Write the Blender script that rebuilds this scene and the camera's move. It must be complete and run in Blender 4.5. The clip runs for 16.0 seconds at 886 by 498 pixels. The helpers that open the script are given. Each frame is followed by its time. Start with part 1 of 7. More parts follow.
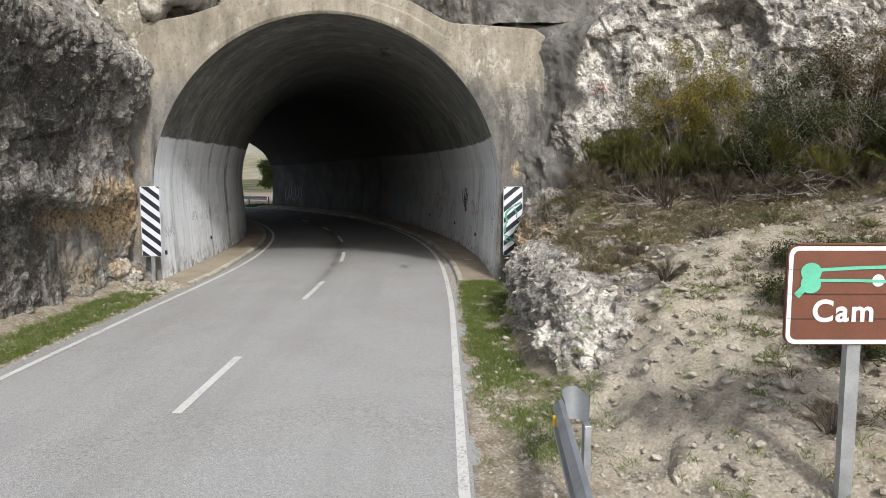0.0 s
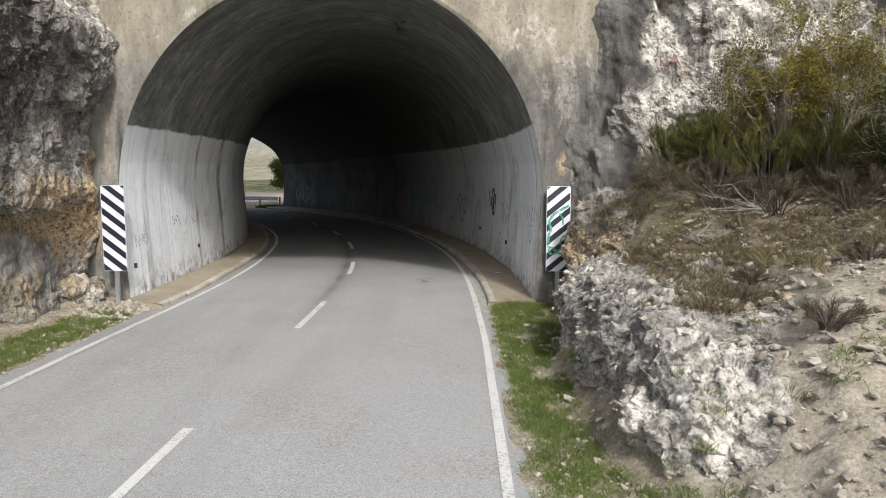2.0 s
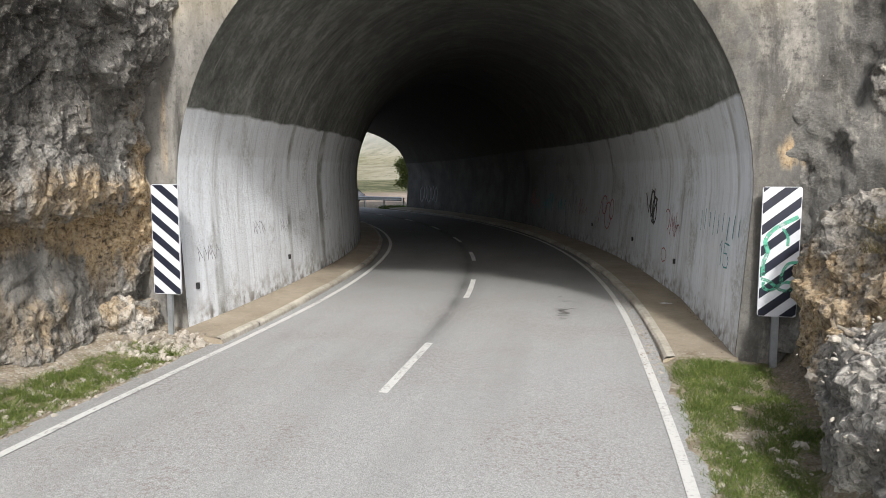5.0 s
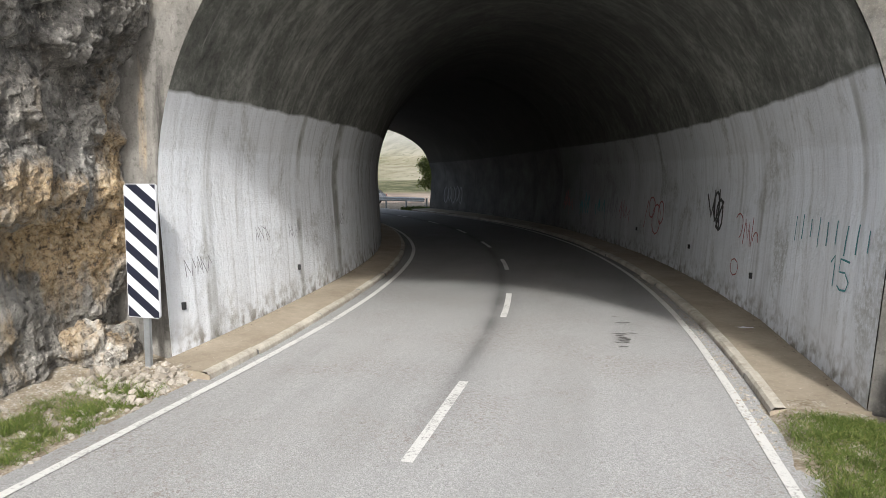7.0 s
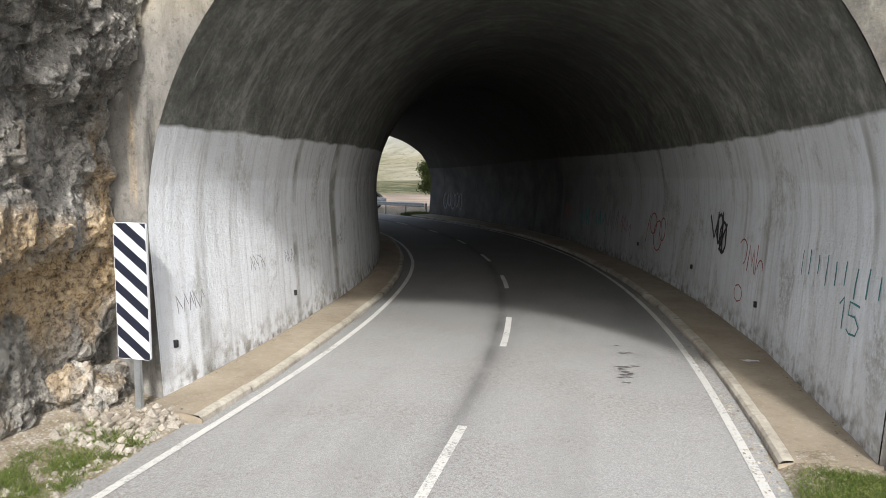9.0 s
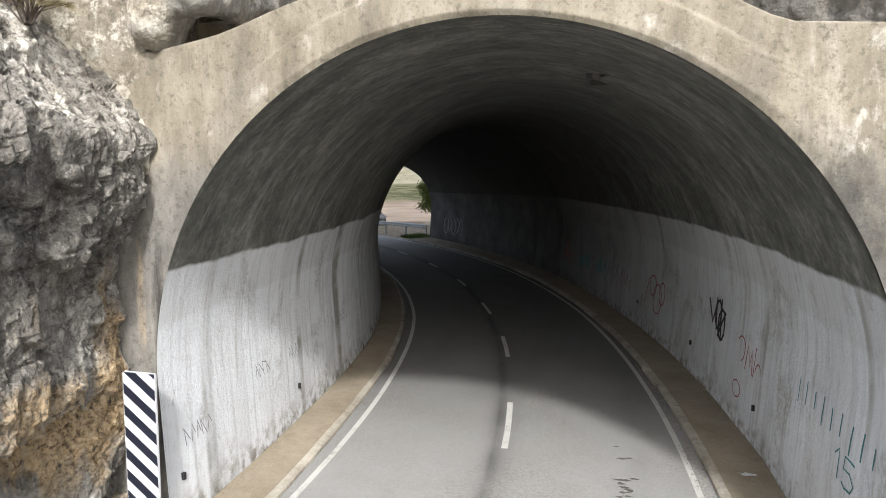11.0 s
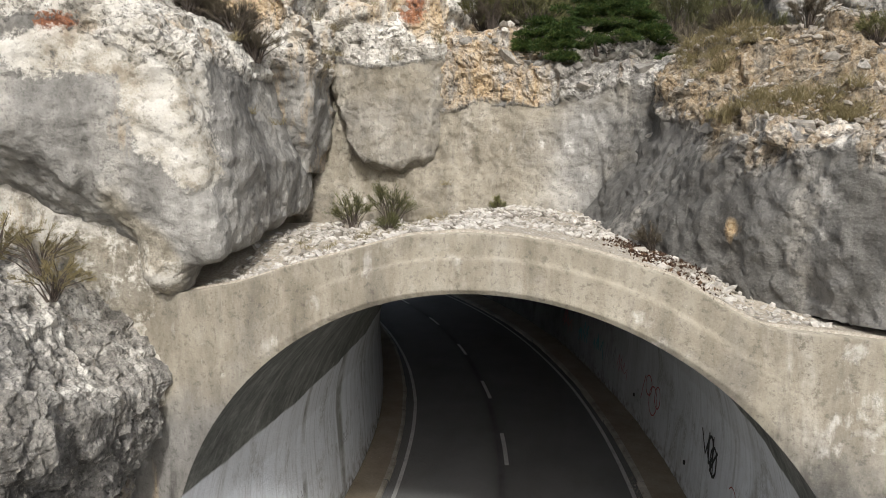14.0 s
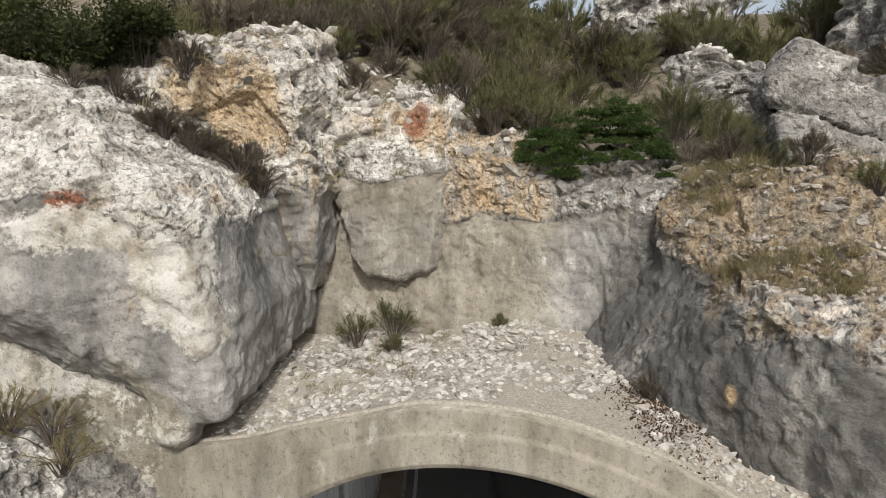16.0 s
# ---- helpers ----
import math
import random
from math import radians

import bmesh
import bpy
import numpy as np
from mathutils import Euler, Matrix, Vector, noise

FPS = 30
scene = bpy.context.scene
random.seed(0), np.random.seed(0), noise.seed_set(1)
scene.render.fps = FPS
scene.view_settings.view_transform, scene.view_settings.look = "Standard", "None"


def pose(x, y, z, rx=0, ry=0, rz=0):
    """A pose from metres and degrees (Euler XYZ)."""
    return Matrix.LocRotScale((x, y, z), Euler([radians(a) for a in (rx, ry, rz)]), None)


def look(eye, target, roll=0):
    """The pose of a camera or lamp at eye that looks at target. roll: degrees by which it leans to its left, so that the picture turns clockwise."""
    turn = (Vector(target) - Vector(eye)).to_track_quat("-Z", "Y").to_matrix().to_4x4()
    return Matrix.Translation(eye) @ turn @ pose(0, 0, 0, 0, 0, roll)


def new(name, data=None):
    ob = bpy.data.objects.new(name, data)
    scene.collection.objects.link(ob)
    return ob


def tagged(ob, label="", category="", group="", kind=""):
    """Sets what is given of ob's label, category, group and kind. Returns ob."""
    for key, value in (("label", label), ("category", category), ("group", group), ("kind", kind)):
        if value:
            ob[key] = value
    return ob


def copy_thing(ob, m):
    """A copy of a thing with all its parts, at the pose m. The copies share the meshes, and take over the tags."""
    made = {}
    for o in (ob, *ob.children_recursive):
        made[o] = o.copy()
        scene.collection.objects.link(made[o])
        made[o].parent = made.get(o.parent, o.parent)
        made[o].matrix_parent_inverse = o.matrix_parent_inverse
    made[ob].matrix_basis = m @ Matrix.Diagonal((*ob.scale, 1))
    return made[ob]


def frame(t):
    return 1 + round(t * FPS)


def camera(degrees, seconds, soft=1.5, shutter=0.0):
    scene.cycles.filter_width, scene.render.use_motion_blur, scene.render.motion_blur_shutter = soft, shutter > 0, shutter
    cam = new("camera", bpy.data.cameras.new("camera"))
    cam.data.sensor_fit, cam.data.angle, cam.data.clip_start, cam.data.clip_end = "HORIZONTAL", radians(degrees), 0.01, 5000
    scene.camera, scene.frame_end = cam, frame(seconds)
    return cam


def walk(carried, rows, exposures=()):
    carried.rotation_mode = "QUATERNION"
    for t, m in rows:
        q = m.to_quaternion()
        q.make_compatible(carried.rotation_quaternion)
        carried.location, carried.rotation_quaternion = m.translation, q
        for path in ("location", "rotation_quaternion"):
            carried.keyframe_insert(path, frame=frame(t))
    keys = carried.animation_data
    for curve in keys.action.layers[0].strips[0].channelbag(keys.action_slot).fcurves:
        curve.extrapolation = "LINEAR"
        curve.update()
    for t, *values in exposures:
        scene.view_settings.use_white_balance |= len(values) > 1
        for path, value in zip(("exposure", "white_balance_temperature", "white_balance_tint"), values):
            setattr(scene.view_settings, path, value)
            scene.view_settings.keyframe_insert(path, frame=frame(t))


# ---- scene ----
cam = camera(68.1, 16.0, 0.45)
METRES, EYE, TILT, LEAN, TURN = 16.0, 2.3, -5.4, 0.0, 0.0
ROWS = [
    (0.0, 0.0, 0.0, 0.0, 0.0, 0.0, -0.0),
    (0.5, -0.0036, 0.045, 0.0078, 0.67, 0.04, -0.09),
    (1.0, -0.0099, 0.0934, 0.01, 1.17, 0.05, -0.16),
    (1.5, -0.0126, 0.1378, 0.0133, 1.33, 0.06, -0.17),
    (2.0, -0.0138, 0.1822, 0.0161, 1.47, 0.04, -0.18),
    (2.5, -0.0139, 0.2236, 0.0231, 1.57, 0.04, -0.2),
    (3.0, -0.0142, 0.2635, 0.0266, 2.52, 0.02, -0.3),
    (3.5, -0.0163, 0.3026, 0.0289, 3.52, 0.01, -0.4),
    (4.0, -0.021, 0.3387, 0.0314, 5.0, -0.01, -0.55),
    (4.5, -0.0301, 0.3749, 0.0347, 8.25, -0.04, -0.9),
    (5.0, -0.0411, 0.4096, 0.0379, 12.56, -0.09, -1.37),
    (7.5, -0.0817, 0.5327, 0.0496, 14.47, -0.11, -1.6),
    (8.0, -0.0819, 0.5348, 0.0521, 14.47, -0.12, -1.61),
    (10.5, -0.0814, 0.5292, 0.1586, 14.42, -0.4, -1.57),
    (11.0, -0.0852, 0.5246, 0.1902, 14.42, -0.45, -1.57),
    (11.5, -0.087, 0.5208, 0.2222, 14.4, -0.55, -1.58),
    (12.0, -0.0851, 0.518, 0.2525, 14.43, -0.61, -1.61),
    (12.5, -0.0815, 0.5138, 0.2831, 14.43, -0.66, -1.6),
    (13.0, -0.082, 0.5087, 0.3141, 14.45, -0.71, -1.6),
    (13.5, -0.0827, 0.5044, 0.3444, 14.45, -0.74, -1.58),
    (14.0, -0.084, 0.4999, 0.3749, 14.48, -0.8, -1.57),
    (14.5, -0.0861, 0.4968, 0.4057, 14.49, -0.86, -1.57),
    (15.0, -0.0877, 0.4947, 0.437, 14.47, -0.92, -1.58),
    (15.5, -0.0877, 0.4928, 0.4679, 14.46, -0.98, -1.58),
    (16.0, -0.0896, 0.4934, 0.4997, 14.43, -1.05, -1.58),
]
walk(cam, [(t, pose(0, 0, EYE, TILT, LEAN, TURN) @ pose(METRES * x, METRES * y, METRES * z, 90 + pitch, roll, yaw)) for t, x, y, z, yaw, pitch, roll in ROWS],
     [(0, 0.46), (4, 0.68), (7, 0.82), (11, 0.92), (13, 0.6), (16, 0.2)])

# ---- light ----
SUN = Vector((0.37, -1.15, 1.0)).normalized()
world = bpy.data.worlds.new("sky")
scene.world = world
world.use_nodes = True
wn = world.node_tree
wbg = wn.nodes["Background"]
wsky = wn.nodes.new("ShaderNodeTexSky")
wsky.sky_type, wsky.sun_disc = "NISHITA", False
wsky.sun_elevation, wsky.sun_rotation = math.asin(SUN.z), math.atan2(SUN.x, SUN.y)
wsky.air_density, wsky.dust_density = 1.0, 4.0
wsat = wn.nodes.new("ShaderNodeHueSaturation")
wsat.inputs["Saturation"].default_value = 0.5
wn.links.new(wsky.outputs[0], wsat.inputs["Color"])
wn.links.new(wsat.outputs[0], wbg.inputs["Color"])
wbg.inputs["Strength"].default_value = 0.135
sun_data = bpy.data.lights.new("sun", "SUN")
sun_data.energy, sun_data.angle, sun_data.color = 2.1, radians(4.5), (1.0, 0.98, 0.94)
sun = new("sun", sun_data)
sun.matrix_world = look(SUN * 40, (0, 0, 0))


# ---- numeric noise ----
def hash01(ix, iy, iz, seed):
    h = (ix.astype(np.int64) * 73856093) ^ (iy.astype(np.int64) * 19349663) ^ (iz.astype(np.int64) * 83492791) ^ (seed * 2654435)
    h = (h ^ (h >> 13)) * 1274126177 & 0x7FFFFFFF
    h = (h ^ (h >> 15)) * 668265263 & 0x7FFFFFFF
    return ((h ^ (h >> 11)) & 0xFFFF) / 65535.0


def vnoise(p, scale=1.0, seed=1):
    """Smooth noise in -1..1 at points p (n, 3), of that wavelength."""
    q = np.asarray(p, float) / scale
    i = np.floor(q)
    f = q - i
    f = f * f * f * (f * (f * 6 - 15) + 10)
    out = np.zeros(len(q))
    for dx in (0, 1):
        for dy in (0, 1):
            for dz in (0, 1):
                w = (f[:, 0] if dx else 1 - f[:, 0]) * (f[:, 1] if dy else 1 - f[:, 1]) * (f[:, 2] if dz else 1 - f[:, 2])
                out += w * hash01(i[:, 0] + dx, i[:, 1] + dy, i[:, 2] + dz, seed)
    return out * 2 - 1


def fbm(p, scale=1.0, seed=1, octaves=4):
    return sum(vnoise(p, scale / 2 ** k, seed + 7 * k) / 2 ** k for k in range(octaves)) / 1.6


def blocks(p, scale=1.0, seed=1, tilt=1.0):
    """Angular broken-stone relief: each cell is a tilted facet of its own height, about -1..1."""
    q = np.asarray(p, float) / scale
    i = np.floor(q - 0.5)
    total, val = np.full(len(q), 1e-12), np.zeros(len(q))
    for dx in (0, 1):
        for dy in (0, 1):
            for dz in (0, 1):
                c = (i[:, 0] + dx, i[:, 1] + dy, i[:, 2] + dz)
                r = [hash01(*c, seed + k) for k in range(4)]
                d = [q[:, k] - c[k] - 0.15 - 0.7 * r[k] for k in range(3)]
                m = d[0] ** 2 + d[1] ** 2 + d[2] ** 2
                v = r[3] * 1.2 - 0.6 + tilt * (d[0] * (r[1] - 0.5) + d[1] * (r[2] - 0.5) + d[2] * (r[0] - 0.5)) * 2
                w = np.exp(-60 * m)
                total, val = total + w, val + w * v
    return val / total


def step(a, b, x):
    t = np.clip((x - a) / (b - a), 0, 1)
    return t * t * (3 - 2 * t)


def smax(a, b, k=0.2):
    h = np.clip(0.5 + 0.5 * (a - b) / k, 0, 1)
    return b + (a - b) * h + k * h * (1 - h)


def smin(a, b, k=0.2):
    return -smax(-a, -b, k)


def blob(p, c, r):
    """1 inside the ellipsoid of radii r about c, fading to 0 at its rim."""
    return np.clip(1.6 - 1.6 * np.sqrt((((p - np.array(c)) / np.array(r)) ** 2).sum(1)), 0, 1)


# ---- mesh helpers ----
def np_mesh(name, v, f, material=None, smooth=True, values=None):
    me = bpy.data.meshes.new(name)
    v, f = np.asarray(v, np.float32), np.asarray(f, np.int32)
    me.vertices.add(len(v))
    me.vertices.foreach_set("co", v.ravel())
    k = f.shape[1]
    me.loops.add(f.size)
    me.loops.foreach_set("vertex_index", f.ravel())
    me.polygons.add(len(f))
    me.polygons.foreach_set("loop_start", np.arange(0, f.size, k, dtype=np.int32))
    me.polygons.foreach_set("use_smooth", np.broadcast_to(smooth, len(f)).astype(bool))
    for key, val in (values or {}).items():
        me.attributes.new(key, "FLOAT", "POINT").data.foreach_set("value", np.asarray(val, np.float32))
    me.update(calc_edges=True)
    if material:
        me.materials.append(material)
    return me


def part(name, bm, material, parent=None, label="", smooth=False):
    me = bpy.data.meshes.new(name)
    if smooth:
        for fc in bm.faces:
            fc.smooth = True
    bm.to_mesh(me)
    bm.free()
    if material:
        me.materials.append(material)
    ob = new(name, me)
    ob.parent = parent
    return tagged(ob, label) if label else ob


def child(name, me, parent, label="", m=None):
    ob = new(name, me)
    ob.parent = parent
    if m is not None:
        ob.matrix_basis = m
    return tagged(ob, label) if label else ob


def thing(name, label, category, at=(0, 0, 0), turn=0, group=""):
    ob = new(name)
    ob.empty_display_size = 0.1
    ob.matrix_world = pose(*at, 0, 0, turn)
    return tagged(ob, label, category, group)


def box(bm, size, at=(0, 0, 0), m=None, bevel=0.0):
    g = bmesh.ops.create_cube(bm, size=1.0, matrix=(m or Matrix()) @ Matrix.Translation(at) @ Matrix.Diagonal((*size, 1)))
    if bevel:
        eds = list({e for vv in g["verts"] for e in vv.link_edges})
        bmesh.ops.bevel(bm, geom=eds, offset=bevel, segments=2, affect="EDGES", profile=0.5)
    return bm


def tube(bm, pts, r, sides=10, caps=True, r_end=None):
    """A round bar along pts."""
    rings, pts = [], [Vector(q) for q in pts]
    for i, q in enumerate(pts):
        d = (pts[min(i + 1, len(pts) - 1)] - pts[max(i - 1, 0)]).normalized()
        u = d.orthogonal().normalized() if i == 0 else (u - d * u.dot(d)).normalized()
        w = d.cross(u)
        rr = r if r_end is None else r + (r_end - r) * i / (len(pts) - 1)
        rings.append([bm.verts.new(q + rr * (math.cos(a) * u + math.sin(a) * w)) for a in (2 * math.pi * k / sides for k in range(sides))])
    for a, b in zip(rings, rings[1:]):
        for k in range(sides):
            bm.faces.new((a[k], a[(k + 1) % sides], b[(k + 1) % sides], b[k]))
    if caps:
        bm.faces.new(rings[0][::-1])
        bm.faces.new(rings[-1])
    return bm


def extrude_poly(bm, pts, depth, m=Matrix()):
    """A flat outline pts (x, z) pushed back along y by depth."""
    a = [bm.verts.new(m @ Vector((x, 0, z))) for x, z in pts]
    b = [bm.verts.new(m @ Vector((x, depth, z))) for x, z in pts]
    n = len(pts)
    bm.faces.new(a)
    bm.faces.new(b[::-1])
    for i in range(n):
        bm.faces.new((a[(i + 1) % n], a[i], b[i], b[(i + 1) % n]))
    bmesh.ops.recalc_face_normals(bm, faces=bm.faces)
    return bm


def grid_faces(nu, nv):
    i = np.arange((nu - 1) * (nv - 1))
    a = (i // (nv - 1)) * nv + i % (nv - 1)
    return np.stack([a, a + nv, a + nv + 1, a + 1], 1)


def surface_nets(fun, lo, hi, h):
    """The surface fun = 0 (inside negative) in the box lo..hi as quads of about h."""
    n = [int((b - a) / h) + 1 for a, b in zip(lo, hi)]
    ax = [lo[k] + h * np.arange(n[k]) for k in range(3)]
    P = np.stack(np.meshgrid(*ax, indexing="ij"), -1).reshape(-1, 3)
    F = fun(P).reshape(n)
    S = F < 0
    cell = tuple(k - 1 for k in n)
    acc, cnt = np.zeros((*cell, 3)), np.zeros(cell)
    idx = np.stack(np.meshgrid(*[np.arange(k) for k in cell], indexing="ij"), -1).astype(float)
    for axis in range(3):
        others = [k for k in range(3) if k != axis]
        for da in (0, 1):
            for db in (0, 1):
                o0 = [0, 0, 0]
                o0[others[0]], o0[others[1]] = da, db
                o1 = list(o0)
                o1[axis] = 1
                s0 = tuple(slice(o0[k], o0[k] + cell[k]) for k in range(3))
                s1 = tuple(slice(o1[k], o1[k] + cell[k]) for k in range(3))
                a, b = F[s0], F[s1]
                cross = S[s0] != S[s1]
                t = np.where(cross, a / np.where(cross, a - b, 1), 0)
                q = idx + np.array(o0)
                q[..., axis] += t
                acc += q * cross[..., None]
                cnt += cross
    live = cnt > 0
    num = np.full(cell, -1)
    num[live] = np.arange(live.sum())
    V = acc[live] / cnt[live][:, None] * h + np.array(lo)
    quads = []
    for axis in range(3):
        b, c = [(1, 2), (2, 0), (0, 1)][axis]
        s0, s1 = [slice(1, -1)] * 3, [slice(1, -1)] * 3
        s0[axis], s1[axis] = slice(0, n[axis] - 1), slice(1, n[axis])
        inside, out = S[tuple(s0)], S[tuple(s1)]
        w = np.argwhere(inside != out)
        up = inside[tuple(w.T)]
        base = w.copy()
        base[:, b] += 1
        base[:, c] += 1
        ids = []
        for db, dc in ((-1, -1), (0, -1), (0, 0), (-1, 0)):
            q = base.copy()
            q[:, b] += db
            q[:, c] += dc
            ids.append(num[tuple(q.T)])
        ids = np.stack(ids, 1)
        ids[~up] = ids[~up][:, ::-1]
        quads.append(ids)
    quads = np.concatenate(quads)
    return V, quads[(quads >= 0).all(1)]


def refine(V, Q):
    """Each quad cut into four."""
    e = np.sort(np.concatenate([Q[:, [0, 1]], Q[:, [1, 2]], Q[:, [2, 3]], Q[:, [3, 0]]]), 1)
    u, inv = np.unique(e[:, 0].astype(np.int64) * len(V) + e[:, 1], return_inverse=True)
    a, b = u // len(V), u % len(V)
    n, m, k = len(V), len(u), len(Q)
    m01, m12, m23, m30 = (n + inv.ravel().reshape(4, k))
    c = n + m + np.arange(k)
    W = np.concatenate([V, (V[a] + V[b]) / 2, V[Q].mean(1)])
    return W, np.concatenate([np.stack(t, 1) for t in ((Q[:, 0], m01, c, m30), (m01, Q[:, 1], m12, c), (c, m12, Q[:, 2], m23), (m30, c, m23, Q[:, 3]))])


# ---- materials ----
def begin(name):
    m = bpy.data.materials.new(name)
    m.use_nodes = True
    return m, m.node_tree, m.node_tree.nodes["Principled BSDF"]


def put(nt, socket, value):
    if isinstance(value, bpy.types.NodeSocket):
        nt.links.new(value, socket)
    elif isinstance(value, tuple):
        socket.default_value = value if len(value) == 4 or socket.type == "VECTOR" else (*value, 1)
    else:
        socket.default_value = value


def n_pos(nt):
    return nt.nodes.new("ShaderNodeNewGeometry").outputs["Position"]


def n_map(nt, vec, scale=(1, 1, 1), turn=(0, 0, 0)):
    n = nt.nodes.new("ShaderNodeMapping")
    put(nt, n.inputs["Vector"], vec)
    n.inputs["Scale"].default_value = scale
    n.inputs["Rotation"].default_value = turn
    return n.outputs[0]


def n_noise(nt, vec, scale, detail=4, rough=0.55, warp=0.0):
    n = nt.nodes.new("ShaderNodeTexNoise")
    put(nt, n.inputs["Vector"], vec)
    n.inputs["Scale"].default_value, n.inputs["Detail"].default_value = scale, detail
    n.inputs["Roughness"].default_value, n.inputs["Distortion"].default_value = rough, warp
    return n.outputs["Fac"]


def n_vor(nt, vec, scale, feature="F1", out="Distance"):
    n = nt.nodes.new("ShaderNodeTexVoronoi")
    n.feature = feature
    put(nt, n.inputs["Vector"], vec)
    n.inputs["Scale"].default_value = scale
    return n.outputs[out]


def n_range(nt, x, a, b, c=0.0, d=1.0):
    n = nt.nodes.new("ShaderNodeMapRange")
    put(nt, n.inputs["Value"], x)
    for key, v in (("From Min", a), ("From Max", b), ("To Min", c), ("To Max", d)):
        n.inputs[key].default_value = v
    return n.outputs[0]


def n_math(nt, op, a, b=0.0):
    n = nt.nodes.new("ShaderNodeMath")
    n.operation = op
    put(nt, n.inputs[0], a)
    put(nt, n.inputs[1], b)
    return n.outputs[0]


def n_mix(nt, fac, a, b, mode="MIX"):
    n = nt.nodes.new("ShaderNodeMix")
    n.data_type, n.blend_type = "RGBA", mode
    put(nt, n.inputs[0], fac)
    put(nt, n.inputs[6], a)
    put(nt, n.inputs[7], b)
    return n.outputs[2]


def n_ramp(nt, fac, stops):
    n = nt.nodes.new("ShaderNodeValToRGB")
    put(nt, n.inputs[0], fac)
    e = n.color_ramp.elements
    while len(e) < len(stops):
        e.new(0.5)
    for k, (at, col) in enumerate(stops):
        e[k].position = at
        e[k].color = (*col, 1)
    return n.outputs[0]


def n_attr(nt, name):
    n = nt.nodes.new("ShaderNodeAttribute")
    n.attribute_name = name
    return n.outputs["Fac"]


def n_bump(nt, height, strength, distance, normal=None):
    n = nt.nodes.new("ShaderNodeBump")
    put(nt, n.inputs["Height"], height)
    n.inputs["Strength"].default_value, n.inputs["Distance"].default_value = strength, distance
    if normal is not None:
        put(nt, n.inputs["Normal"], normal)
    return n.outputs[0]


def n_island(nt):
    return nt.nodes.new("ShaderNodeNewGeometry").outputs["Random Per Island"]


def simple(name, color, rough=0.6, metal=0.0, vary=0.12, scale=8.0, bump=0.0, bump_scale=60.0):
    """A surface of one colour with blotches and a fine grain."""
    m, nt, b = begin(name)
    p = n_pos(nt)
    f = n_math(nt, "ADD", n_math(nt, "MULTIPLY", n_noise(nt, p, scale), 0.6), n_math(nt, "MULTIPLY", n_noise(nt, p, scale * 9), 0.4))
    dark, light = tuple(c * (1 - 2 * vary) for c in color), tuple(min(1, c * (1 + 2 * vary)) for c in color)
    put(nt, b.inputs["Base Color"], n_ramp(nt, f, [(0.3, dark), (0.7, light)]))
    put(nt, b.inputs["Roughness"], n_range(nt, f, 0.3, 0.7, max(0, rough - 0.1), min(1, rough + 0.1)))
    b.inputs["Metallic"].default_value = metal
    if bump:
        put(nt, b.inputs["Normal"], n_bump(nt, n_noise(nt, p, bump_scale, 3), bump, 0.01))
    return m


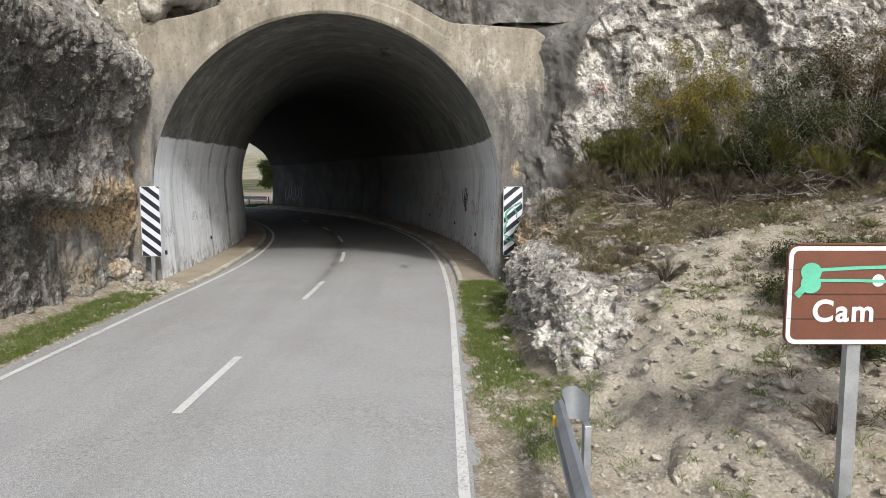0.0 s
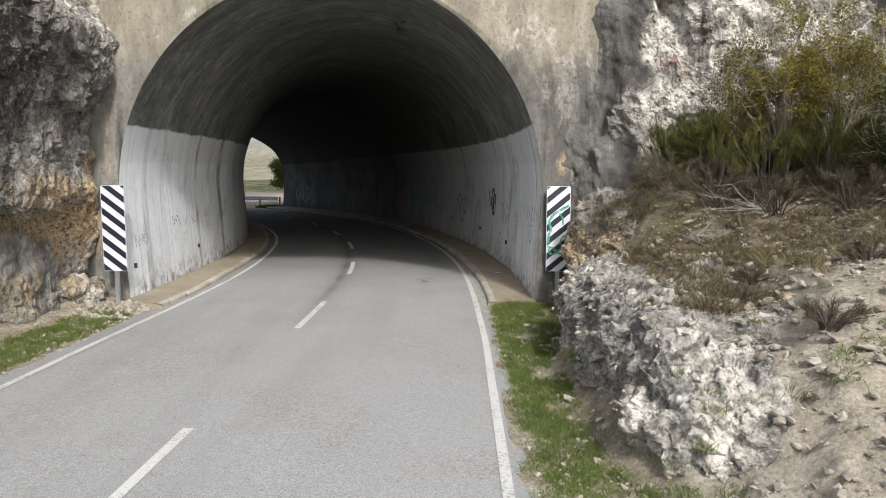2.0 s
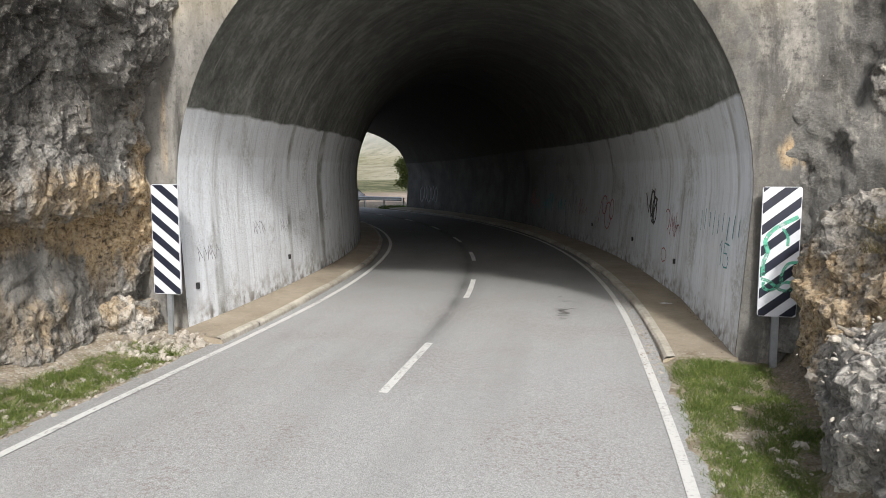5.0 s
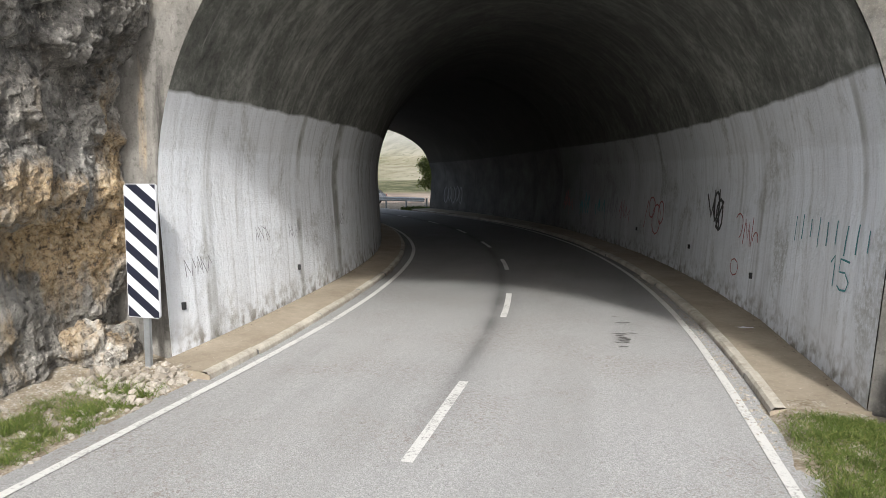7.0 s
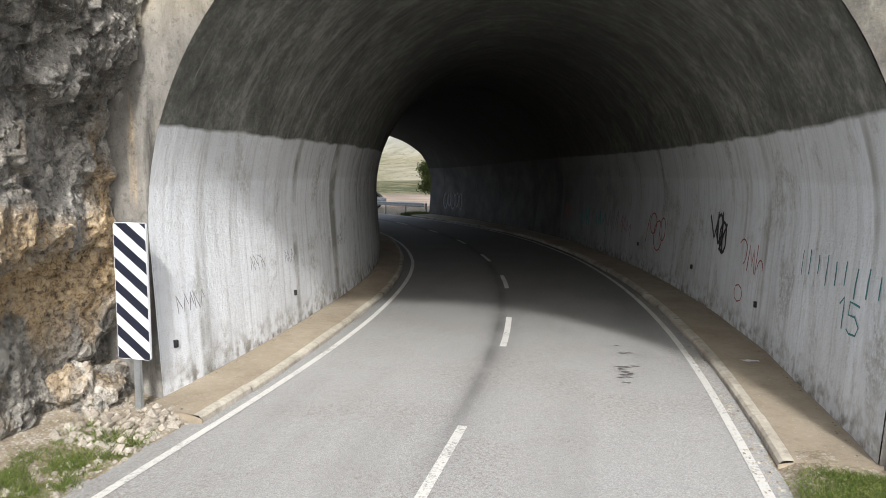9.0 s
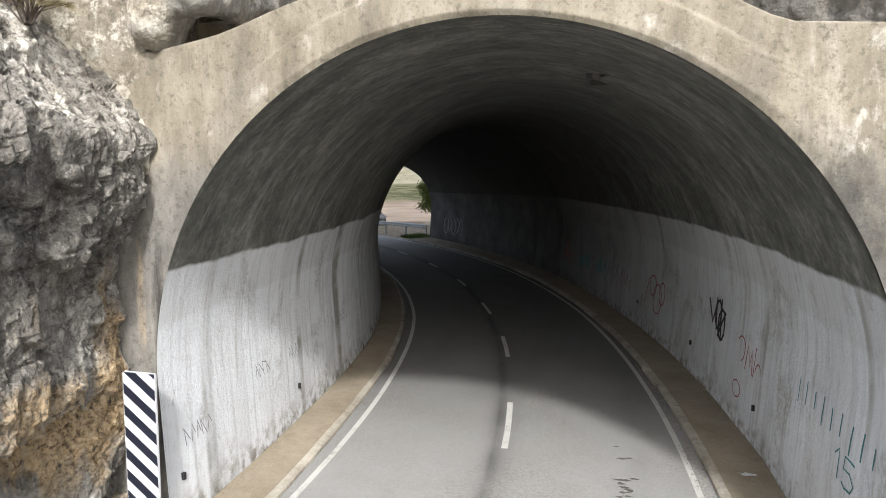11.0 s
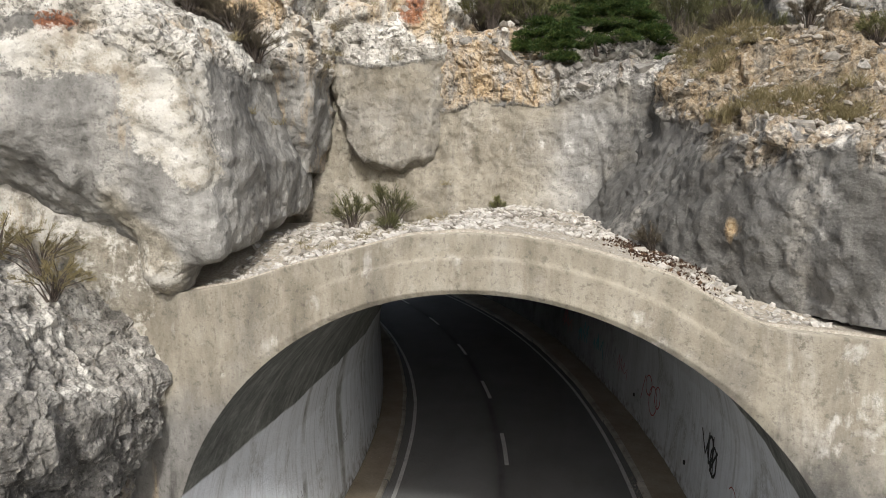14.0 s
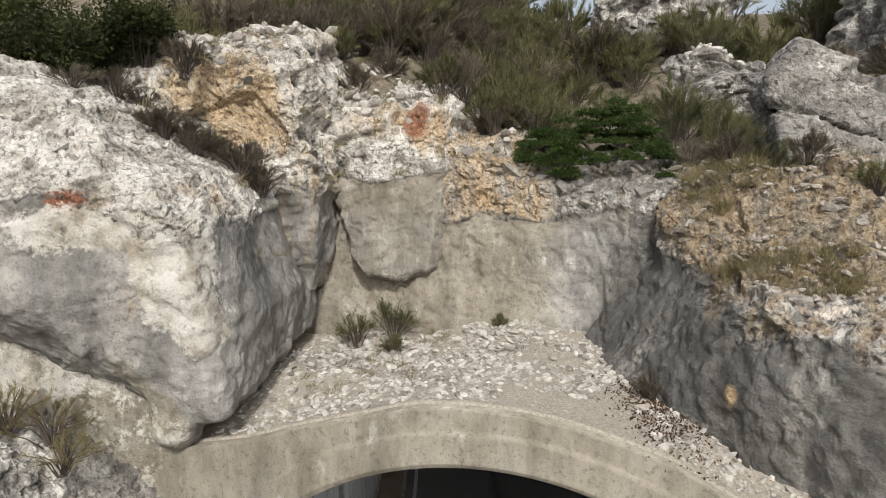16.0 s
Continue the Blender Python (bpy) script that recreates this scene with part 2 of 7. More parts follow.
def rock_material():
    """Limestone: grey crust, fresh white breaks, ochre seeps, dark water stains, sprayed concrete."""
    m, nt, b = begin("limestone")
    p = n_pos(nt)
    big, mid, fine = n_noise(nt, p, 0.7, 5), n_noise(nt, p, 2.6, 9, 0.7), n_noise(nt, p, 13, 8, 0.72)
    streak = n_noise(nt, n_map(nt, p, (4.5, 4.5, 0.6)), 1.0, 7, 0.65)
    crack = n_vor(nt, n_map(nt, p, (1.0, 1.0, 1.7), (0.4, 0.5, 0.2)), 2.6, "DISTANCE_TO_EDGE")
    base = n_ramp(nt, mid, [(0.32, (0.07, 0.067, 0.061)), (0.43, (0.155, 0.149, 0.138)), (0.54, (0.26, 0.25, 0.232)), (0.66, (0.42, 0.405, 0.378))])
    base = n_mix(nt, n_range(nt, big, 0.4, 0.7, 0.0, 0.35), base, (0.33, 0.29, 0.235))
    tone = n_range(nt, n_attr(nt, "tone"), -0.5, 0.5)
    base = n_mix(nt, tone, n_mix(nt, 0.5, base, (0.08, 0.077, 0.072)), n_mix(nt, 0.3, base, (0.52, 0.505, 0.47)))
    white = n_ramp(nt, mid, [(0.33, (0.16, 0.145, 0.12)), (0.42, (0.38, 0.355, 0.31)), (0.56, (0.68, 0.655, 0.6))])
    white = n_mix(nt, n_range(nt, tone, 0.0, 0.5, 0.6, 0.0), white, (0.2, 0.185, 0.16))
    base = n_mix(nt, n_range(nt, n_math(nt, "ADD", n_attr(nt, "white"), n_math(nt, "MULTIPLY", n_math(nt, "SUBTRACT", mid, 0.5), 1.5)), 0.35, 0.6), base, white)
    cloud = n_noise(nt, n_map(nt, p, (1.6, 1.6, 0.7)), 1.3, 9, 0.68)
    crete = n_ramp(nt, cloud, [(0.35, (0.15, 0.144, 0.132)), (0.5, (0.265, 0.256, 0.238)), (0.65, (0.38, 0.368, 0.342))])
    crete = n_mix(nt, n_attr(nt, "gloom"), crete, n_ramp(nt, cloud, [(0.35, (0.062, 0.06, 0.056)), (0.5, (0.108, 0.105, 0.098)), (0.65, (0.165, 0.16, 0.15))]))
    tan = n_ramp(nt, n_math(nt, "ADD", n_math(nt, "MULTIPLY", cloud, 0.7), n_math(nt, "MULTIPLY", streak, 0.3)), [(0.36, (0.17, 0.15, 0.115)), (0.5, (0.265, 0.238, 0.188)), (0.62, (0.35, 0.32, 0.262))])
    crete = n_mix(nt, n_range(nt, n_math(nt, "ADD", n_attr(nt, "beige"), n_math(nt, "MULTIPLY", n_math(nt, "SUBTRACT", mid, 0.5), 0.9)), 0.2, 0.8), crete, tan)
    lime = n_math(nt, "MULTIPLY", n_range(nt, n_noise(nt, p, 1.9, 6, 0.6), 0.6, 0.68), n_range(nt, streak, 0.45, 0.6))
    crete = n_mix(nt, n_math(nt, "MULTIPLY", lime, 0.6), crete, (0.62, 0.6, 0.56))
    run = n_noise(nt, n_map(nt, p, (2.2, 2.2, 0.9)), 1.0, 8, 0.7, 0.6)
    limed = n_range(nt, n_math(nt, "ADD", n_attr(nt, "lime"), n_math(nt, "ADD", n_math(nt, "MULTIPLY", n_math(nt, "SUBTRACT", run, 0.5), 3.0), n_math(nt, "MULTIPLY", n_math(nt, "SUBTRACT", mid, 0.5), 2.0))), 0.65, 1.0, 0, 0.5)
    crete = n_mix(nt, limed, crete, (0.7, 0.68, 0.63))
    stain = n_noise(nt, n_map(nt, p, (1.3, 1.3, 0.35)), 1.0, 8, 0.68, 0.4)
    crete = n_mix(nt, n_range(nt, stain, 0.52, 0.66, 0.0, 0.45), crete, (0.12, 0.112, 0.1))
    crete = n_mix(nt, n_math(nt, "MULTIPLY", n_range(nt, stain, 0.46, 0.36, 0.0, 0.5), n_range(nt, fine, 0.35, 0.6)), crete, (0.5, 0.47, 0.415))
    scuff = n_noise(nt, p, 6.5, 6, 0.75)
    crete = n_mix(nt, n_range(nt, scuff, 0.57, 0.68, 0.0, 0.35), crete, (0.1, 0.094, 0.084))
    sel = n_range(nt, n_math(nt, "ADD", n_attr(nt, "crete"), n_math(nt, "ADD", n_math(nt, "MULTIPLY", n_math(nt, "SUBTRACT", mid, 0.5), 1.5), n_math(nt, "MULTIPLY", n_math(nt, "SUBTRACT", fine, 0.5), 1.1))), 0.36, 0.64)
    base = n_mix(nt, sel, base, crete)
    soil = n_ramp(nt, fine, [(0.35, (0.085, 0.068, 0.048)), (0.5, (0.17, 0.142, 0.105)), (0.65, (0.28, 0.245, 0.19))])
    base = n_mix(nt, n_range(nt, n_math(nt, "ADD", n_attr(nt, "soil"), n_math(nt, "MULTIPLY", n_math(nt, "SUBTRACT", mid, 0.5), 1.6)), 0.4, 0.65, 0, 0.92), base, soil)
    ochre = n_ramp(nt, fine, [(0.35, (0.26, 0.16, 0.075)), (0.5, (0.45, 0.32, 0.175)), (0.65, (0.6, 0.49, 0.33))])
    base = n_mix(nt, n_range(nt, n_math(nt, "ADD", n_attr(nt, "ochre"), n_math(nt, "MULTIPLY", n_math(nt, "SUBTRACT", streak, 0.5), 1.6)), 0.35, 0.75, 0, 0.85), base, ochre)
    rust = n_range(nt, n_math(nt, "ADD", n_attr(nt, "rust"), n_math(nt, "MULTIPLY", n_math(nt, "SUBTRACT", fine, 0.5), 2.0)), 0.42, 0.66, 0, 0.9)
    base = n_mix(nt, rust, base, n_ramp(nt, fine, [(0.4, (0.13, 0.045, 0.025)), (0.6, (0.32, 0.12, 0.05))]))
    dk = n_range(nt, n_math(nt, "ADD", n_attr(nt, "dark"), n_math(nt, "MULTIPLY", n_math(nt, "SUBTRACT", streak, 0.5), 2.2)), 0.3, 0.8, 0, 0.86)
    base = n_mix(nt, dk, base, (0.034, 0.032, 0.03))
    chalk = n_math(nt, "ADD", n_math(nt, "MULTIPLY", n_math(nt, "SUBTRACT", mid, 0.5), 1.6), n_math(nt, "MULTIPLY", n_math(nt, "SUBTRACT", fine, 0.5), 1.4))
    base = n_mix(nt, n_range(nt, n_math(nt, "ADD", n_attr(nt, "chalk"), chalk), 0.42, 0.62, 0, 0.92), base, n_ramp(nt, mid, [(0.36, (0.3, 0.26, 0.2)), (0.46, (0.46, 0.43, 0.37)), (0.58, (0.6, 0.575, 0.525))]))
    split = n_vor(nt, n_map(nt, n_mix(nt, 0.12, p, n_vor(nt, p, 3.0, "F1", "Color"), "ADD"), (1.0, 1.0, 1.5), (0.5, 0.2, 0.7)), 5.5, "DISTANCE_TO_EDGE")
    lines = n_math(nt, "MULTIPLY", n_range(nt, crack, 0.0, 0.03, 1, 0), n_range(nt, mid, 0.46, 0.54))
    lines = n_math(nt, "MAXIMUM", lines, n_math(nt, "MULTIPLY", n_range(nt, split, 0.0, 0.03, 1, 0), n_range(nt, big, 0.52, 0.6)))
    lines = n_math(nt, "MULTIPLY", lines, n_range(nt, sel, 0, 1, 0.28, 0.0))
    base = n_mix(nt, lines, base, (0.05, 0.046, 0.042))
    pits = n_math(nt, "MULTIPLY", n_range(nt, fine, 0.38, 0.46, 0.75, 0.0), n_range(nt, sel, 0, 1, 1.0, 0.55))
    base = n_mix(nt, pits, base, (0.06, 0.056, 0.05))
    speck = n_noise(nt, p, 42, 4, 0.7)
    base = n_mix(nt, n_math(nt, "MULTIPLY", n_range(nt, speck, 0.57, 0.68, 0.0, 0.28), n_range(nt, sel, 0, 1, 1.0, 0.45)), base, (0.5, 0.48, 0.43))
    base = n_mix(nt, n_math(nt, "MULTIPLY", n_range(nt, speck, 0.43, 0.33, 0.0, 0.4), n_range(nt, sel, 0, 1, 1.0, 0.5)), base, (0.05, 0.047, 0.042))
    chips = n_noise(nt, n_map(nt, p, (1.0, 1.0, 0.6), (0.3, 0.2, 0.5)), 17, 6, 0.75)
    hardness = n_range(nt, sel, 0, 1, 1.0, 0.12)
    base = n_mix(nt, n_math(nt, "MULTIPLY", n_range(nt, chips, 0.55, 0.64, 0.0, 0.42), hardness), base, (0.54, 0.5, 0.435))
    base = n_mix(nt, n_math(nt, "MULTIPLY", n_range(nt, chips, 0.45, 0.37, 0.0, 0.6), hardness), base, (0.04, 0.037, 0.033))
    put(nt, b.inputs["Base Color"], base)
    put(nt, b.inputs["Roughness"], n_range(nt, dk, 0, 1, 0.92, 0.6))
    b.inputs["Specular IOR Level"].default_value = 0.25
    hard = n_range(nt, sel, 0, 1, 1.0, 0.0)
    nb = n_bump(nt, n_math(nt, "MULTIPLY", n_range(nt, crack, 0, 0.08), hard), 0.35, 0.04)
    nb = n_bump(nt, n_math(nt, "MULTIPLY", mid, n_range(nt, sel, 0, 1, 1.0, 0.35)), 0.8, 0.08, nb)
    nb = n_bump(nt, n_math(nt, "MULTIPLY", n_math(nt, "MULTIPLY", fine, n_range(nt, n_attr(nt, "smooth"), 0, 1, 1.0, 0.3)), n_range(nt, sel, 0, 1, 1.0, 1.0)), 0.75, 0.032, nb)
    knob = n_vor(nt, n_map(nt, n_mix(nt, 0.06, p, n_vor(nt, p, 9.0, "F1", "Color"), "ADD"), (1.0, 1.0, 0.55), (0.3, 0.4, 0.2)), 15)
    nb = n_bump(nt, n_math(nt, "MULTIPLY", knob, hard), 0.45, 0.04, nb)
    put(nt, b.inputs["Normal"], n_bump(nt, n_math(nt, "MULTIPLY", n_math(nt, "MULTIPLY", n_vor(nt, p, 30), n_range(nt, n_attr(nt, "smooth"), 0, 1, 1.0, 0.1)), n_range(nt, sel, 0, 1, 0.7, 0.7)), 0.6, 0.016, nb))
    return m


def asphalt_material():
    m, nt, b = begin("asphalt")
    p = n_pos(nt)
    chips = n_vor(nt, p, 105, "F1", "Color")
    sep = nt.nodes.new("ShaderNodeSeparateColor")
    put(nt, sep.inputs[0], chips)
    patch = n_noise(nt, p, 0.8, 5)
    track = n_noise(nt, n_map(nt, p, (1.4, 0.12, 1)), 1.0, 4)
    col = n_ramp(nt, sep.outputs[0], [(0.0, (0.175, 0.178, 0.179)), (0.5, (0.272, 0.276, 0.277)), (1.0, (0.4, 0.402, 0.4))])
    col = n_mix(nt, n_range(nt, patch, 0.35, 0.7, 0, 0.4), col, (0.290, 0.290, 0.285))
    grit = n_noise(nt, p, 38, 4, 0.7)
    col = n_mix(nt, n_range(nt, grit, 0.42, 0.32, 0.0, 0.55), col, (0.1, 0.1, 0.098))
    col = n_mix(nt, n_range(nt, track, 0.5, 0.72, 0, 0.4), col, (0.172, 0.172, 0.170))
    wear = n_math(nt, "MULTIPLY", n_range(nt, n_noise(nt, p, 0.55, 3), 0.46, 0.6), n_range(nt, n_noise(nt, p, 26, 5, 0.75), 0.53, 0.58))
    col = n_mix(nt, n_math(nt, "MULTIPLY", wear, 0.75), col, (0.15, 0.118, 0.1))
    fleck = n_noise(nt, p, 21, 3, 0.6)
    col = n_mix(nt, n_range(nt, fleck, 0.64, 0.69, 0.0, 0.6), col, (0.11, 0.092, 0.08))
    col = n_mix(nt, n_math(nt, "MULTIPLY", n_attr(nt, "oil"), n_range(nt, n_noise(nt, p, 1.2, 4), 0.3, 0.6, 0.5, 0.85)), col, (0.023, 0.023, 0.023))
    col = n_mix(nt, 0.12, col, (0.5, 0.5, 0.49))
    # dimness inside the tunnel painted into the asphalt colour
    col = n_mix(nt, n_math(nt, "MULTIPLY", n_attr(nt, "tunnel_shade"), n_range(nt, patch, 0.3, 0.7, 0.7, 0.5)), col, (0.050, 0.050, 0.050))
    put(nt, b.inputs["Base Color"], col)
    put(nt, b.inputs["Roughness"], n_range(nt, patch, 0.3, 0.7, 0.75, 0.9))
    nb = n_bump(nt, n_vor(nt, p, 75), 0.5, 0.006)
    put(nt, b.inputs["Normal"], n_bump(nt, patch, 0.2, 0.03, nb))
    return m


def line_material():
    m, nt, b = begin("road_paint")
    p = n_pos(nt)
    w = n_noise(nt, p, 30, 5, 0.7)
    big = n_noise(nt, p, 2.5, 3)
    col = n_mix(nt, n_range(nt, n_math(nt, "ADD", w, n_math(nt, "MULTIPLY", big, 0.4)), 0.72, 0.9), (0.56, 0.56, 0.545), (0.23, 0.228, 0.222))
    put(nt, b.inputs["Base Color"], col)
    b.inputs["Roughness"].default_value = 0.7
    put(nt, b.inputs["Normal"], n_bump(nt, n_vor(nt, p, 75), 0.4, 0.004))
    return m


def lining_material():
    """Tunnel lining: whitewash band below, bare sooty concrete above, with runs and drips. Attribute tall: height over the road."""
    m, nt, b = begin("tunnel_lining")
    p = n_pos(nt)
    hgt, along = n_attr(nt, "tall"), n_attr(nt, "along")
    comb = nt.nodes.new("ShaderNodeCombineXYZ")
    put(nt, comb.inputs[0], along)
    put(nt, comb.inputs[1], n_attr(nt, "girth"))
    uv = comb.outputs[0]
    runs = n_noise(nt, n_map(nt, uv, (3.2, 0.25, 1)), 1.0, 8, 0.68)
    runs2 = n_noise(nt, n_map(nt, uv, (5.5, 0.7, 1)), 1.0, 8, 0.7, 0.4)
    cloud = n_noise(nt, p, 0.9, 6, 0.6)
    fine = n_noise(nt, p, 14, 5, 0.65)
    ring = n_noise(nt, n_map(nt, uv, (1.0, 0.42, 1)), 1.0, 9, 0.68, 0.6)
    white = n_ramp(nt, n_math(nt, "ADD", n_math(nt, "MULTIPLY", runs, 0.6), n_math(nt, "MULTIPLY", cloud, 0.4)), [(0.32, (0.57, 0.585, 0.605)), (0.43, (0.77, 0.8, 0.84)), (0.58, (0.84, 0.875, 0.92))])
    panel = nt.nodes.new("ShaderNodeTexWhiteNoise")
    panel.noise_dimensions = "1D"
    put(nt, panel.inputs["W"], n_math(nt, "FLOOR", n_math(nt, "ADD", n_math(nt, "MULTIPLY", along, 1.55), n_math(nt, "MULTIPLY", fine, 0.06))))
    white = n_mix(nt, n_range(nt, panel.outputs[0], 0.0, 1.0, 0.0, 0.2), white, (0.5, 0.505, 0.51))
    white = n_mix(nt, n_range(nt, n_math(nt, "ADD", hgt, n_math(nt, "MULTIPLY", cloud, 0.2)), 2.82, 2.9, 0.0, 0.22), white, (0.42, 0.42, 0.41))
    board = n_noise(nt, n_map(nt, uv, (9.0, 0.22, 1)), 1.0, 5, 0.6)
    white = n_mix(nt, n_range(nt, board, 0.52, 0.66, 0.0, 0.28), white, (0.4, 0.4, 0.4))
    white = n_mix(nt, n_range(nt, n_noise(nt, p, 3.2, 8, 0.72), 0.54, 0.68, 0.0, 0.25), white, (0.42, 0.41, 0.385))
    white = n_mix(nt, n_range(nt, runs2, 0.56, 0.7, 0, 0.4), white, (0.36, 0.35, 0.33))
    white = n_mix(nt, n_math(nt, "MULTIPLY", n_range(nt, hgt, 0.12, 0.6, 1, 0), n_range(nt, n_noise(nt, p, 5, 5), 0.45, 0.65)), white, (0.2, 0.18, 0.15))
    weep = n_math(nt, "MULTIPLY", n_range(nt, n_noise(nt, n_map(nt, uv, (1.15, 0.05, 1)), 1.0, 3, 0.5, 0.3), 0.6, 0.66), n_range(nt, cloud, 0.36, 0.55))
    white = n_mix(nt, n_math(nt, "MULTIPLY", weep, 0.75), white, (0.15, 0.145, 0.11))
    blot = n_math(nt, "MULTIPLY", n_range(nt, n_noise(nt, n_map(nt, uv, (0.9, 0.5, 1)), 1.0, 8, 0.7, 0.5), 0.53, 0.62), n_range(nt, fine, 0.36, 0.56))
    white = n_mix(nt, n_math(nt, "MULTIPLY", blot, 0.6), white, (0.3, 0.3, 0.27))
    joint = n_range(nt, n_math(nt, "ABSOLUTE", n_math(nt, "SUBTRACT", n_math(nt, "FRACT", n_math(nt, "MULTIPLY", along, 0.72)), 0.5)), 0.47, 0.5, 0.0, 0.35)
    white = n_mix(nt, n_math(nt, "MULTIPLY", joint, n_range(nt, runs, 0.4, 0.6)), white, (0.2, 0.19, 0.165))
    mottle = n_noise(nt, n_map(nt, uv, (2.4, 1.5, 1)), 1.6, 10, 0.72, 0.3)
    bare = n_ramp(nt, n_math(nt, "ADD", n_math(nt, "MULTIPLY", ring, 0.4), n_math(nt, "ADD", n_math(nt, "MULTIPLY", mottle, 0.42), n_math(nt, "MULTIPLY", fine, 0.18))), [(0.38, (0.048, 0.05, 0.044)), (0.5, (0.13, 0.133, 0.118)), (0.62, (0.31, 0.315, 0.285))])
    smear = n_noise(nt, n_map(nt, uv, (2.6, 0.3, 1)), 1.0, 9, 0.7, 0.8)
    bare = n_mix(nt, n_range(nt, smear, 0.53, 0.66, 0.0, 0.65), bare, (0.27, 0.265, 0.245))
    scratch = n_math(nt, "MULTIPLY", n_range(nt, n_noise(nt, n_map(nt, uv, (12, 0.7, 1)), 1.0, 3, 0.6, 0.3), 0.66, 0.7), n_range(nt, cloud, 0.45, 0.6))
    bare = n_mix(nt, n_math(nt, "MULTIPLY", scratch, 0.6), bare, (0.42, 0.41, 0.38))
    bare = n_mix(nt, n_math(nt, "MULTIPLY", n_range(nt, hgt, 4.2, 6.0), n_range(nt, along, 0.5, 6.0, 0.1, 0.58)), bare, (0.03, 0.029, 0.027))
    edge = n_math(nt, "ADD", hgt, n_math(nt, "MULTIPLY", n_noise(nt, n_map(nt, uv, (0.6, 0.6, 1)), 3.0, 4), 0.12))
    col = n_mix(nt, n_range(nt, edge, 3.50, 3.55), white, bare)
    # shade of the deep tunnel put into the colour, sooner on the right wall
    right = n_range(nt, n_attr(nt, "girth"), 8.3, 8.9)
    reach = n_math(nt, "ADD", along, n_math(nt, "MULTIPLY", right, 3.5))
    depth_shade = n_math(nt, "MULTIPLY", n_range(nt, reach, 9.0, 24.0), n_range(nt, cloud, 0.2, 0.8, 0.99, 0.85))
    col = n_mix(nt, depth_shade, col, (0.024, 0.0235, 0.022))
    put(nt, b.inputs["Base Color"], col)
    b.inputs["Roughness"].default_value = 0.85
    nb = n_bump(nt, runs, 0.2, 0.05)
    nb = n_bump(nt, n_noise(nt, n_map(nt, uv, (9, 2.5, 1)), 1.0, 8, 0.7), 0.22, 0.03, nb)
    nb = n_bump(nt, fine, 0.7, 0.025, nb)
    put(nt, b.inputs["Normal"], n_bump(nt, n_noise(nt, p, 45, 3), 0.6, 0.012, nb))
    return m


def concrete_material(name, dark, light, streaks=0.5):
    m, nt, b = begin(name)
    p = n_pos(nt)
    cloud, fine = n_noise(nt, p, 1.3, 6, 0.6), n_noise(nt, p, 18, 5, 0.65)
    run = n_noise(nt, n_map(nt, p, (5, 5, 0.4)), 1.0, 5, 0.6)
    f = n_math(nt, "ADD", n_math(nt, "MULTIPLY", cloud, 0.7), n_math(nt, "MULTIPLY", fine, 0.3))
    mid = tuple((x + y) / 2 for x, y in zip(dark, light))
    col = n_ramp(nt, f, [(0.3, dark), (0.5, mid), (0.7, light)])
    col = n_mix(nt, n_range(nt, run, 0.52, 0.72, 0, streaks), col, tuple(c * 0.5 for c in dark))
    col = n_mix(nt, n_range(nt, n_noise(nt, p, 40, 3), 0.66, 0.74, 0, 0.6), col, (0.68, 0.65, 0.58))
    put(nt, b.inputs["Base Color"], col)
    b.inputs["Roughness"].default_value = 0.9
    nb = n_bump(nt, cloud, 0.3, 0.05)
    put(nt, b.inputs["Normal"], n_bump(nt, fine, 0.6, 0.012, nb))
    return m


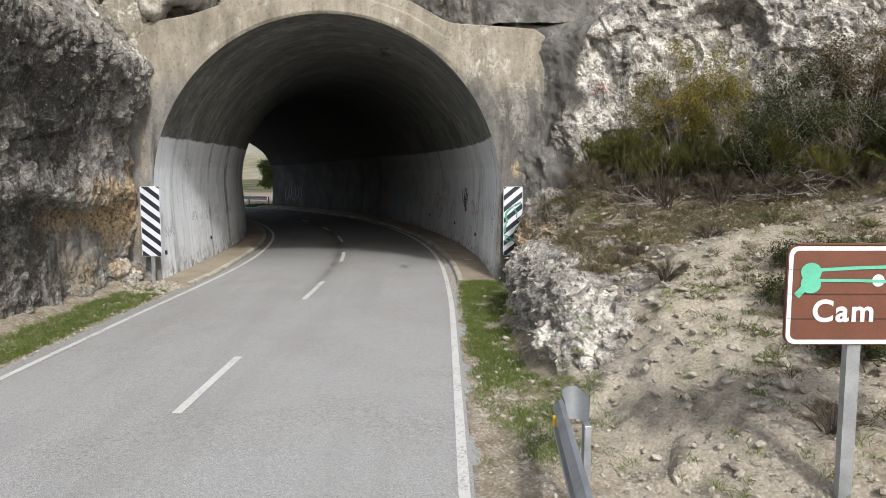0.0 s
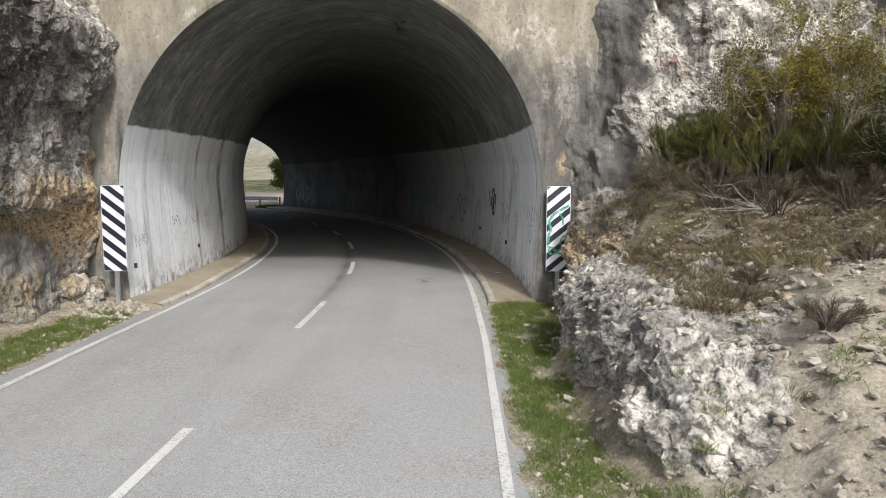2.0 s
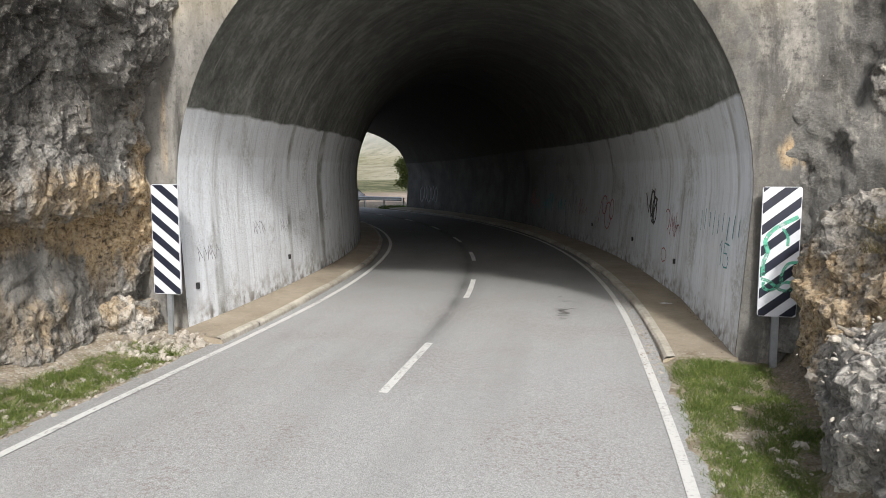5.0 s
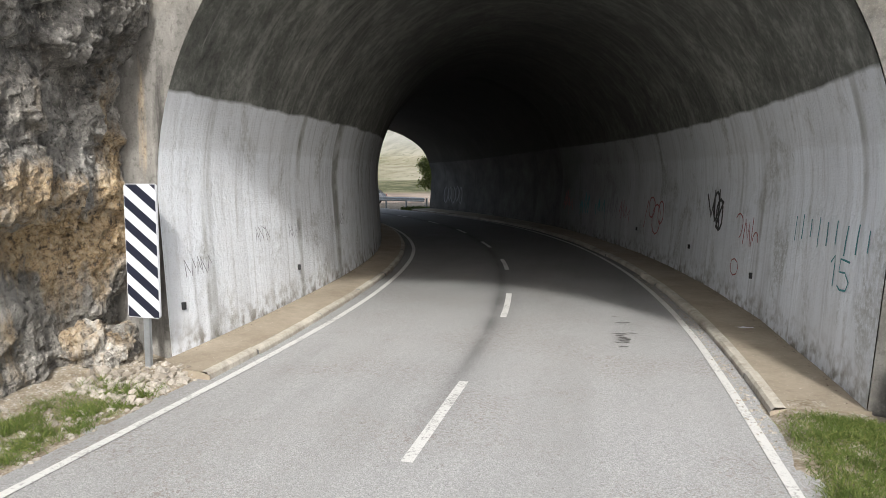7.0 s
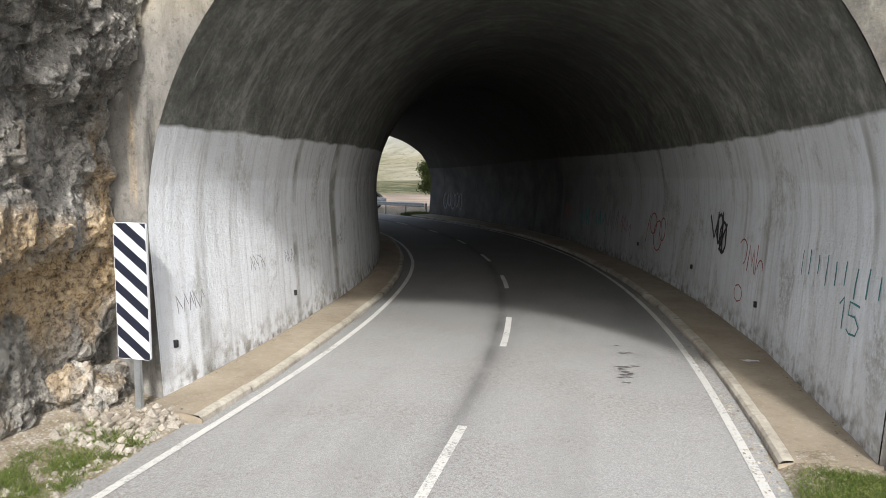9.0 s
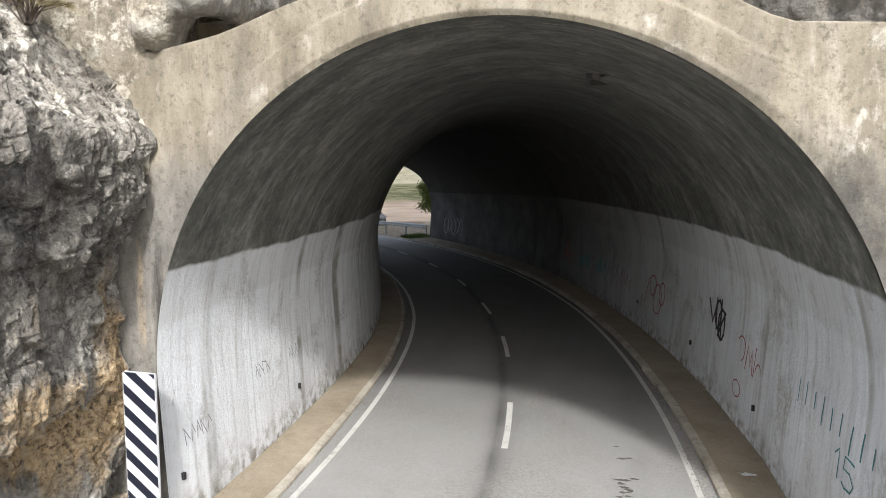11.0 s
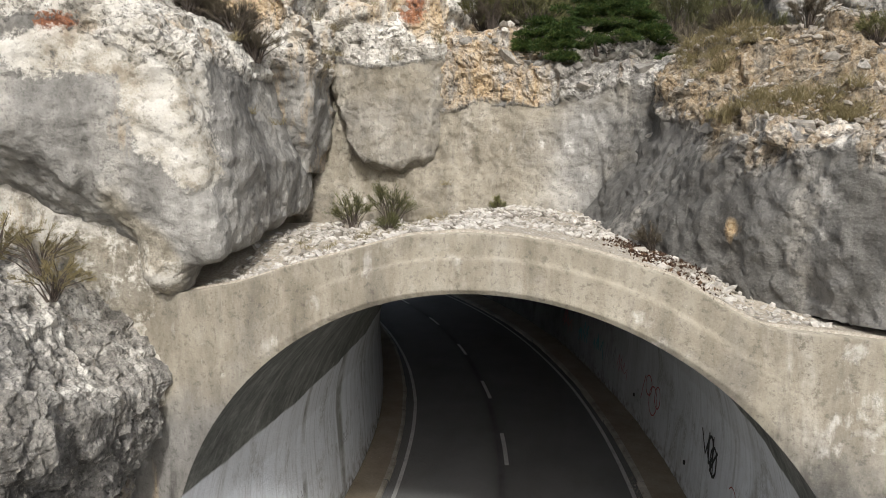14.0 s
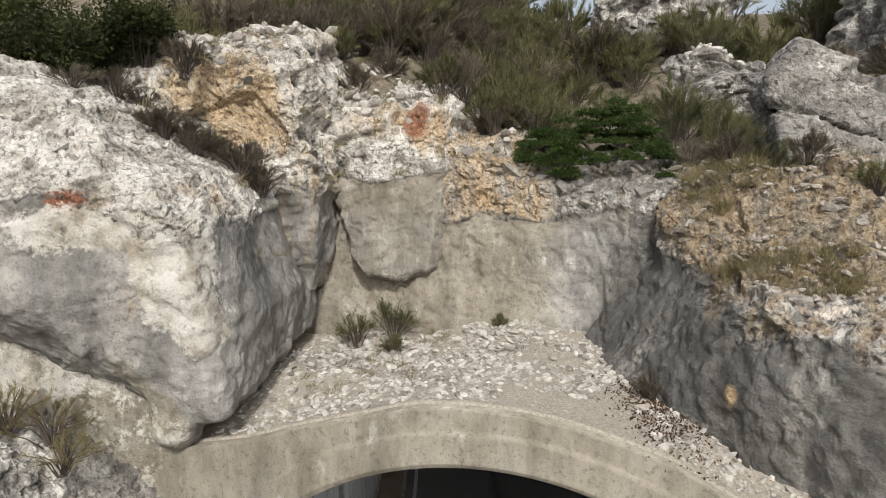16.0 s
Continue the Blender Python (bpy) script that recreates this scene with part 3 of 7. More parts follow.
def ground_material():
    """Stony verge soil near the road; beyond the tunnel bare field, scrub and pale pasture."""
    m, nt, b = begin("stony_soil")
    p = n_pos(nt)
    sep = nt.nodes.new("ShaderNodeSeparateXYZ")
    put(nt, sep.inputs[0], p)
    stones = n_vor(nt, p, 42, "F1", "Color")
    s2 = nt.nodes.new("ShaderNodeSeparateColor")
    put(nt, s2.inputs[0], stones)
    big, mid, fine = n_noise(nt, p, 0.8, 5), n_noise(nt, p, 4, 6, 0.65), n_noise(nt, p, 30, 5, 0.7)
    soil = n_ramp(nt, n_math(nt, "ADD", n_math(nt, "MULTIPLY", mid, 0.6), n_math(nt, "MULTIPLY", fine, 0.4)), [(0.35, (0.13, 0.102, 0.07)), (0.5, (0.26, 0.218, 0.16)), (0.64, (0.39, 0.345, 0.275))])
    chip = n_ramp(nt, s2.outputs[0], [(0.0, (0.222, 0.192, 0.148)), (0.6, (0.370, 0.340, 0.296)), (1.0, (0.518, 0.496, 0.451))])
    col = n_mix(nt, n_math(nt, "MULTIPLY", n_range(nt, s2.outputs[1], 0.45, 0.55), n_range(nt, mid, 0.4, 0.6, 0.2, 0.85)), soil, chip)
    col = n_mix(nt, n_attr(nt, "pale"), col, n_ramp(nt, fine, [(0.35, (0.27, 0.24, 0.195)), (0.65, (0.52, 0.475, 0.4))]))
    col = n_mix(nt, n_math(nt, "MULTIPLY", n_attr(nt, "litter"), n_range(nt, mid, 0.35, 0.6)), col, n_ramp(nt, fine, [(0.35, (0.05, 0.04, 0.03)), (0.65, (0.16, 0.13, 0.09))]))
    moss = n_math(nt, "MULTIPLY", n_range(nt, n_noise(nt, p, 1.6, 6, 0.7), 0.52, 0.64), n_attr(nt, "green"))
    col = n_mix(nt, moss, col, n_ramp(nt, fine, [(0.3, (0.05, 0.06, 0.018)), (0.7, (0.15, 0.15, 0.055))]))
    yy = n_math(nt, "ADD", sep.outputs[1], n_math(nt, "MULTIPLY", n_noise(nt, p, 0.03, 5), 40))
    clump = n_range(nt, n_noise(nt, p, 0.22, 6, 0.7), 0.44, 0.56)
    bare = n_ramp(nt, n_noise(nt, p, 0.12, 6, 0.65), [(0.35, (0.19, 0.15, 0.12)), (0.65, (0.32, 0.265, 0.22))])
    field = n_ramp(nt, n_noise(nt, n_map(nt, p, (0.07, 0.016, 0.05)), 1.0, 8, 0.7), [(0.38, (0.13, 0.125, 0.075)), (0.5, (0.22, 0.205, 0.14)), (0.62, (0.29, 0.27, 0.205))])
    scrub = n_mix(nt, clump, (0.14, 0.13, 0.075), (0.05, 0.06, 0.025))
    field = n_mix(nt, n_math(nt, "MULTIPLY", n_range(nt, n_noise(nt, n_map(nt, p, (1, 0.35, 1)), 0.16, 6, 0.75), 0.56, 0.6), 0.75), field, (0.12, 0.13, 0.07))
    col = n_mix(nt, n_range(nt, sep.outputs[1], 64, 70), col, bare)
    col = n_mix(nt, n_range(nt, yy, 142, 150), col, scrub)
    col = n_mix(nt, n_range(nt, yy, 205, 225), col, field)
    # aerial haze over the farthest hills, mixed into their colour by distance
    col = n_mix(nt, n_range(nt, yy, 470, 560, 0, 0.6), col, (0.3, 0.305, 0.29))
    put(nt, b.inputs["Base Color"], col)
    b.inputs["Roughness"].default_value = 0.95
    b.inputs["Specular IOR Level"].default_value = 0.2
    nb = n_bump(nt, n_vor(nt, p, 38), 0.35, 0.012)
    nb = n_bump(nt, mid, 0.4, 0.03, nb)
    put(nt, b.inputs["Normal"], n_bump(nt, n_noise(nt, p, 70, 5, 0.75), 0.8, 0.012, nb))
    return m


def leaf_material(name, a, c, d):
    m, nt, b = begin(name)
    r = n_island(nt)
    col = n_ramp(nt, r, [(0.0, a), (0.55, c), (1.0, d)])
    col = n_mix(nt, n_range(nt, n_noise(nt, n_pos(nt), 2.2, 3), 0.4, 0.65, 0, 0.5), col, a)
    own = nt.nodes.new("ShaderNodeObjectInfo").outputs["Random"]
    col = n_mix(nt, n_range(nt, own, 0.0, 0.6, 0.45, 0.0), col, tuple(q * 0.4 for q in a))
    col = n_mix(nt, n_range(nt, own, 0.6, 1.0, 0.0, 0.45), col, d)
    put(nt, b.inputs["Base Color"], col)
    b.inputs["Roughness"].default_value = 0.6
    b.inputs["Subsurface Weight"].default_value = 0.0
    b.inputs["Specular IOR Level"].default_value = 0.25
    tr = nt.nodes.new("ShaderNodeBsdfTranslucent")
    put(nt, tr.inputs["Color"], col)
    ms = nt.nodes.new("ShaderNodeMixShader")
    ms.inputs[0].default_value = 0.3
    nt.links.new(b.outputs[0], ms.inputs[1])
    nt.links.new(tr.outputs[0], ms.inputs[2])
    nt.links.new(ms.outputs[0], nt.nodes["Material Output"].inputs["Surface"])
    return m


ROCK = rock_material()
ASPHALT, PAINT, LINING, SOIL = asphalt_material(), line_material(), lining_material(), ground_material()
PORTAL = concrete_material("portal_concrete", (0.27, 0.235, 0.185), (0.5, 0.45, 0.365), 0.35)
WALK = concrete_material("walkway_concrete", (0.2, 0.165, 0.12), (0.36, 0.31, 0.24), 0.2)
KERB = concrete_material("kerb_concrete", (0.19, 0.16, 0.12), (0.6, 0.57, 0.5), 0.4)
GALV = simple("galvanised_steel", (0.42, 0.45, 0.48), 0.45, 0.75, 0.12, 5)
WHITE = simple("white_sheet", (0.62, 0.64, 0.68), 0.45, 0, 0.04, 4)
NAVY = simple("dark_blue_black_sheet", (0.014, 0.017, 0.032), 0.45, 0, 0.1, 6)
BROWN = simple("brown_board", (0.13, 0.045, 0.024), 0.55, 0, 0.12, 5, 0.2)
GREEN_SPRAY = simple("green_spray", (0.1, 0.43, 0.29), 0.6, 0, 0.1, 6)
BLACK_SPRAY = simple("black_spray", (0.02, 0.02, 0.022), 0.6)
RED_SPRAY = simple("dull_red_spray", (0.3, 0.07, 0.08), 0.7)
TEAL_SPRAY = simple("dark_teal_spray", (0.05, 0.23, 0.25), 0.7)
GREY_SPRAY = simple("faded_grey_spray", (0.22, 0.22, 0.25), 0.8)
RUBBER = simple("black_rubber", (0.02, 0.02, 0.02), 0.8)
YELLOW = simple("yellow_reflector", (0.7, 0.42, 0.02), 0.35)
BARK = simple("grey_bark", (0.2, 0.18, 0.155), 0.85, 0, 0.2, 20)
BARK_PALE = simple("bleached_bark", (0.27, 0.255, 0.235), 0.85, 0, 0.15, 20)
BARK_DARK = simple("dark_bark", (0.07, 0.055, 0.045), 0.85, 0, 0.2, 20)
LEAF_AUTUMN = leaf_material("autumn_leaf", (0.045, 0.046, 0.012), (0.135, 0.125, 0.026), (0.34, 0.27, 0.045))
LEAF_GREEN = leaf_material("green_leaf", (0.021, 0.032, 0.009), (0.053, 0.068, 0.018), (0.128, 0.128, 0.038))
LEAF_TREE = leaf_material("tree_leaf", (0.05, 0.075, 0.02), (0.11, 0.16, 0.04), (0.24, 0.28, 0.08))
LEAF_RUST = leaf_material("rust_leaf", (0.053, 0.045, 0.015), (0.128, 0.083, 0.022), (0.240, 0.135, 0.038))
BROOM = leaf_material("broom_twig", (0.055, 0.06, 0.024), (0.13, 0.133, 0.055), (0.25, 0.235, 0.11))
HEATH = leaf_material("heath_twig", (0.066, 0.054, 0.037), (0.135, 0.112, 0.078), (0.235, 0.2, 0.145))
BROOM_GREEN = leaf_material("fresh_broom_twig", (0.05, 0.056, 0.014), (0.13, 0.136, 0.036), (0.27, 0.25, 0.08))
JUNIPER = leaf_material("juniper_needle", (0.03, 0.062, 0.016), (0.078, 0.135, 0.03), (0.2, 0.23, 0.06))
GRASS = leaf_material("grass_blade", (0.045, 0.09, 0.015), (0.108, 0.175, 0.033), (0.27, 0.285, 0.1))
PARCHED = leaf_material("parched_grass", (0.06, 0.052, 0.028), (0.14, 0.115, 0.06), (0.27, 0.22, 0.12))
LITTER = leaf_material("fallen_leaf", (0.045, 0.025, 0.016), (0.1, 0.055, 0.032), (0.2, 0.12, 0.07))
STRAW = leaf_material("dry_grass", (0.16, 0.13, 0.06), (0.3, 0.25, 0.13), (0.42, 0.36, 0.21))


def stone_material(name, dark, light):
    m, nt, b = begin(name)
    p = n_pos(nt)
    col = n_ramp(nt, n_island(nt), [(0.0, dark), (0.35, tuple((x + 2 * y) / 3 for x, y in zip(dark, light))), (1.0, light)])
    col = n_mix(nt, n_range(nt, n_noise(nt, p, 25, 4), 0.35, 0.65, 0.4, 0.0), col, tuple(c * 0.6 for c in dark))
    put(nt, b.inputs["Base Color"], col)
    b.inputs["Roughness"].default_value = 0.92
    put(nt, b.inputs["Normal"], n_bump(nt, n_noise(nt, p, 40, 4), 0.5, 0.01))
    return m


RUBBLE = stone_material("limestone_rubble", (0.2, 0.178, 0.145), (0.62, 0.59, 0.54))
DIRT = stone_material("wall_foot_dirt", (0.07, 0.055, 0.04), (0.28, 0.23, 0.17))
SCREE = stone_material("soil_stone", (0.19, 0.16, 0.125), (0.47, 0.435, 0.38))


def block_material():
    m, nt, b = begin("broken_limestone")
    p = n_pos(nt)
    r = nt.nodes.new("ShaderNodeObjectInfo").outputs["Random"]
    n = n_noise(nt, p, 9, 8, 0.7)
    a = n_ramp(nt, r, [(0.0, (0.17, 0.162, 0.148)), (0.4, (0.3, 0.284, 0.255)), (0.7, (0.38, 0.35, 0.3)), (1.0, (0.47, 0.452, 0.415))])
    col = n_mix(nt, n_range(nt, n, 0.38, 0.58, 0.65, 0.0), a, (0.13, 0.12, 0.105))
    put(nt, b.inputs["Base Color"], col)
    b.inputs["Roughness"].default_value = 0.92
    nb = n_bump(nt, n, 0.9, 0.05)
    put(nt, b.inputs["Normal"], n_bump(nt, n_noise(nt, p, 40, 5, 0.7), 0.7, 0.015, nb))
    return m


BLOCKROCK = block_material()

# ---- the road's line: straight to the portal, then a left-hand bend ----
XC, Y0, RADIUS = -2.9, 15.2, 46.0
LENGTH = 37.0


def road_z(s):
    s = np.asarray(s, float)
    return np.where(s < 20, 0.0254 * (s - 0.4), 0.498 + 0.016 * (np.clip(s, 20, 40) - 20))


def along(s, o, up=0.0):
    """Points s metres beyond the portal, o to the right of the middle line, up over the road."""
    s, o = np.broadcast_arrays(np.asarray(s, float), np.asarray(o, float))
    a = np.clip(s, 0, None) / RADIUS
    x = XC - RADIUS + (RADIUS + o) * np.cos(a)
    y = Y0 + (RADIUS + o) * np.sin(a) + np.minimum(s, 0)
    return np.stack([x, y, road_z(s) + up], -1)


def strip(name, s, o, up, material, parent=None, values=None, shift=None):
    """A ribbon on the road line: rows s, columns o, with its height up per column."""
    S, O = np.meshgrid(np.asarray(s, float), np.asarray(o, float), indexing="ij")
    U = np.broadcast_to(np.asarray(up, float), S.shape)
    v = along(S, O + (shift(S, O) if shift else 0), U).reshape(-1, 3)
    me = np_mesh(name, v, grid_faces(len(s), len(o))[:, ::-1], material, True, values(S, O) if values else None)
    ob = new(name, me)
    ob.parent = parent
    return ob


def clear_of_road(x, y):
    """Offset from the road's middle line at plan points."""
    return np.where(y < Y0, x - XC, np.hypot(x - XC + RADIUS, y - Y0) - RADIUS)


def ground_z(x, y):
    """The lie of the land without fine relief."""
    x, y = np.broadcast_arrays(np.asarray(x, float), np.asarray(y, float))
    z = road_z(np.clip(y, -20, 200) - Y0) - 0.002
    crest = 0.4 + 0.4 * step(3, 6.5, y) + 0.45 * step(6.5, 9.2, y)
    x0 = 1.9 - 0.75 * step(4.5, 7.5, y) - 0.2 * step(8, 10, y) + 0.65 * step(11.8, 13.4, y)
    x1 = 5.0 - 1.6 * step(4, 7, y) - 1.4 * step(6.8, 9.2, y) + 0.7 * step(11.8, 13.4, y)
    bank = crest * step(x0, x1, x) + 0.24 * np.clip(x - x1, 0, 9)
    bank = bank + 1.0 * step(11.2, 13.6, y) * step(1.9, 3.2, x)
    bank = bank + 0.35 * step(12.0, 13.9, y) * step(1.7, 2.3, x) * step(3.5, 2.6, x)
    z = z + 0.1 * step(14.2, 15.1, y) * step(0.3, 0.55, x) + 0.09 * step(14.0, 15.0, y) * step(-6.05, -6.35, x) * step(-7.9, -7.2, x)
    z = z + bank * step(-4, 4, y) * step(30, 16, y)
    z = z + 0.25 * step(-6.6, -7.8, x) * step(20, 14, y)
    z = z + 3.5 * step(110, 185, y) + 13 * step(170, 420, y) + 85 * step(380, 850, y)
    return z


# ---- ground, one sheet to the horizon ----
def spaced(lo, a, b, hi, fine, n):
    left = a - np.geomspace(fine, a - lo, n)[::-1]
    right = b + np.geomspace(fine, hi - b, n)
    return np.concatenate([left, np.arange(a, b, fine), right])


gx, gy = spaced(-900, -8.2, 9.0, 900, 0.055, 46), spaced(-300, 2.4, 15.8, 900, 0.055, 60)
GX, GY = np.meshgrid(gx, gy, indexing="ij")
gp = np.stack([GX.ravel(), GY.ravel(), np.zeros(GX.size)], 1)
gz = ground_z(gp[:, 0], gp[:, 1])
go = clear_of_road(gp[:, 0], gp[:, 1])
bankness = step(0.9, 1.9, gp[:, 0]) * step(2, 4, gp[:, 1]) * step(24, 16, gp[:, 1])
gz = gz + bankness * (0.13 * fbm(gp, 1.3, 3) + (0.05 + 0.07 * blob(gp * [1, 1, 0], (2.4, 7.2, 0), (1.8, 2.4, 1))) * blocks(gp + [0, 0, 0.3], 0.5, 5) + 0.04 * blob(gp * [1, 1, 0], (2.4, 7.2, 0), (1.8, 2.4, 1)) * blocks(gp + [0, 0, 0.3], 0.2, 6) + 0.012 * fbm(gp, 0.2, 9, 2))
gz = gz - 0.4 * blob(gp * [1, 1, 0], (2.3, 10.2, 0), (1.1, 2.4, 1))
gz = gz + 0.02 * fbm(gp, 0.4, 8) + 1.6 * fbm(gp, 60, 4) * step(110, 200, gp[:, 1])
gz = np.where(np.abs(go) < 3.15, np.minimum(gz, road_z(np.clip(gp[:, 1], -20, 200) - Y0) - 0.1), gz)
gz = np.where((np.abs(go) < 12) & (gp[:, 1] > 15.95), gz - 0.1, gz)
tunnel_part = (gp[:, 1] > 15.95) & (gp[:, 1] < 60)
gz = np.where(tunnel_part & (np.abs(go) < 9), road_z(np.clip(gp[:, 1] - Y0, 0, 40)) - 0.45, gz)
verge = step(1.7, 1.1, gp[:, 0]) * step(0.3, 0.7, gp[:, 0]) * step(6, 12, gp[:, 1]) + step(-6.0, -6.15, gp[:, 0]) * step(-7.6, -6.9, gp[:, 0])
green = np.clip(verge + 0.3 * bankness + 0.5 * bankness * blob(gp * [1, 1, 0], (4.6, 7.0, 0), (1.6, 1.8, 1)) + 0.6 * step(10.5, 12.5, gp[:, 1]) * bankness, 0, 1)
gp[:, 2] = gz
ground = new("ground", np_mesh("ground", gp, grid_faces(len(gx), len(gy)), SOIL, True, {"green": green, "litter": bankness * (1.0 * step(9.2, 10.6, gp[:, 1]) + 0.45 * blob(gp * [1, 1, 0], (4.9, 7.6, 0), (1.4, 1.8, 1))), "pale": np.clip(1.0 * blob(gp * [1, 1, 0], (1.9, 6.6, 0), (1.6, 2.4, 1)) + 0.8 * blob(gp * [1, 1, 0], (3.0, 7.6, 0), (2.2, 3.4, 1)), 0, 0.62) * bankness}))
tagged(ground, "stony pale soil verge with thin grass, fields beyond", "ground", kind="structure")

# ---- road with its lines ----
rs = np.concatenate([np.arange(-45, -14, 2.0), np.arange(-14, 24, 0.25), np.arange(24, 75, 0.5)])
ro = np.array([-3.55, -3.2, -2.0, -1.0, -0.45, -0.3, -0.2, -0.12, -0.04, 0.04, 0.14, 0.4, 1.0, 2.0, 3.2, 3.3, 3.62])
ru = np.array([-0.05, -0.005, 0.012, 0.018, 0.0195, 0.02, 0.02, 0.02, 0.02, 0.02, 0.02, 0.0195, 0.018, 0.012, 0.0, -0.012, -0.05])
# the inner stretch carries painted tunnel shade, fading out towards the far mouth
road = strip("road", rs, ro, ru, ASPHALT, None, lambda S, O: {"oil": (np.exp(-((O + 0.06) / 0.3) ** 2) * (0.2 * step(-3, 0, S) + 0.3 * step(0, 6, S)) + np.exp(-((O + 0.1) / 0.09) ** 2) * 0.65 * step(-2, 3, S)).ravel(), "tunnel_shade": (step(2, 10, S) * step(41, 29, S)).ravel()})
tagged(road, "worn pale grey two-lane asphalt road bending into a tunnel", "road", kind="structure")


def bend_in(S, O):
    return np.interp(S, [-3, 0.8, 2.6, 5.6, 8.6, 11.7, 14, 17.5, 21, 30], [0, 0.06, 0.11, 0.2, 0.28, 0.36, 0.39, 0.33, 0.23, 0.1])


for o in (-2.85, 3.08):
    s = np.arange(-40, 66, 0.25)
    strip("edge_line", s, [o - 0.05, o + 0.05], 0.009, PAINT, road, None, bend_in if o < 0 else lambda S, O: -0.1 * step(-3, 2, S) - 0.08 * step(14, 20, S))
for s0 in [-38.5 + 6.05 * k for k in range(5)] + [-8.15, -1.7, 4.0, 9.4, 14.2, 19.2, 24.4, 29.6, 35.0, 41.0, 47.0]:
    strip("centre_dash", np.linspace(s0, s0 + 2.22 - 0.6 * float(step(2, 20, s0)), 9), [-0.055, 0.055], 0.026, PAINT, road, None, lambda S, O: 0.07 * step(0, 5, S) - 0.15 * step(10, 19, S) - 0.05 * step(-3, -6, S))

# ---- tunnel: lining, walkways ----
OC, SPRING, ARCH = 0.17, 2.2, 4.07


def arch_profile(grow=0.0, n_wall=10, n_arc=48):
    """Offsets and heights of the tunnel's inside, from the left foot over the crown to the right foot."""
    pts = [(-3.93 - 0.14 * k / n_wall - grow, -0.1 + (SPRING + 0.1) * k / n_wall) for k in range(n_wall)]
    pts += [(-(ARCH + grow) * math.cos(math.pi * k / n_arc), SPRING + (ARCH + grow) * math.sin(math.pi * k / n_arc)) for k in range(n_arc + 1)]
    pts += [(-x, z) for x, z in pts[:n_wall][::-1]]
    return np.array([(x + OC, z) for x, z in pts])


prof, shell = arch_profile(), arch_profile(0.45)
girth = np.concatenate([[0], np.cumsum(np.hypot(*np.diff(prof, axis=0).T))])
ls = np.concatenate([np.arange(0.3, 12, 0.1), np.arange(12, LENGTH + 0.1, 0.25)])
LS, LK = np.meshgrid(ls, np.arange(len(prof)), indexing="ij")
q2 = np.stack([LS.ravel(), girth[LK.ravel()], np.zeros(LS.size)], 1)


def rib(q):
    """Unevenness of the lining at (along, girth, 0)."""
    r = 0.012 * fbm(q * [1, 0.06, 1], 0.6, 11) + 0.03 * fbm(q * [1, 0.3, 1], 2.2, 12) + 0.008 * fbm(q, 0.22, 15, 3)
    return r * step(0.3, 0.9, q[:, 0])


ribs = rib(q2)
nrm = np.stack([prof[:, 0] - OC, np.maximum(prof[:, 1] - SPRING, 0)], 1)
nrm /= np.linalg.norm(nrm, axis=1)[:, None]
side = prof[LK.ravel(), 0] - OC
wide = np.where(side < 0, 0.24 * step(3, 13, LS.ravel()), 0.95 * np.clip((LS.ravel() - 13) / 24, 0, 1) ** 2) * np.clip(np.abs(side) / 3.2, 0, 1)
ribs = ribs - np.where(side > 0, -0.1 * np.exp(-((LS.ravel() - 20.5) / 0.22) ** 2), 0)


def sunk(h, s):
    """Heights over the spring line, lowered towards the far end."""
    return np.where(h > SPRING, SPRING + (h - SPRING) * (1 - 0.2 * step(20, LENGTH, s)), h)


inner = along(LS.ravel(), prof[LK.ravel(), 0] + wide + ribs * nrm[LK.ravel(), 0], sunk(prof[LK.ravel(), 1], LS.ravel()) + ribs * nrm[LK.ravel(), 1])
outer = along(LS.ravel() + 0.35, shell[LK.ravel(), 0] + wide, sunk(shell[LK.ravel(), 1], LS.ravel()) + 0.05)
gf = grid_faces(len(ls), len(prof))
both = np.concatenate([gf[:, ::-1], gf + len(inner)])
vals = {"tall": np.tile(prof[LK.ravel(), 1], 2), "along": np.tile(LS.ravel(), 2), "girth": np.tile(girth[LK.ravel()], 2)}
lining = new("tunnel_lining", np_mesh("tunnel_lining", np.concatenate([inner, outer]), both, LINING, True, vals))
tagged(lining, "curved concrete tunnel lining, whitewashed below, sooty bare vault", "tunnel", kind="structure")



def spread(S, O):
    """The walkways follow the lining: both sides wander outwards through the bend."""
    kerb_left = 0.19 + 0.22 * step(3, 12, S)
    wl = np.clip((O + 3.75) / 0.6, 0, 1)
    wr = np.clip((4.13 - O) / 0.7, 0, 1)
    return np.where(O < 0, kerb_left * wl + 0.24 * step(3, 13, S) * (1 - wl), 0.95 * np.clip((S - 13) / 24, 0, 1) ** 2 * (1 - wr) - (0.2 + 0.06 * step(3, 12, S)) * wr)



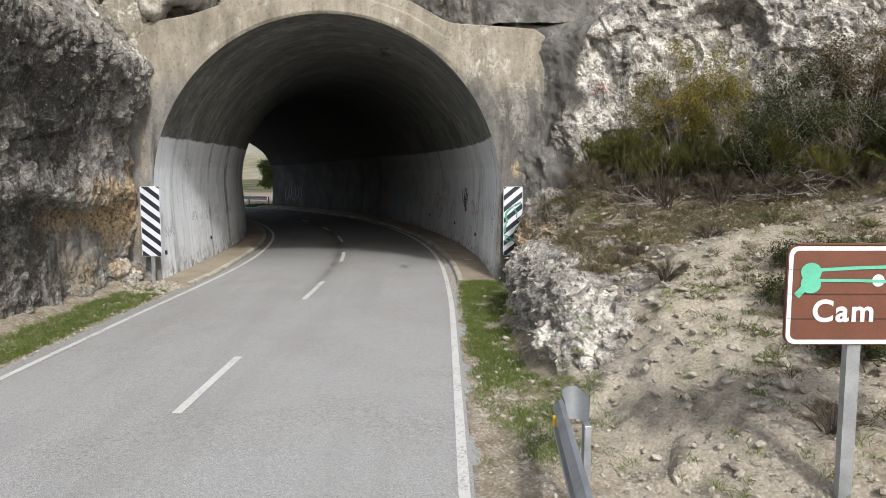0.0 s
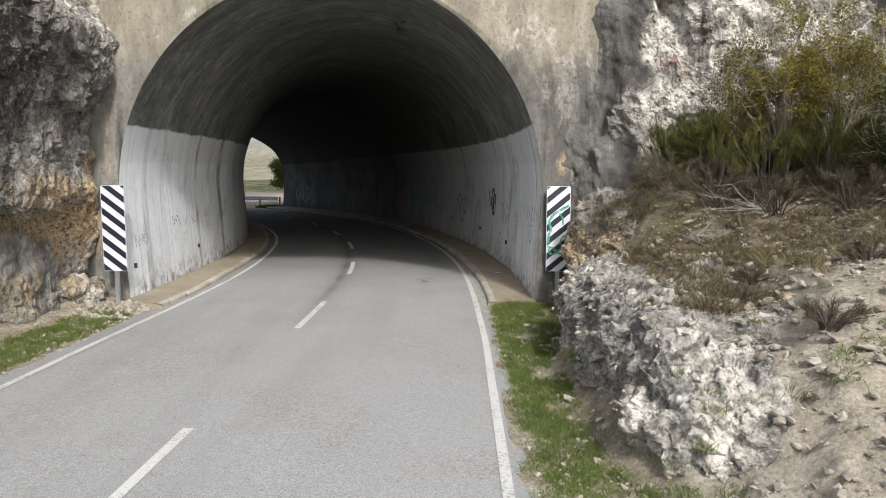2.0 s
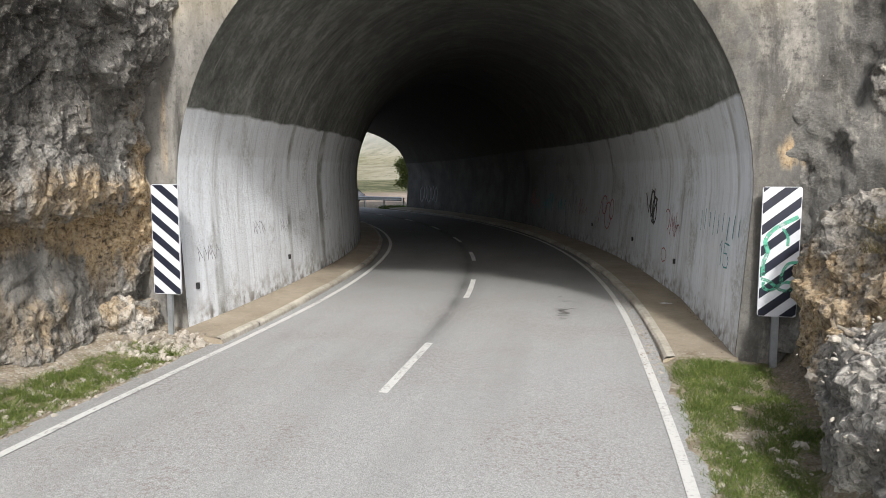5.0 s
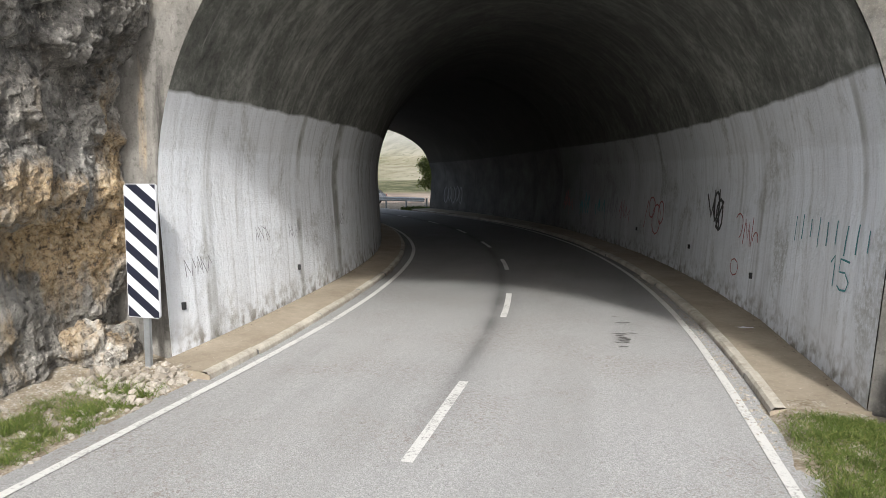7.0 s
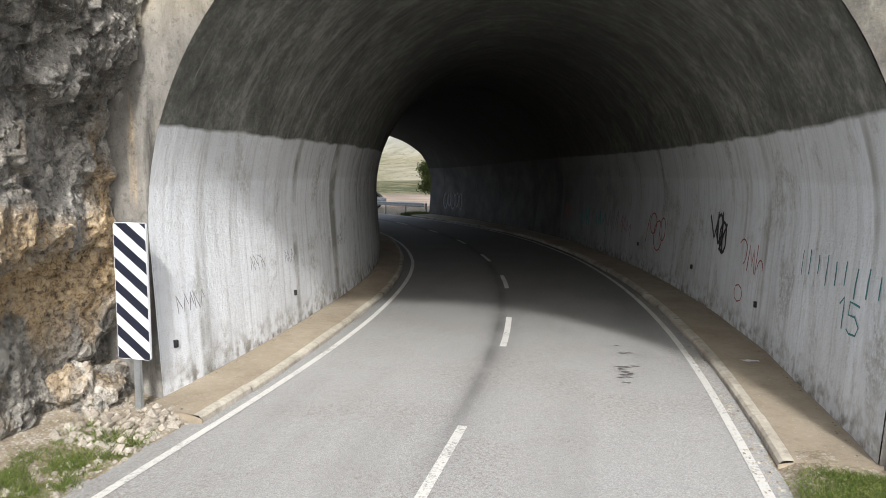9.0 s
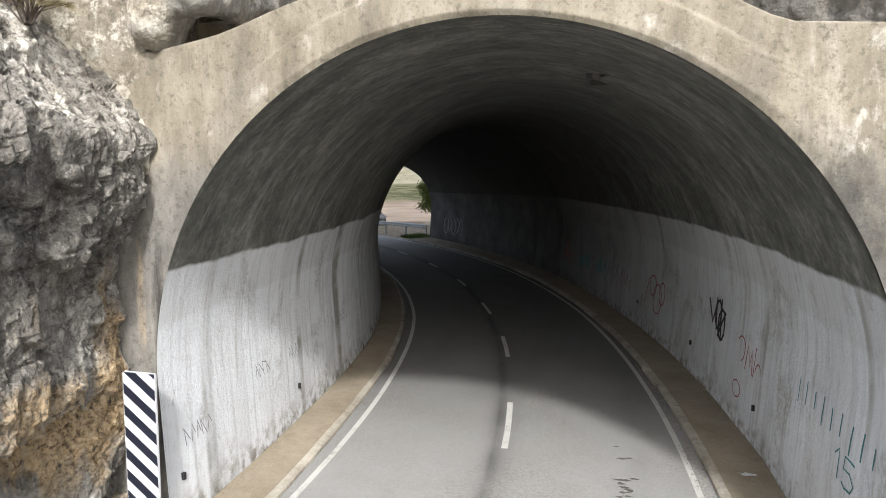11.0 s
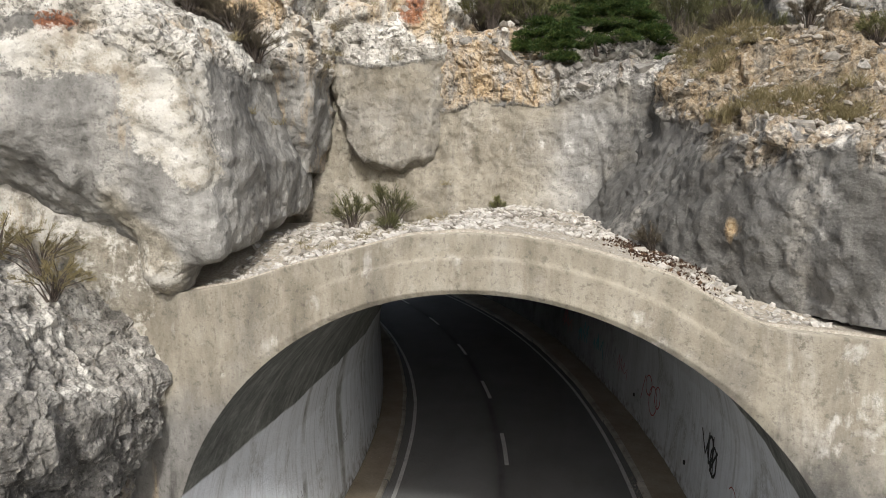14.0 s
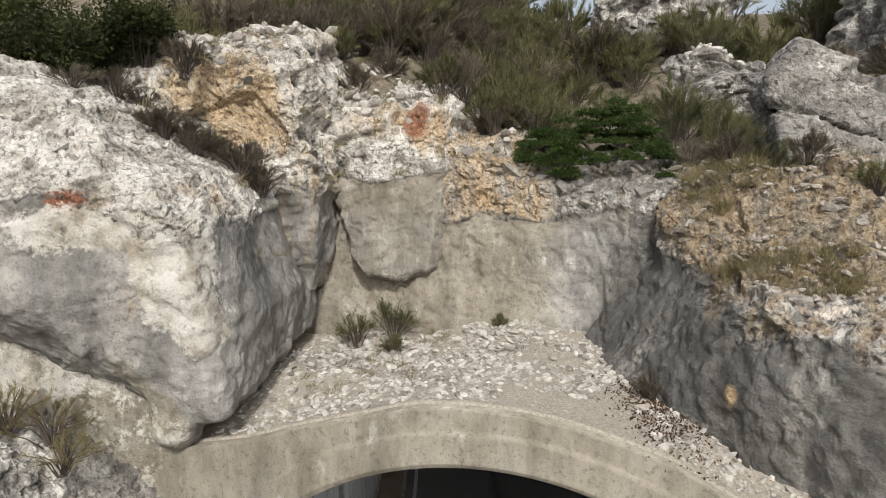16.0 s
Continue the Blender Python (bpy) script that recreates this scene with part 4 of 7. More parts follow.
for side, a, b, tag in ((-1, -3.06, -3.75, "left"), (1, 3.32, 4.13, "right")):
    o = [a + (b - a) * k for k in (0.27, 0.3, 0.6, 1.02)]
    wob = [0.085, 0.095, 0.105, 0.125]
    s = np.arange(-0.1 if side < 0 else 0.25, LENGTH, 0.3)
    w = strip("walkway", s, o if side > 0 else o[::-1], wob if side > 0 else wob[::-1], WALK, None, None, spread)
    w.name = "pavement"
    tagged(w, "narrow dusty brown concrete walkway along the tunnel wall", "walkway", kind="structure")
    for row in range(len(s) // 4):
        sa, sb = s[0] + row * 1.2, s[0] + row * 1.2 + 1.195
        ss = np.linspace(sa, sb, 5)
        top = 0.085 + 0.03 * (random.random() - 0.5)
        ka, kb = a + (b - a) * (0.1 + 0.06 * random.random()), a + (b - a) * 0.285
        oo = [ka, ka + (kb - ka) * 0.1, ka + (kb - ka) * 0.3, kb - (kb - ka) * 0.1, kb]
        up = [-0.08, top - 0.035, top - 0.006, top, top - 0.01]
        strip("kerbstone", ss, oo if side > 0 else oo[::-1], up if side > 0 else up[::-1], KERB, w, None, spread).data.shade_flat()
    # closed front end of the walkway
    s0 = float(s[0])
    pts = [along(s0, q + float(spread(np.array(s0), np.array(q))), u) for q, u in ((a + (b - a) * 0.13, -0.1), (a + (b - a) * 0.14, 0.055), (a + (b - a) * 0.29, 0.09), (a + (b - a) * 0.6, 0.105), (a + (b - a) * 1.02, 0.125), (a + (b - a) * 1.02, -0.1))]
    bm = bmesh.new()
    bm.faces.new([bm.verts.new(q) for q in pts])
    part("kerb_end", bm, WALK, w)

# ---- rock masses ----
TOPX = [-7.6, -6.56, -5.78, -5.03, -4.32, -3.65, -3.0, -2.4, -1.8, -1.24, -0.69, -0.16, 0.15, 1.07, 2.4]
TOPZ = [6.0, 6.1, 6.25, 6.5, 6.69, 6.88, 6.94, 6.92, 6.83, 6.69, 6.52, 6.22, 6.06, 6.0, 5.9]


SURF = [gp]


def rock(name, label, fun, lo, hi, h, paint, relief=((0.2, 1.3), (0.1, 0.55), (0.05, 0.24), (0.03, 0.12)), grain=(1, 1, 1), seed=0, calm=1.0):
    """A rock mass: the solid fun < 0, broken into facets (height, size); paint(p) gives its kinds of surface."""
    V, Q = refine(*surface_nets(fun, lo, hi, h))
    e = 0.03
    N = np.stack([fun(V + d) - fun(V - d) for d in np.eye(3) * e], 1)
    N /= np.linalg.norm(N, axis=1)[:, None] + 1e-9
    vals = {k: np.zeros(len(V)) for k in ("white", "ochre", "dark", "crete", "beige", "rust")}
    vals.update(paint(V))
    c = np.clip(vals["crete"], 0, 1)
    P = V + seed * 3.1
    B = (P + 0.12 * np.stack([vnoise(P, 0.7, 25), vnoise(P, 0.7, 26), vnoise(P, 0.7, 27)], 1)) @ np.array([[0.9, 0.1, -0.4], [-0.2, 0.95, 0.2], [0.5, -0.1, 0.95]]) * np.array(grain)
    hard = sum(a * blocks(B, size, 21 + seed + k) for k, (a, size) in enumerate(relief)) + 0.1 * fbm(P, 1.1, 24)
    soft = 0.13 * fbm(P * [1, 1, 0.6], 0.8, 31, 4) + 0.035 * fbm(P, 0.24, 33, 3) + 0.02 * blocks(B, 1.1, 21 + seed) + 0.03 * blocks(B, 0.4, 28 + seed) + 0.06 * fbm(P, 0.4, 34, 3) + 0.022 * blocks(B, 0.14, 29 + seed)
    D = hard * (1 - c) + soft * c * calm
    vals["tone"] = (0.5 * blocks(B, relief[1][1], 22 + seed, 0) + 0.4 * blocks(B, relief[-1][1], 20 + seed + len(relief), 0)) * (1 - c)
    V = V + N * D[:, None]
    SURF.append(V)
    return tagged(new(name, np_mesh(name, V, Q, ROCK, c[Q].mean(1) > 0.45, vals)), label, "rock")


def left_wall(p):
    x, y, z = p.T
    zz = z + 0.2 * vnoise(p, 1.2, 41)
    face = np.interp(zz, [1.75, 2.1, 2.6, 3.5, 4.1, 4.6, 5.1, 5.5, 6.2, 7.5], [-7.5, -7.05, -6.97, -6.84, -6.6, -6.45, -6.38, -6.65, -7.2, -8.0]) + 0.2 * vnoise(p, 2.2, 42) - 0.2 * step(2.2, 2.8, z)
    face = face + 0.12 * step(13.7, 13.0, y) * step(3.6, 4.4, z) - 0.22 * step(14.0, 15.0, y) * step(3.4, 4.2, z)
    face = face - 0.22 * step(14.0, 15.2, y) * step(4.2, 3.5, z) + 0.2 * step(14.2, 15.2, y) * step(2.0, 1.6, z)
    top = 6.35 - 0.25 * step(13.4, 15.4, y) + 0.3 * np.clip(-6.9 - x, 0, 4)
    return smax(smax(x - face, z - top, 0.4), y - 15.6, 0.2)


def paint_left(p):
    x, y, z = p.T
    low = step(2.1, 1.7, z)
    return {"dark": 0.42 * blob(p, (-6.6, 13.9, 3.7), (1.8, 3.0, 1.9)) + 0.12 * low + 0.42 * step(13.8, 12.4, y) + 0.22 * blob(p, (-7, 11, 3), (2, 2.4, 3)) + 0.14 * step(3.4, 4.2, z) * step(5.4, 4.9, z),
            "ochre": 0.5 * low * step(1.2, 1.7, z) * step(11.6, 12.6, y) + 0.5 * blob(p, (-7.3, 14.7, 1.4), (0.9, 0.9, 0.7)) + 0.42 * blob(p, (-6.9, 13.9, 2.2), (0.9, 1.6, 0.4)) + 0.5 * blob(p, (-7.1, 15.25, 2.4), (0.5, 0.4, 1.9)) + 0.4 * blob(p, (-7, 13.4, 0.6), (0.8, 1.2, 0.8)) + 0.18 + 0.12 * step(13.6, 12.6, y) + 0.15 * blob(p, (-6.7, 14.2, 3.2), (0.8, 1.2, 0.7)),
            "crete": 0.7 * low * blob(p, (-7.3, 13.2, 1.1), (1.2, 2.0, 1.0)), "white": 0.22 * step(4.9, 5.4, z) * step(13.2, 14.2, y) + 0.24}


rock("roadside_rock_wall", "dark-stained broken limestone wall overhanging the road verge", left_wall, (-9.6, 7.0, -0.6), (-5.8, 15.75, 7.4), 0.057, paint_left, ((0.15, 1.2), (0.09, 0.5), (0.06, 0.22), (0.04, 0.11)), (1, 1, 0.65), 1)


def left_boulder(p):
    x, y, z = p.T
    q = z + 0.12 * vnoise(p, 0.9, 53)
    front = (14.5 + 0.5 * (x + 7.6) + 0.9 * np.clip(q - 9.3, 0, 3) + 0.13 * np.clip(8.2 - z, 0, 2) - 0.12 * step(8.7, 8.2, q) - y) / 1.12
    right = x + 5.93 + 0.1 * (y - 15.5) + 0.28 * np.clip(z - 7.8, 0, 3) + 0.12 * vnoise(p * [1, 1, 0.4], 0.8, 54)
    under = (7.73 - 0.88 * (np.minimum(y, 15.45) - 14.52) - 0.2 * (x + 7.95) + 0.2 * np.clip(y - 15.7, 0, 2) - z) * 0.8
    top = (z - 9.62 - np.minimum(0.78 * (-6.9 - x), 1.08 + 0.28 * (-8.28 - x))) * 0.79
    f = smax(smax(front, right, 0.14), under, 0.22)
    f = smax(f, top, 0.22) + 0.1 * vnoise(p, 1.5, 51)
    spout = np.sqrt(((x + 6.66) / 0.27) ** 2 + ((y - 15.55) / 0.36) ** 2 + ((z - 6.52) / 0.44) ** 2) - 1
    return smin(f, spout * 0.27, 0.3)


def paint_boulder(p):
    x, y, z = p.T
    n = 0.35 * fbm(p, 0.8, 52)
    pale = np.clip(1.2 * step(8.85, 9.3, z + 0.3 * (x + 7.0) + n), 0, 1)
    chalk = np.clip(1.3 * blob(p, (-6.4, 15.2, 8.4), (0.5, 0.9, 0.95)) + 1.1 * blob(p, (-6.15, 15.4, 7.7), (0.3, 0.6, 0.5)) + 1.2 * blob(p, (-6.85, 14.9, 9.0), (0.6, 0.8, 0.5)) + 0.8 * blob(p, (-7.5, 14.6, 8.9), (0.7, 0.8, 0.4)), 0, 1)
    return {"crete": 1 - pale, "white": pale, "chalk": chalk + 0.25 * pale + 0.75 * blob(p, (-6.68, 15.3, 6.45), (0.4, 0.5, 0.4)),
            "rust": 0.75 * blob(p, (-7.35, 14.6, 9.2), (0.34, 0.6, 0.26)) + 0.75 * blob(p, (-6.95, 14.8, 9.15), (0.25, 0.6, 0.2)) + 0.6 * blob(p, (-7.1, 14.8, 9.85), (0.5, 0.6, 0.22)),
            "ochre": 0.45 * blob(p, (-6.5, 15.6, 9.2), (0.7, 1.2, 0.5)) + 0.35 * blob(p, (-6.7, 15.1, 8.3), (0.5, 0.8, 0.9)) + 0.25 * blob(p, (-7.4, 15.3, 10.6), (1.0, 1, 0.6)), "dark": 0.04 * step(8.8, 7.6, z), "gloom": 0.25 * step(7.2, 7.9, z) + 0.25 * step(-6.6, -6.0, x) * step(15.3, 16.2, y), "lime": 0.9 * blob(p, (-6.75, 15.15, 6.6), (0.4, 0.6, 0.5)), "beige": 0.05 + 1.6 * blob(p, (-6.72, 15.2, 6.5), (0.42, 0.7, 0.62)) + 0.8 * blob(p, (-7.0, 15.0, 7.1), (0.3, 0.6, 0.5))}


rock("overhanging_boulder", "huge pale limestone boulder partly coated in grey sprayed concrete", left_boulder, (-12.0, 13.6, 6.0), (-5.6, 19.0, 12.6), 0.06, paint_boulder, ((0.12, 1.3), (0.07, 0.5), (0.05, 0.22), (0.03, 0.1)), seed=2, calm=0.8)


def infill(p):
    x, y, z = p.T
    face = 15.42 - 0.25 * np.clip(-7.0 - x, 0, 1.5) + 0.12 * vnoise(p, 0.9, 61) - y
    bank = smax(smax(face, x + 6.75 + 0.35 * np.clip(y - 15.4, 0, 1), 0.15), z - 7.6, 0.2)
    return bank


rock("sprayed_concrete_bank", "smooth beige sprayed concrete filling under the boulder", infill, (-12, 14.2, 4.6), (-5.9, 17.0, 7.9), 0.07,
     lambda p: {"crete": np.ones(len(p)), "beige": np.clip(0.8 + 0.4 * vnoise(p, 0.7, 3), 0, 1), "white": np.zeros(len(p)), "chalk": 0.56 + 0.3 * vnoise(p, 0.6, 23), "ochre": 0.15 + 0.3 * vnoise(p, 0.5, 24), "lime": 0.55 + 0.35 * step(6.3, 6.9, p[:, 2])}, seed=3, calm=0.45)


def yellow_crag(p):
    x, y, z = p.T
    front = 17.72 + 0.2 * (x + 7.2) + 0.55 * np.clip(z - 10.9, 0, 3) + 0.3 * np.clip(9.4 - z, 0, 2) - y
    right = x + 6.12 + 0.25 * np.clip(z - 10.6, 0, 2) + 0.15 * (y - 18.2)
    left = -8.75 - x
    top = (z - (11.75 + 0.25 * (x + 7.5) * np.sign(-7.3 - x) + 0.2 * (y - 18.5))) * 0.9
    f = smax(smax(front, right, 0.2), smax(left, top, 0.2), 0.2)
    return smax(f, y - 21.2, 0.3) + 0.14 * vnoise(p, 1.1, 71)


rock("yellow_crag", "broken yellowish limestone crag above the tunnel recess", yellow_crag, (-9.4, 16.9, 7.6), (-5.4, 21.6, 12.8), 0.065,
     lambda p: {"white": np.full(len(p), 0.62), "ochre": 0.34 + 0.5 * blob(p, (-7.1, 17.8, 10.4), (0.9, 1.2, 1.1)) + 0.35 * blob(p, (-7.9, 17.8, 11.0), (0.6, 1.2, 0.6)) + 0.2 * vnoise(p, 0.6, 73), "crete": step(9.5, 9.0, p[:, 2]), "dark": 0.35 * blob(p, (-6.3, 18.0, 10.4), (0.35, 0.9, 0.8))}, ((0.24, 1.3), (0.13, 0.6), (0.07, 0.25), (0.035, 0.12)), seed=4)


def hanging_nose(p):
    x, y, z = p.T
    front = (18.95 + 0.2 * (z - 8) + 0.5 * np.clip(x + 5.6, 0, 3) + 0.9 * np.clip(x + 4.55, 0, 2) + 0.5 * np.clip(z - 10.3, 0, 2) - y) / 1.1
    left = (-5.72 - 0.41 * (z - 8) - x) * 0.93
    right = x + 4.22 + 0.55 * np.clip(8.3 - z, 0, 1)
    low = 7.62 + 0.25 * np.abs(x + 5.0) + 0.1 * (y - 19) - z
    top = (z - (10.75 + 0.35 * (y - 20) - 0.15 * (x + 5))) * 0.9
    f = smax(smax(front, left, 0.25), smax(right, low, 0.25), 0.3)
    return smax(smax(f, top, 0.15), y - 22.0, 0.3) + 0.09 * vnoise(p, 0.8, 81)


rock("hanging_rock_nose", "bulging grey sprayed rock nose with an orange-stained top", hanging_nose, (-7.6, 18.2, 7.2), (-3.8, 22.4, 11.9), 0.055,
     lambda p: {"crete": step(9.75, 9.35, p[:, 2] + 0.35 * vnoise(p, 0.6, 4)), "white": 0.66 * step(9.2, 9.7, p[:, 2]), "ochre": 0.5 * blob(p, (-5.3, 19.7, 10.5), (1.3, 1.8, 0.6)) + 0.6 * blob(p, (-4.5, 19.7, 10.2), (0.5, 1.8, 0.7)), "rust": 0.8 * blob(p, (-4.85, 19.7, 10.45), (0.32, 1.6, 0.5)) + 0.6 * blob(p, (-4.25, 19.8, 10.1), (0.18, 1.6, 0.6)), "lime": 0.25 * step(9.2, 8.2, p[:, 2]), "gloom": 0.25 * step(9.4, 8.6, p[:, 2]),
                "beige": 0.55 + 0.3 * step(8.6, 9.4, p[:, 2])}, seed=5)


def back_wall(p):
    x, y, z = p.T
    face = 19.75 + 0.22 * (z - 8.2) + 0.1 * vnoise(p, 1.0, 91) - 0.5 * step(-1.9, -0.9, x) - 0.4 * step(-5.2, -6.4, x) - y
    return smax(face, z - np.interp(x, [-4.6, -3.3, -2.3, -1.4, -0.4], [10.2, 9.95, 9.65, 9.5, 9.45]) - 0.25 * (y - 20.2) - 0.2 * vnoise(p, 1.0, 92), 0.12)


def paint_back(p):
    x, y, z = p.T
    up = step(8.62, 8.85, z + 0.3 * vnoise(p, 0.7, 5) - 0.12 * np.clip(-x - 2.4, 0, 2))
    return {"crete": 1 - up, "white": 0.35 * up, "ochre": up * (0.25 + 0.35 * step(-1.8, -3.0, x)), "beige": np.clip(0.3 + 0.6 * step(-1.9, -2.8, x) + 0.3 * vnoise(p, 0.9, 8), 0, 1),
            # the dark blob paints the shade of the corner against the shoulder
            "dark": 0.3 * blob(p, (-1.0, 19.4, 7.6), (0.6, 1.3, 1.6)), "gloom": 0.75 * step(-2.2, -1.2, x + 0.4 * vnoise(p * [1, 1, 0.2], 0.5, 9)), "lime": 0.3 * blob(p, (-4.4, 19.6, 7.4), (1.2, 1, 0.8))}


rock("recess_back_wall", "sprayed concrete wall closing the recess over the portal", back_wall, (-7.0, 18.2, 6.55), (0.4, 21.6, 10.8), 0.06, paint_back, ((0.17, 0.9), (0.1, 0.42), (0.06, 0.2), (0.035, 0.1)), seed=6)


def right_top(x, y):
    return np.interp(y, [15.5, 16.4, 17.0, 18.0, 19.4], [7.65, 8.0, 8.15, 8.8, 9.85]) - 0.5 * np.clip(0.3 - x, 0, 1.2) + 0.06 * np.clip(x - 1, 0, 6)


def right_mass(p):
    x, y, z = p.T
    f1 = 6.5 - 0.62 * np.clip(7.84 - z, -0.4, 1.2) - (0.92 * x + 0.39 * y)
    f2 = smax((16.76 - 0.93 * x - y) / 1.36, 15.72 + 0.12 * (z - 6.4) - y, 0.2)
    f3 = (z - right_top(x, y)) * 0.82
    return smax(smax(smax(f1, f2, 0.3), f3, 0.12), y - 19.3, 0.2) + 0.12 * vnoise(p, 1.4, 101) + 0.05 * vnoise(p, 0.5, 102)


def paint_right(p):
    x, y, z = p.T
    d = right_top(x, y) - z + 0.3 * vnoise(p, 0.7, 7)
    pale = np.clip(step(0.5, 0.15, d) * step(17.0, 17.5, y) + step(7.55, 7.85, z + 0.3 * vnoise(p, 0.7, 7)) * step(-0.3, 0.2, x), 0, 1)
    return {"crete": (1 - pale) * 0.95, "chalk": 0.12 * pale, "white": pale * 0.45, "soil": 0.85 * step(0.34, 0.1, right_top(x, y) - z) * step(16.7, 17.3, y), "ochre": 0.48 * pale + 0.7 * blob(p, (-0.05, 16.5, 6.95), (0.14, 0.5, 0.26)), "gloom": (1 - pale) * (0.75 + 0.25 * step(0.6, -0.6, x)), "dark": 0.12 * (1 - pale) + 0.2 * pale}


rock("dark_rock_shoulder", "dark grey sprayed rock shoulder with crumbling pale top", right_mass, (-1.8, 15.2, 6.05), (6.0, 20.5, 11.2), 0.065, paint_right, ((0.16, 0.9), (0.1, 0.42), (0.06, 0.2), (0.035, 0.1)), seed=7)


def right_cliff(p):
    x, y, z = p.T
    face = 15.6 - 0.47 * np.clip(x - 1.55, 0, 2.3) - 0.22 * np.clip(x - 3.9, 0, 20) + 0.08 * (z - 3) - 0.3 * vnoise(p, 2.0, 111) * step(1.7, 2.8, x) + 0.14 * step(2.2, 1.9, x) * step(2.7, 2.4, z) - y
    top = z - (5.75 + 0.45 * np.clip(x - 2.6, 0, 8) + 0.6 * np.clip(y - 15.2, 0, 9))
    left = 1.5 - x
    return smax(smax(face, top * 0.8, 0.3), left, 0.25)


def paint_cliff(p):
    x, y, z = p.T
    return {"crete": 1.0 * step(3.1, 2.5, x + 0.5 * vnoise(p, 0.7, 113) - 0.25 * (z - 3.5)), "white": 0.4 * step(2.4, 3.2, x) + 0.45 * blob(p, (3.3, 14.6, 4.6), (0.7, 1, 1.6)) + 0.3 * blob(p, (5, 14, 5.4), (1.4, 1, 0.8)), "dark": 0.95 * blob(p, (3.95, 14.2, 5.0), (0.25, 0.9, 1.4)) + 0.5 * blob(p, (7.0, 13.4, 5.2), (1.1, 1.2, 0.9)) + 0.42 * step(3.2, 2.7, x) * step(2.0, 2.5, x) * step(5.6, 4.4, z),
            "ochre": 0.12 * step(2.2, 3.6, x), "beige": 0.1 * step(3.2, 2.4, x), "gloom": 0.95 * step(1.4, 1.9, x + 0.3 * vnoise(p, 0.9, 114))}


rock("right_cliff", "grey and white limestone cliff beside the portal", right_cliff, (1.2, 9.8, 0.2), (14.5, 17.6, 9.6), 0.085, paint_cliff, ((0.3, 1.5), (0.14, 0.6), (0.07, 0.26), (0.035, 0.13)), (1, 1, 0.8), seed=8)


def outcrop(p):
    x, y, z = p.T
    q = p @ np.array([[1, 0.1, 0], [-0.1, 1, 0], [0, 0, 1.0]])
    a = ((np.abs(x - 2.35) / 1.12) ** 3.5 + (np.abs(y - 10.9) / 2.05) ** 3.5 + (np.abs(z - 0.2) / 1.08) ** 3.5) ** (1 / 3.5) - 1
    b = np.sqrt(((x - 2.15) / 0.85) ** 2 + ((y - 8.7) / 1.0) ** 2 + ((z - 0.15) / 0.75) ** 2) - 1
    c = np.sqrt(((x - 2.7) / 0.85) ** 2 + ((y - 13.5) / 1.5) ** 2 + ((z - 0.4) / 1.45) ** 2) - 1
    d = np.sqrt(((x - 2.45) / 0.75) ** 2 + ((y - 14.35) / 1.1) ** 2 + ((z - 1.0) / 1.25) ** 2) - 1
    return smin(smin(smin(a, b, 0.3), c, 0.3), d, 0.4) * 0.8 + 0.08 * vnoise(p, 0.7, 121)


rock("verge_outcrop", "crumbling white limestone outcrop at the grassy verge", outcrop, (0.6, 7.2, -0.5), (3.6, 15.6, 2.7), 0.045,
     lambda p: {"white": 0.38 + 0.2 * vnoise(p, 0.9, 17) - 0.5 * step(11.8, 12.8, p[:, 1]), "chalk": (0.16 + 0.25 * vnoise(p, 0.5, 37)) * step(12.6, 11.8, p[:, 1]), "smooth": 0.6 * step(12.6, 11.8, p[:, 1]),
                "soil": 0.45 * step(12.3, 13.2, p[:, 1]), "ochre": 0.5 * step(12.0, 13.2, p[:, 1]) * step(2.0, 1.4, p[:, 2]) + 0.3 * blob(p, (2.9, 9.6, 1.1), (0.6, 0.7, 0.4)) + 0.12, "dark": 0.2 * step(11.8, 13.0, p[:, 1]) + 0.15 * step(1.5, 2.1, p[:, 2]) - 0.12 * step(12.6, 11.8, p[:, 1])},
     ((0.09, 0.8), (0.08, 0.4), (0.045, 0.19), (0.022, 0.09)), (1, 1, 1.3), 9)


def block_sdf(c, r, spin):
    def fun(p):
        q = (p - np.array(c)) @ np.array(Matrix.Rotation(radians(spin), 3, "Z")) @ np.array(Matrix.Rotation(radians(18), 3, "Y"))
        d = np.abs(q) / np.array(r)
        return ((d ** 7).sum(1) ** (1 / 7) - 1) * min(r)
    return fun


def wedge(p):
    """A leaning wedge of rock, split across by one sloping crack."""
    x, y, z = p.T
    left = (1.05 + 0.73 * np.clip(z - 11.25, 0, 2) + 0.25 * np.clip(10.6 - z, 0, 2) - x) * 0.85
    front = (20.52 + 0.3 * (z - 10.5) + 0.25 * np.abs(x - 1.7) - 0.1 * step(10.7, 10.6, z + 0.4 * (x - 1.2)) - y) * 0.9
    top = (z - 11.95 + 0.58 * np.clip(x - 1.4, 0, 3) - 0.1 * (y - 20.8)) * 0.85
    f = smax(smax(smax(left, front, 0.08), top, 0.1), smax(x - 3.7, y - 22.6, 0.2), 0.2)
    crack = z + 0.4 * (x - 1.2) - 10.68 + 0.06 * vnoise(p, 0.5, 119)
    return smax(f, 9.3 - z, 0.1) + 0.2 * np.exp(-(crack / 0.06) ** 2) + 0.05 * vnoise(p, 0.8, 118)


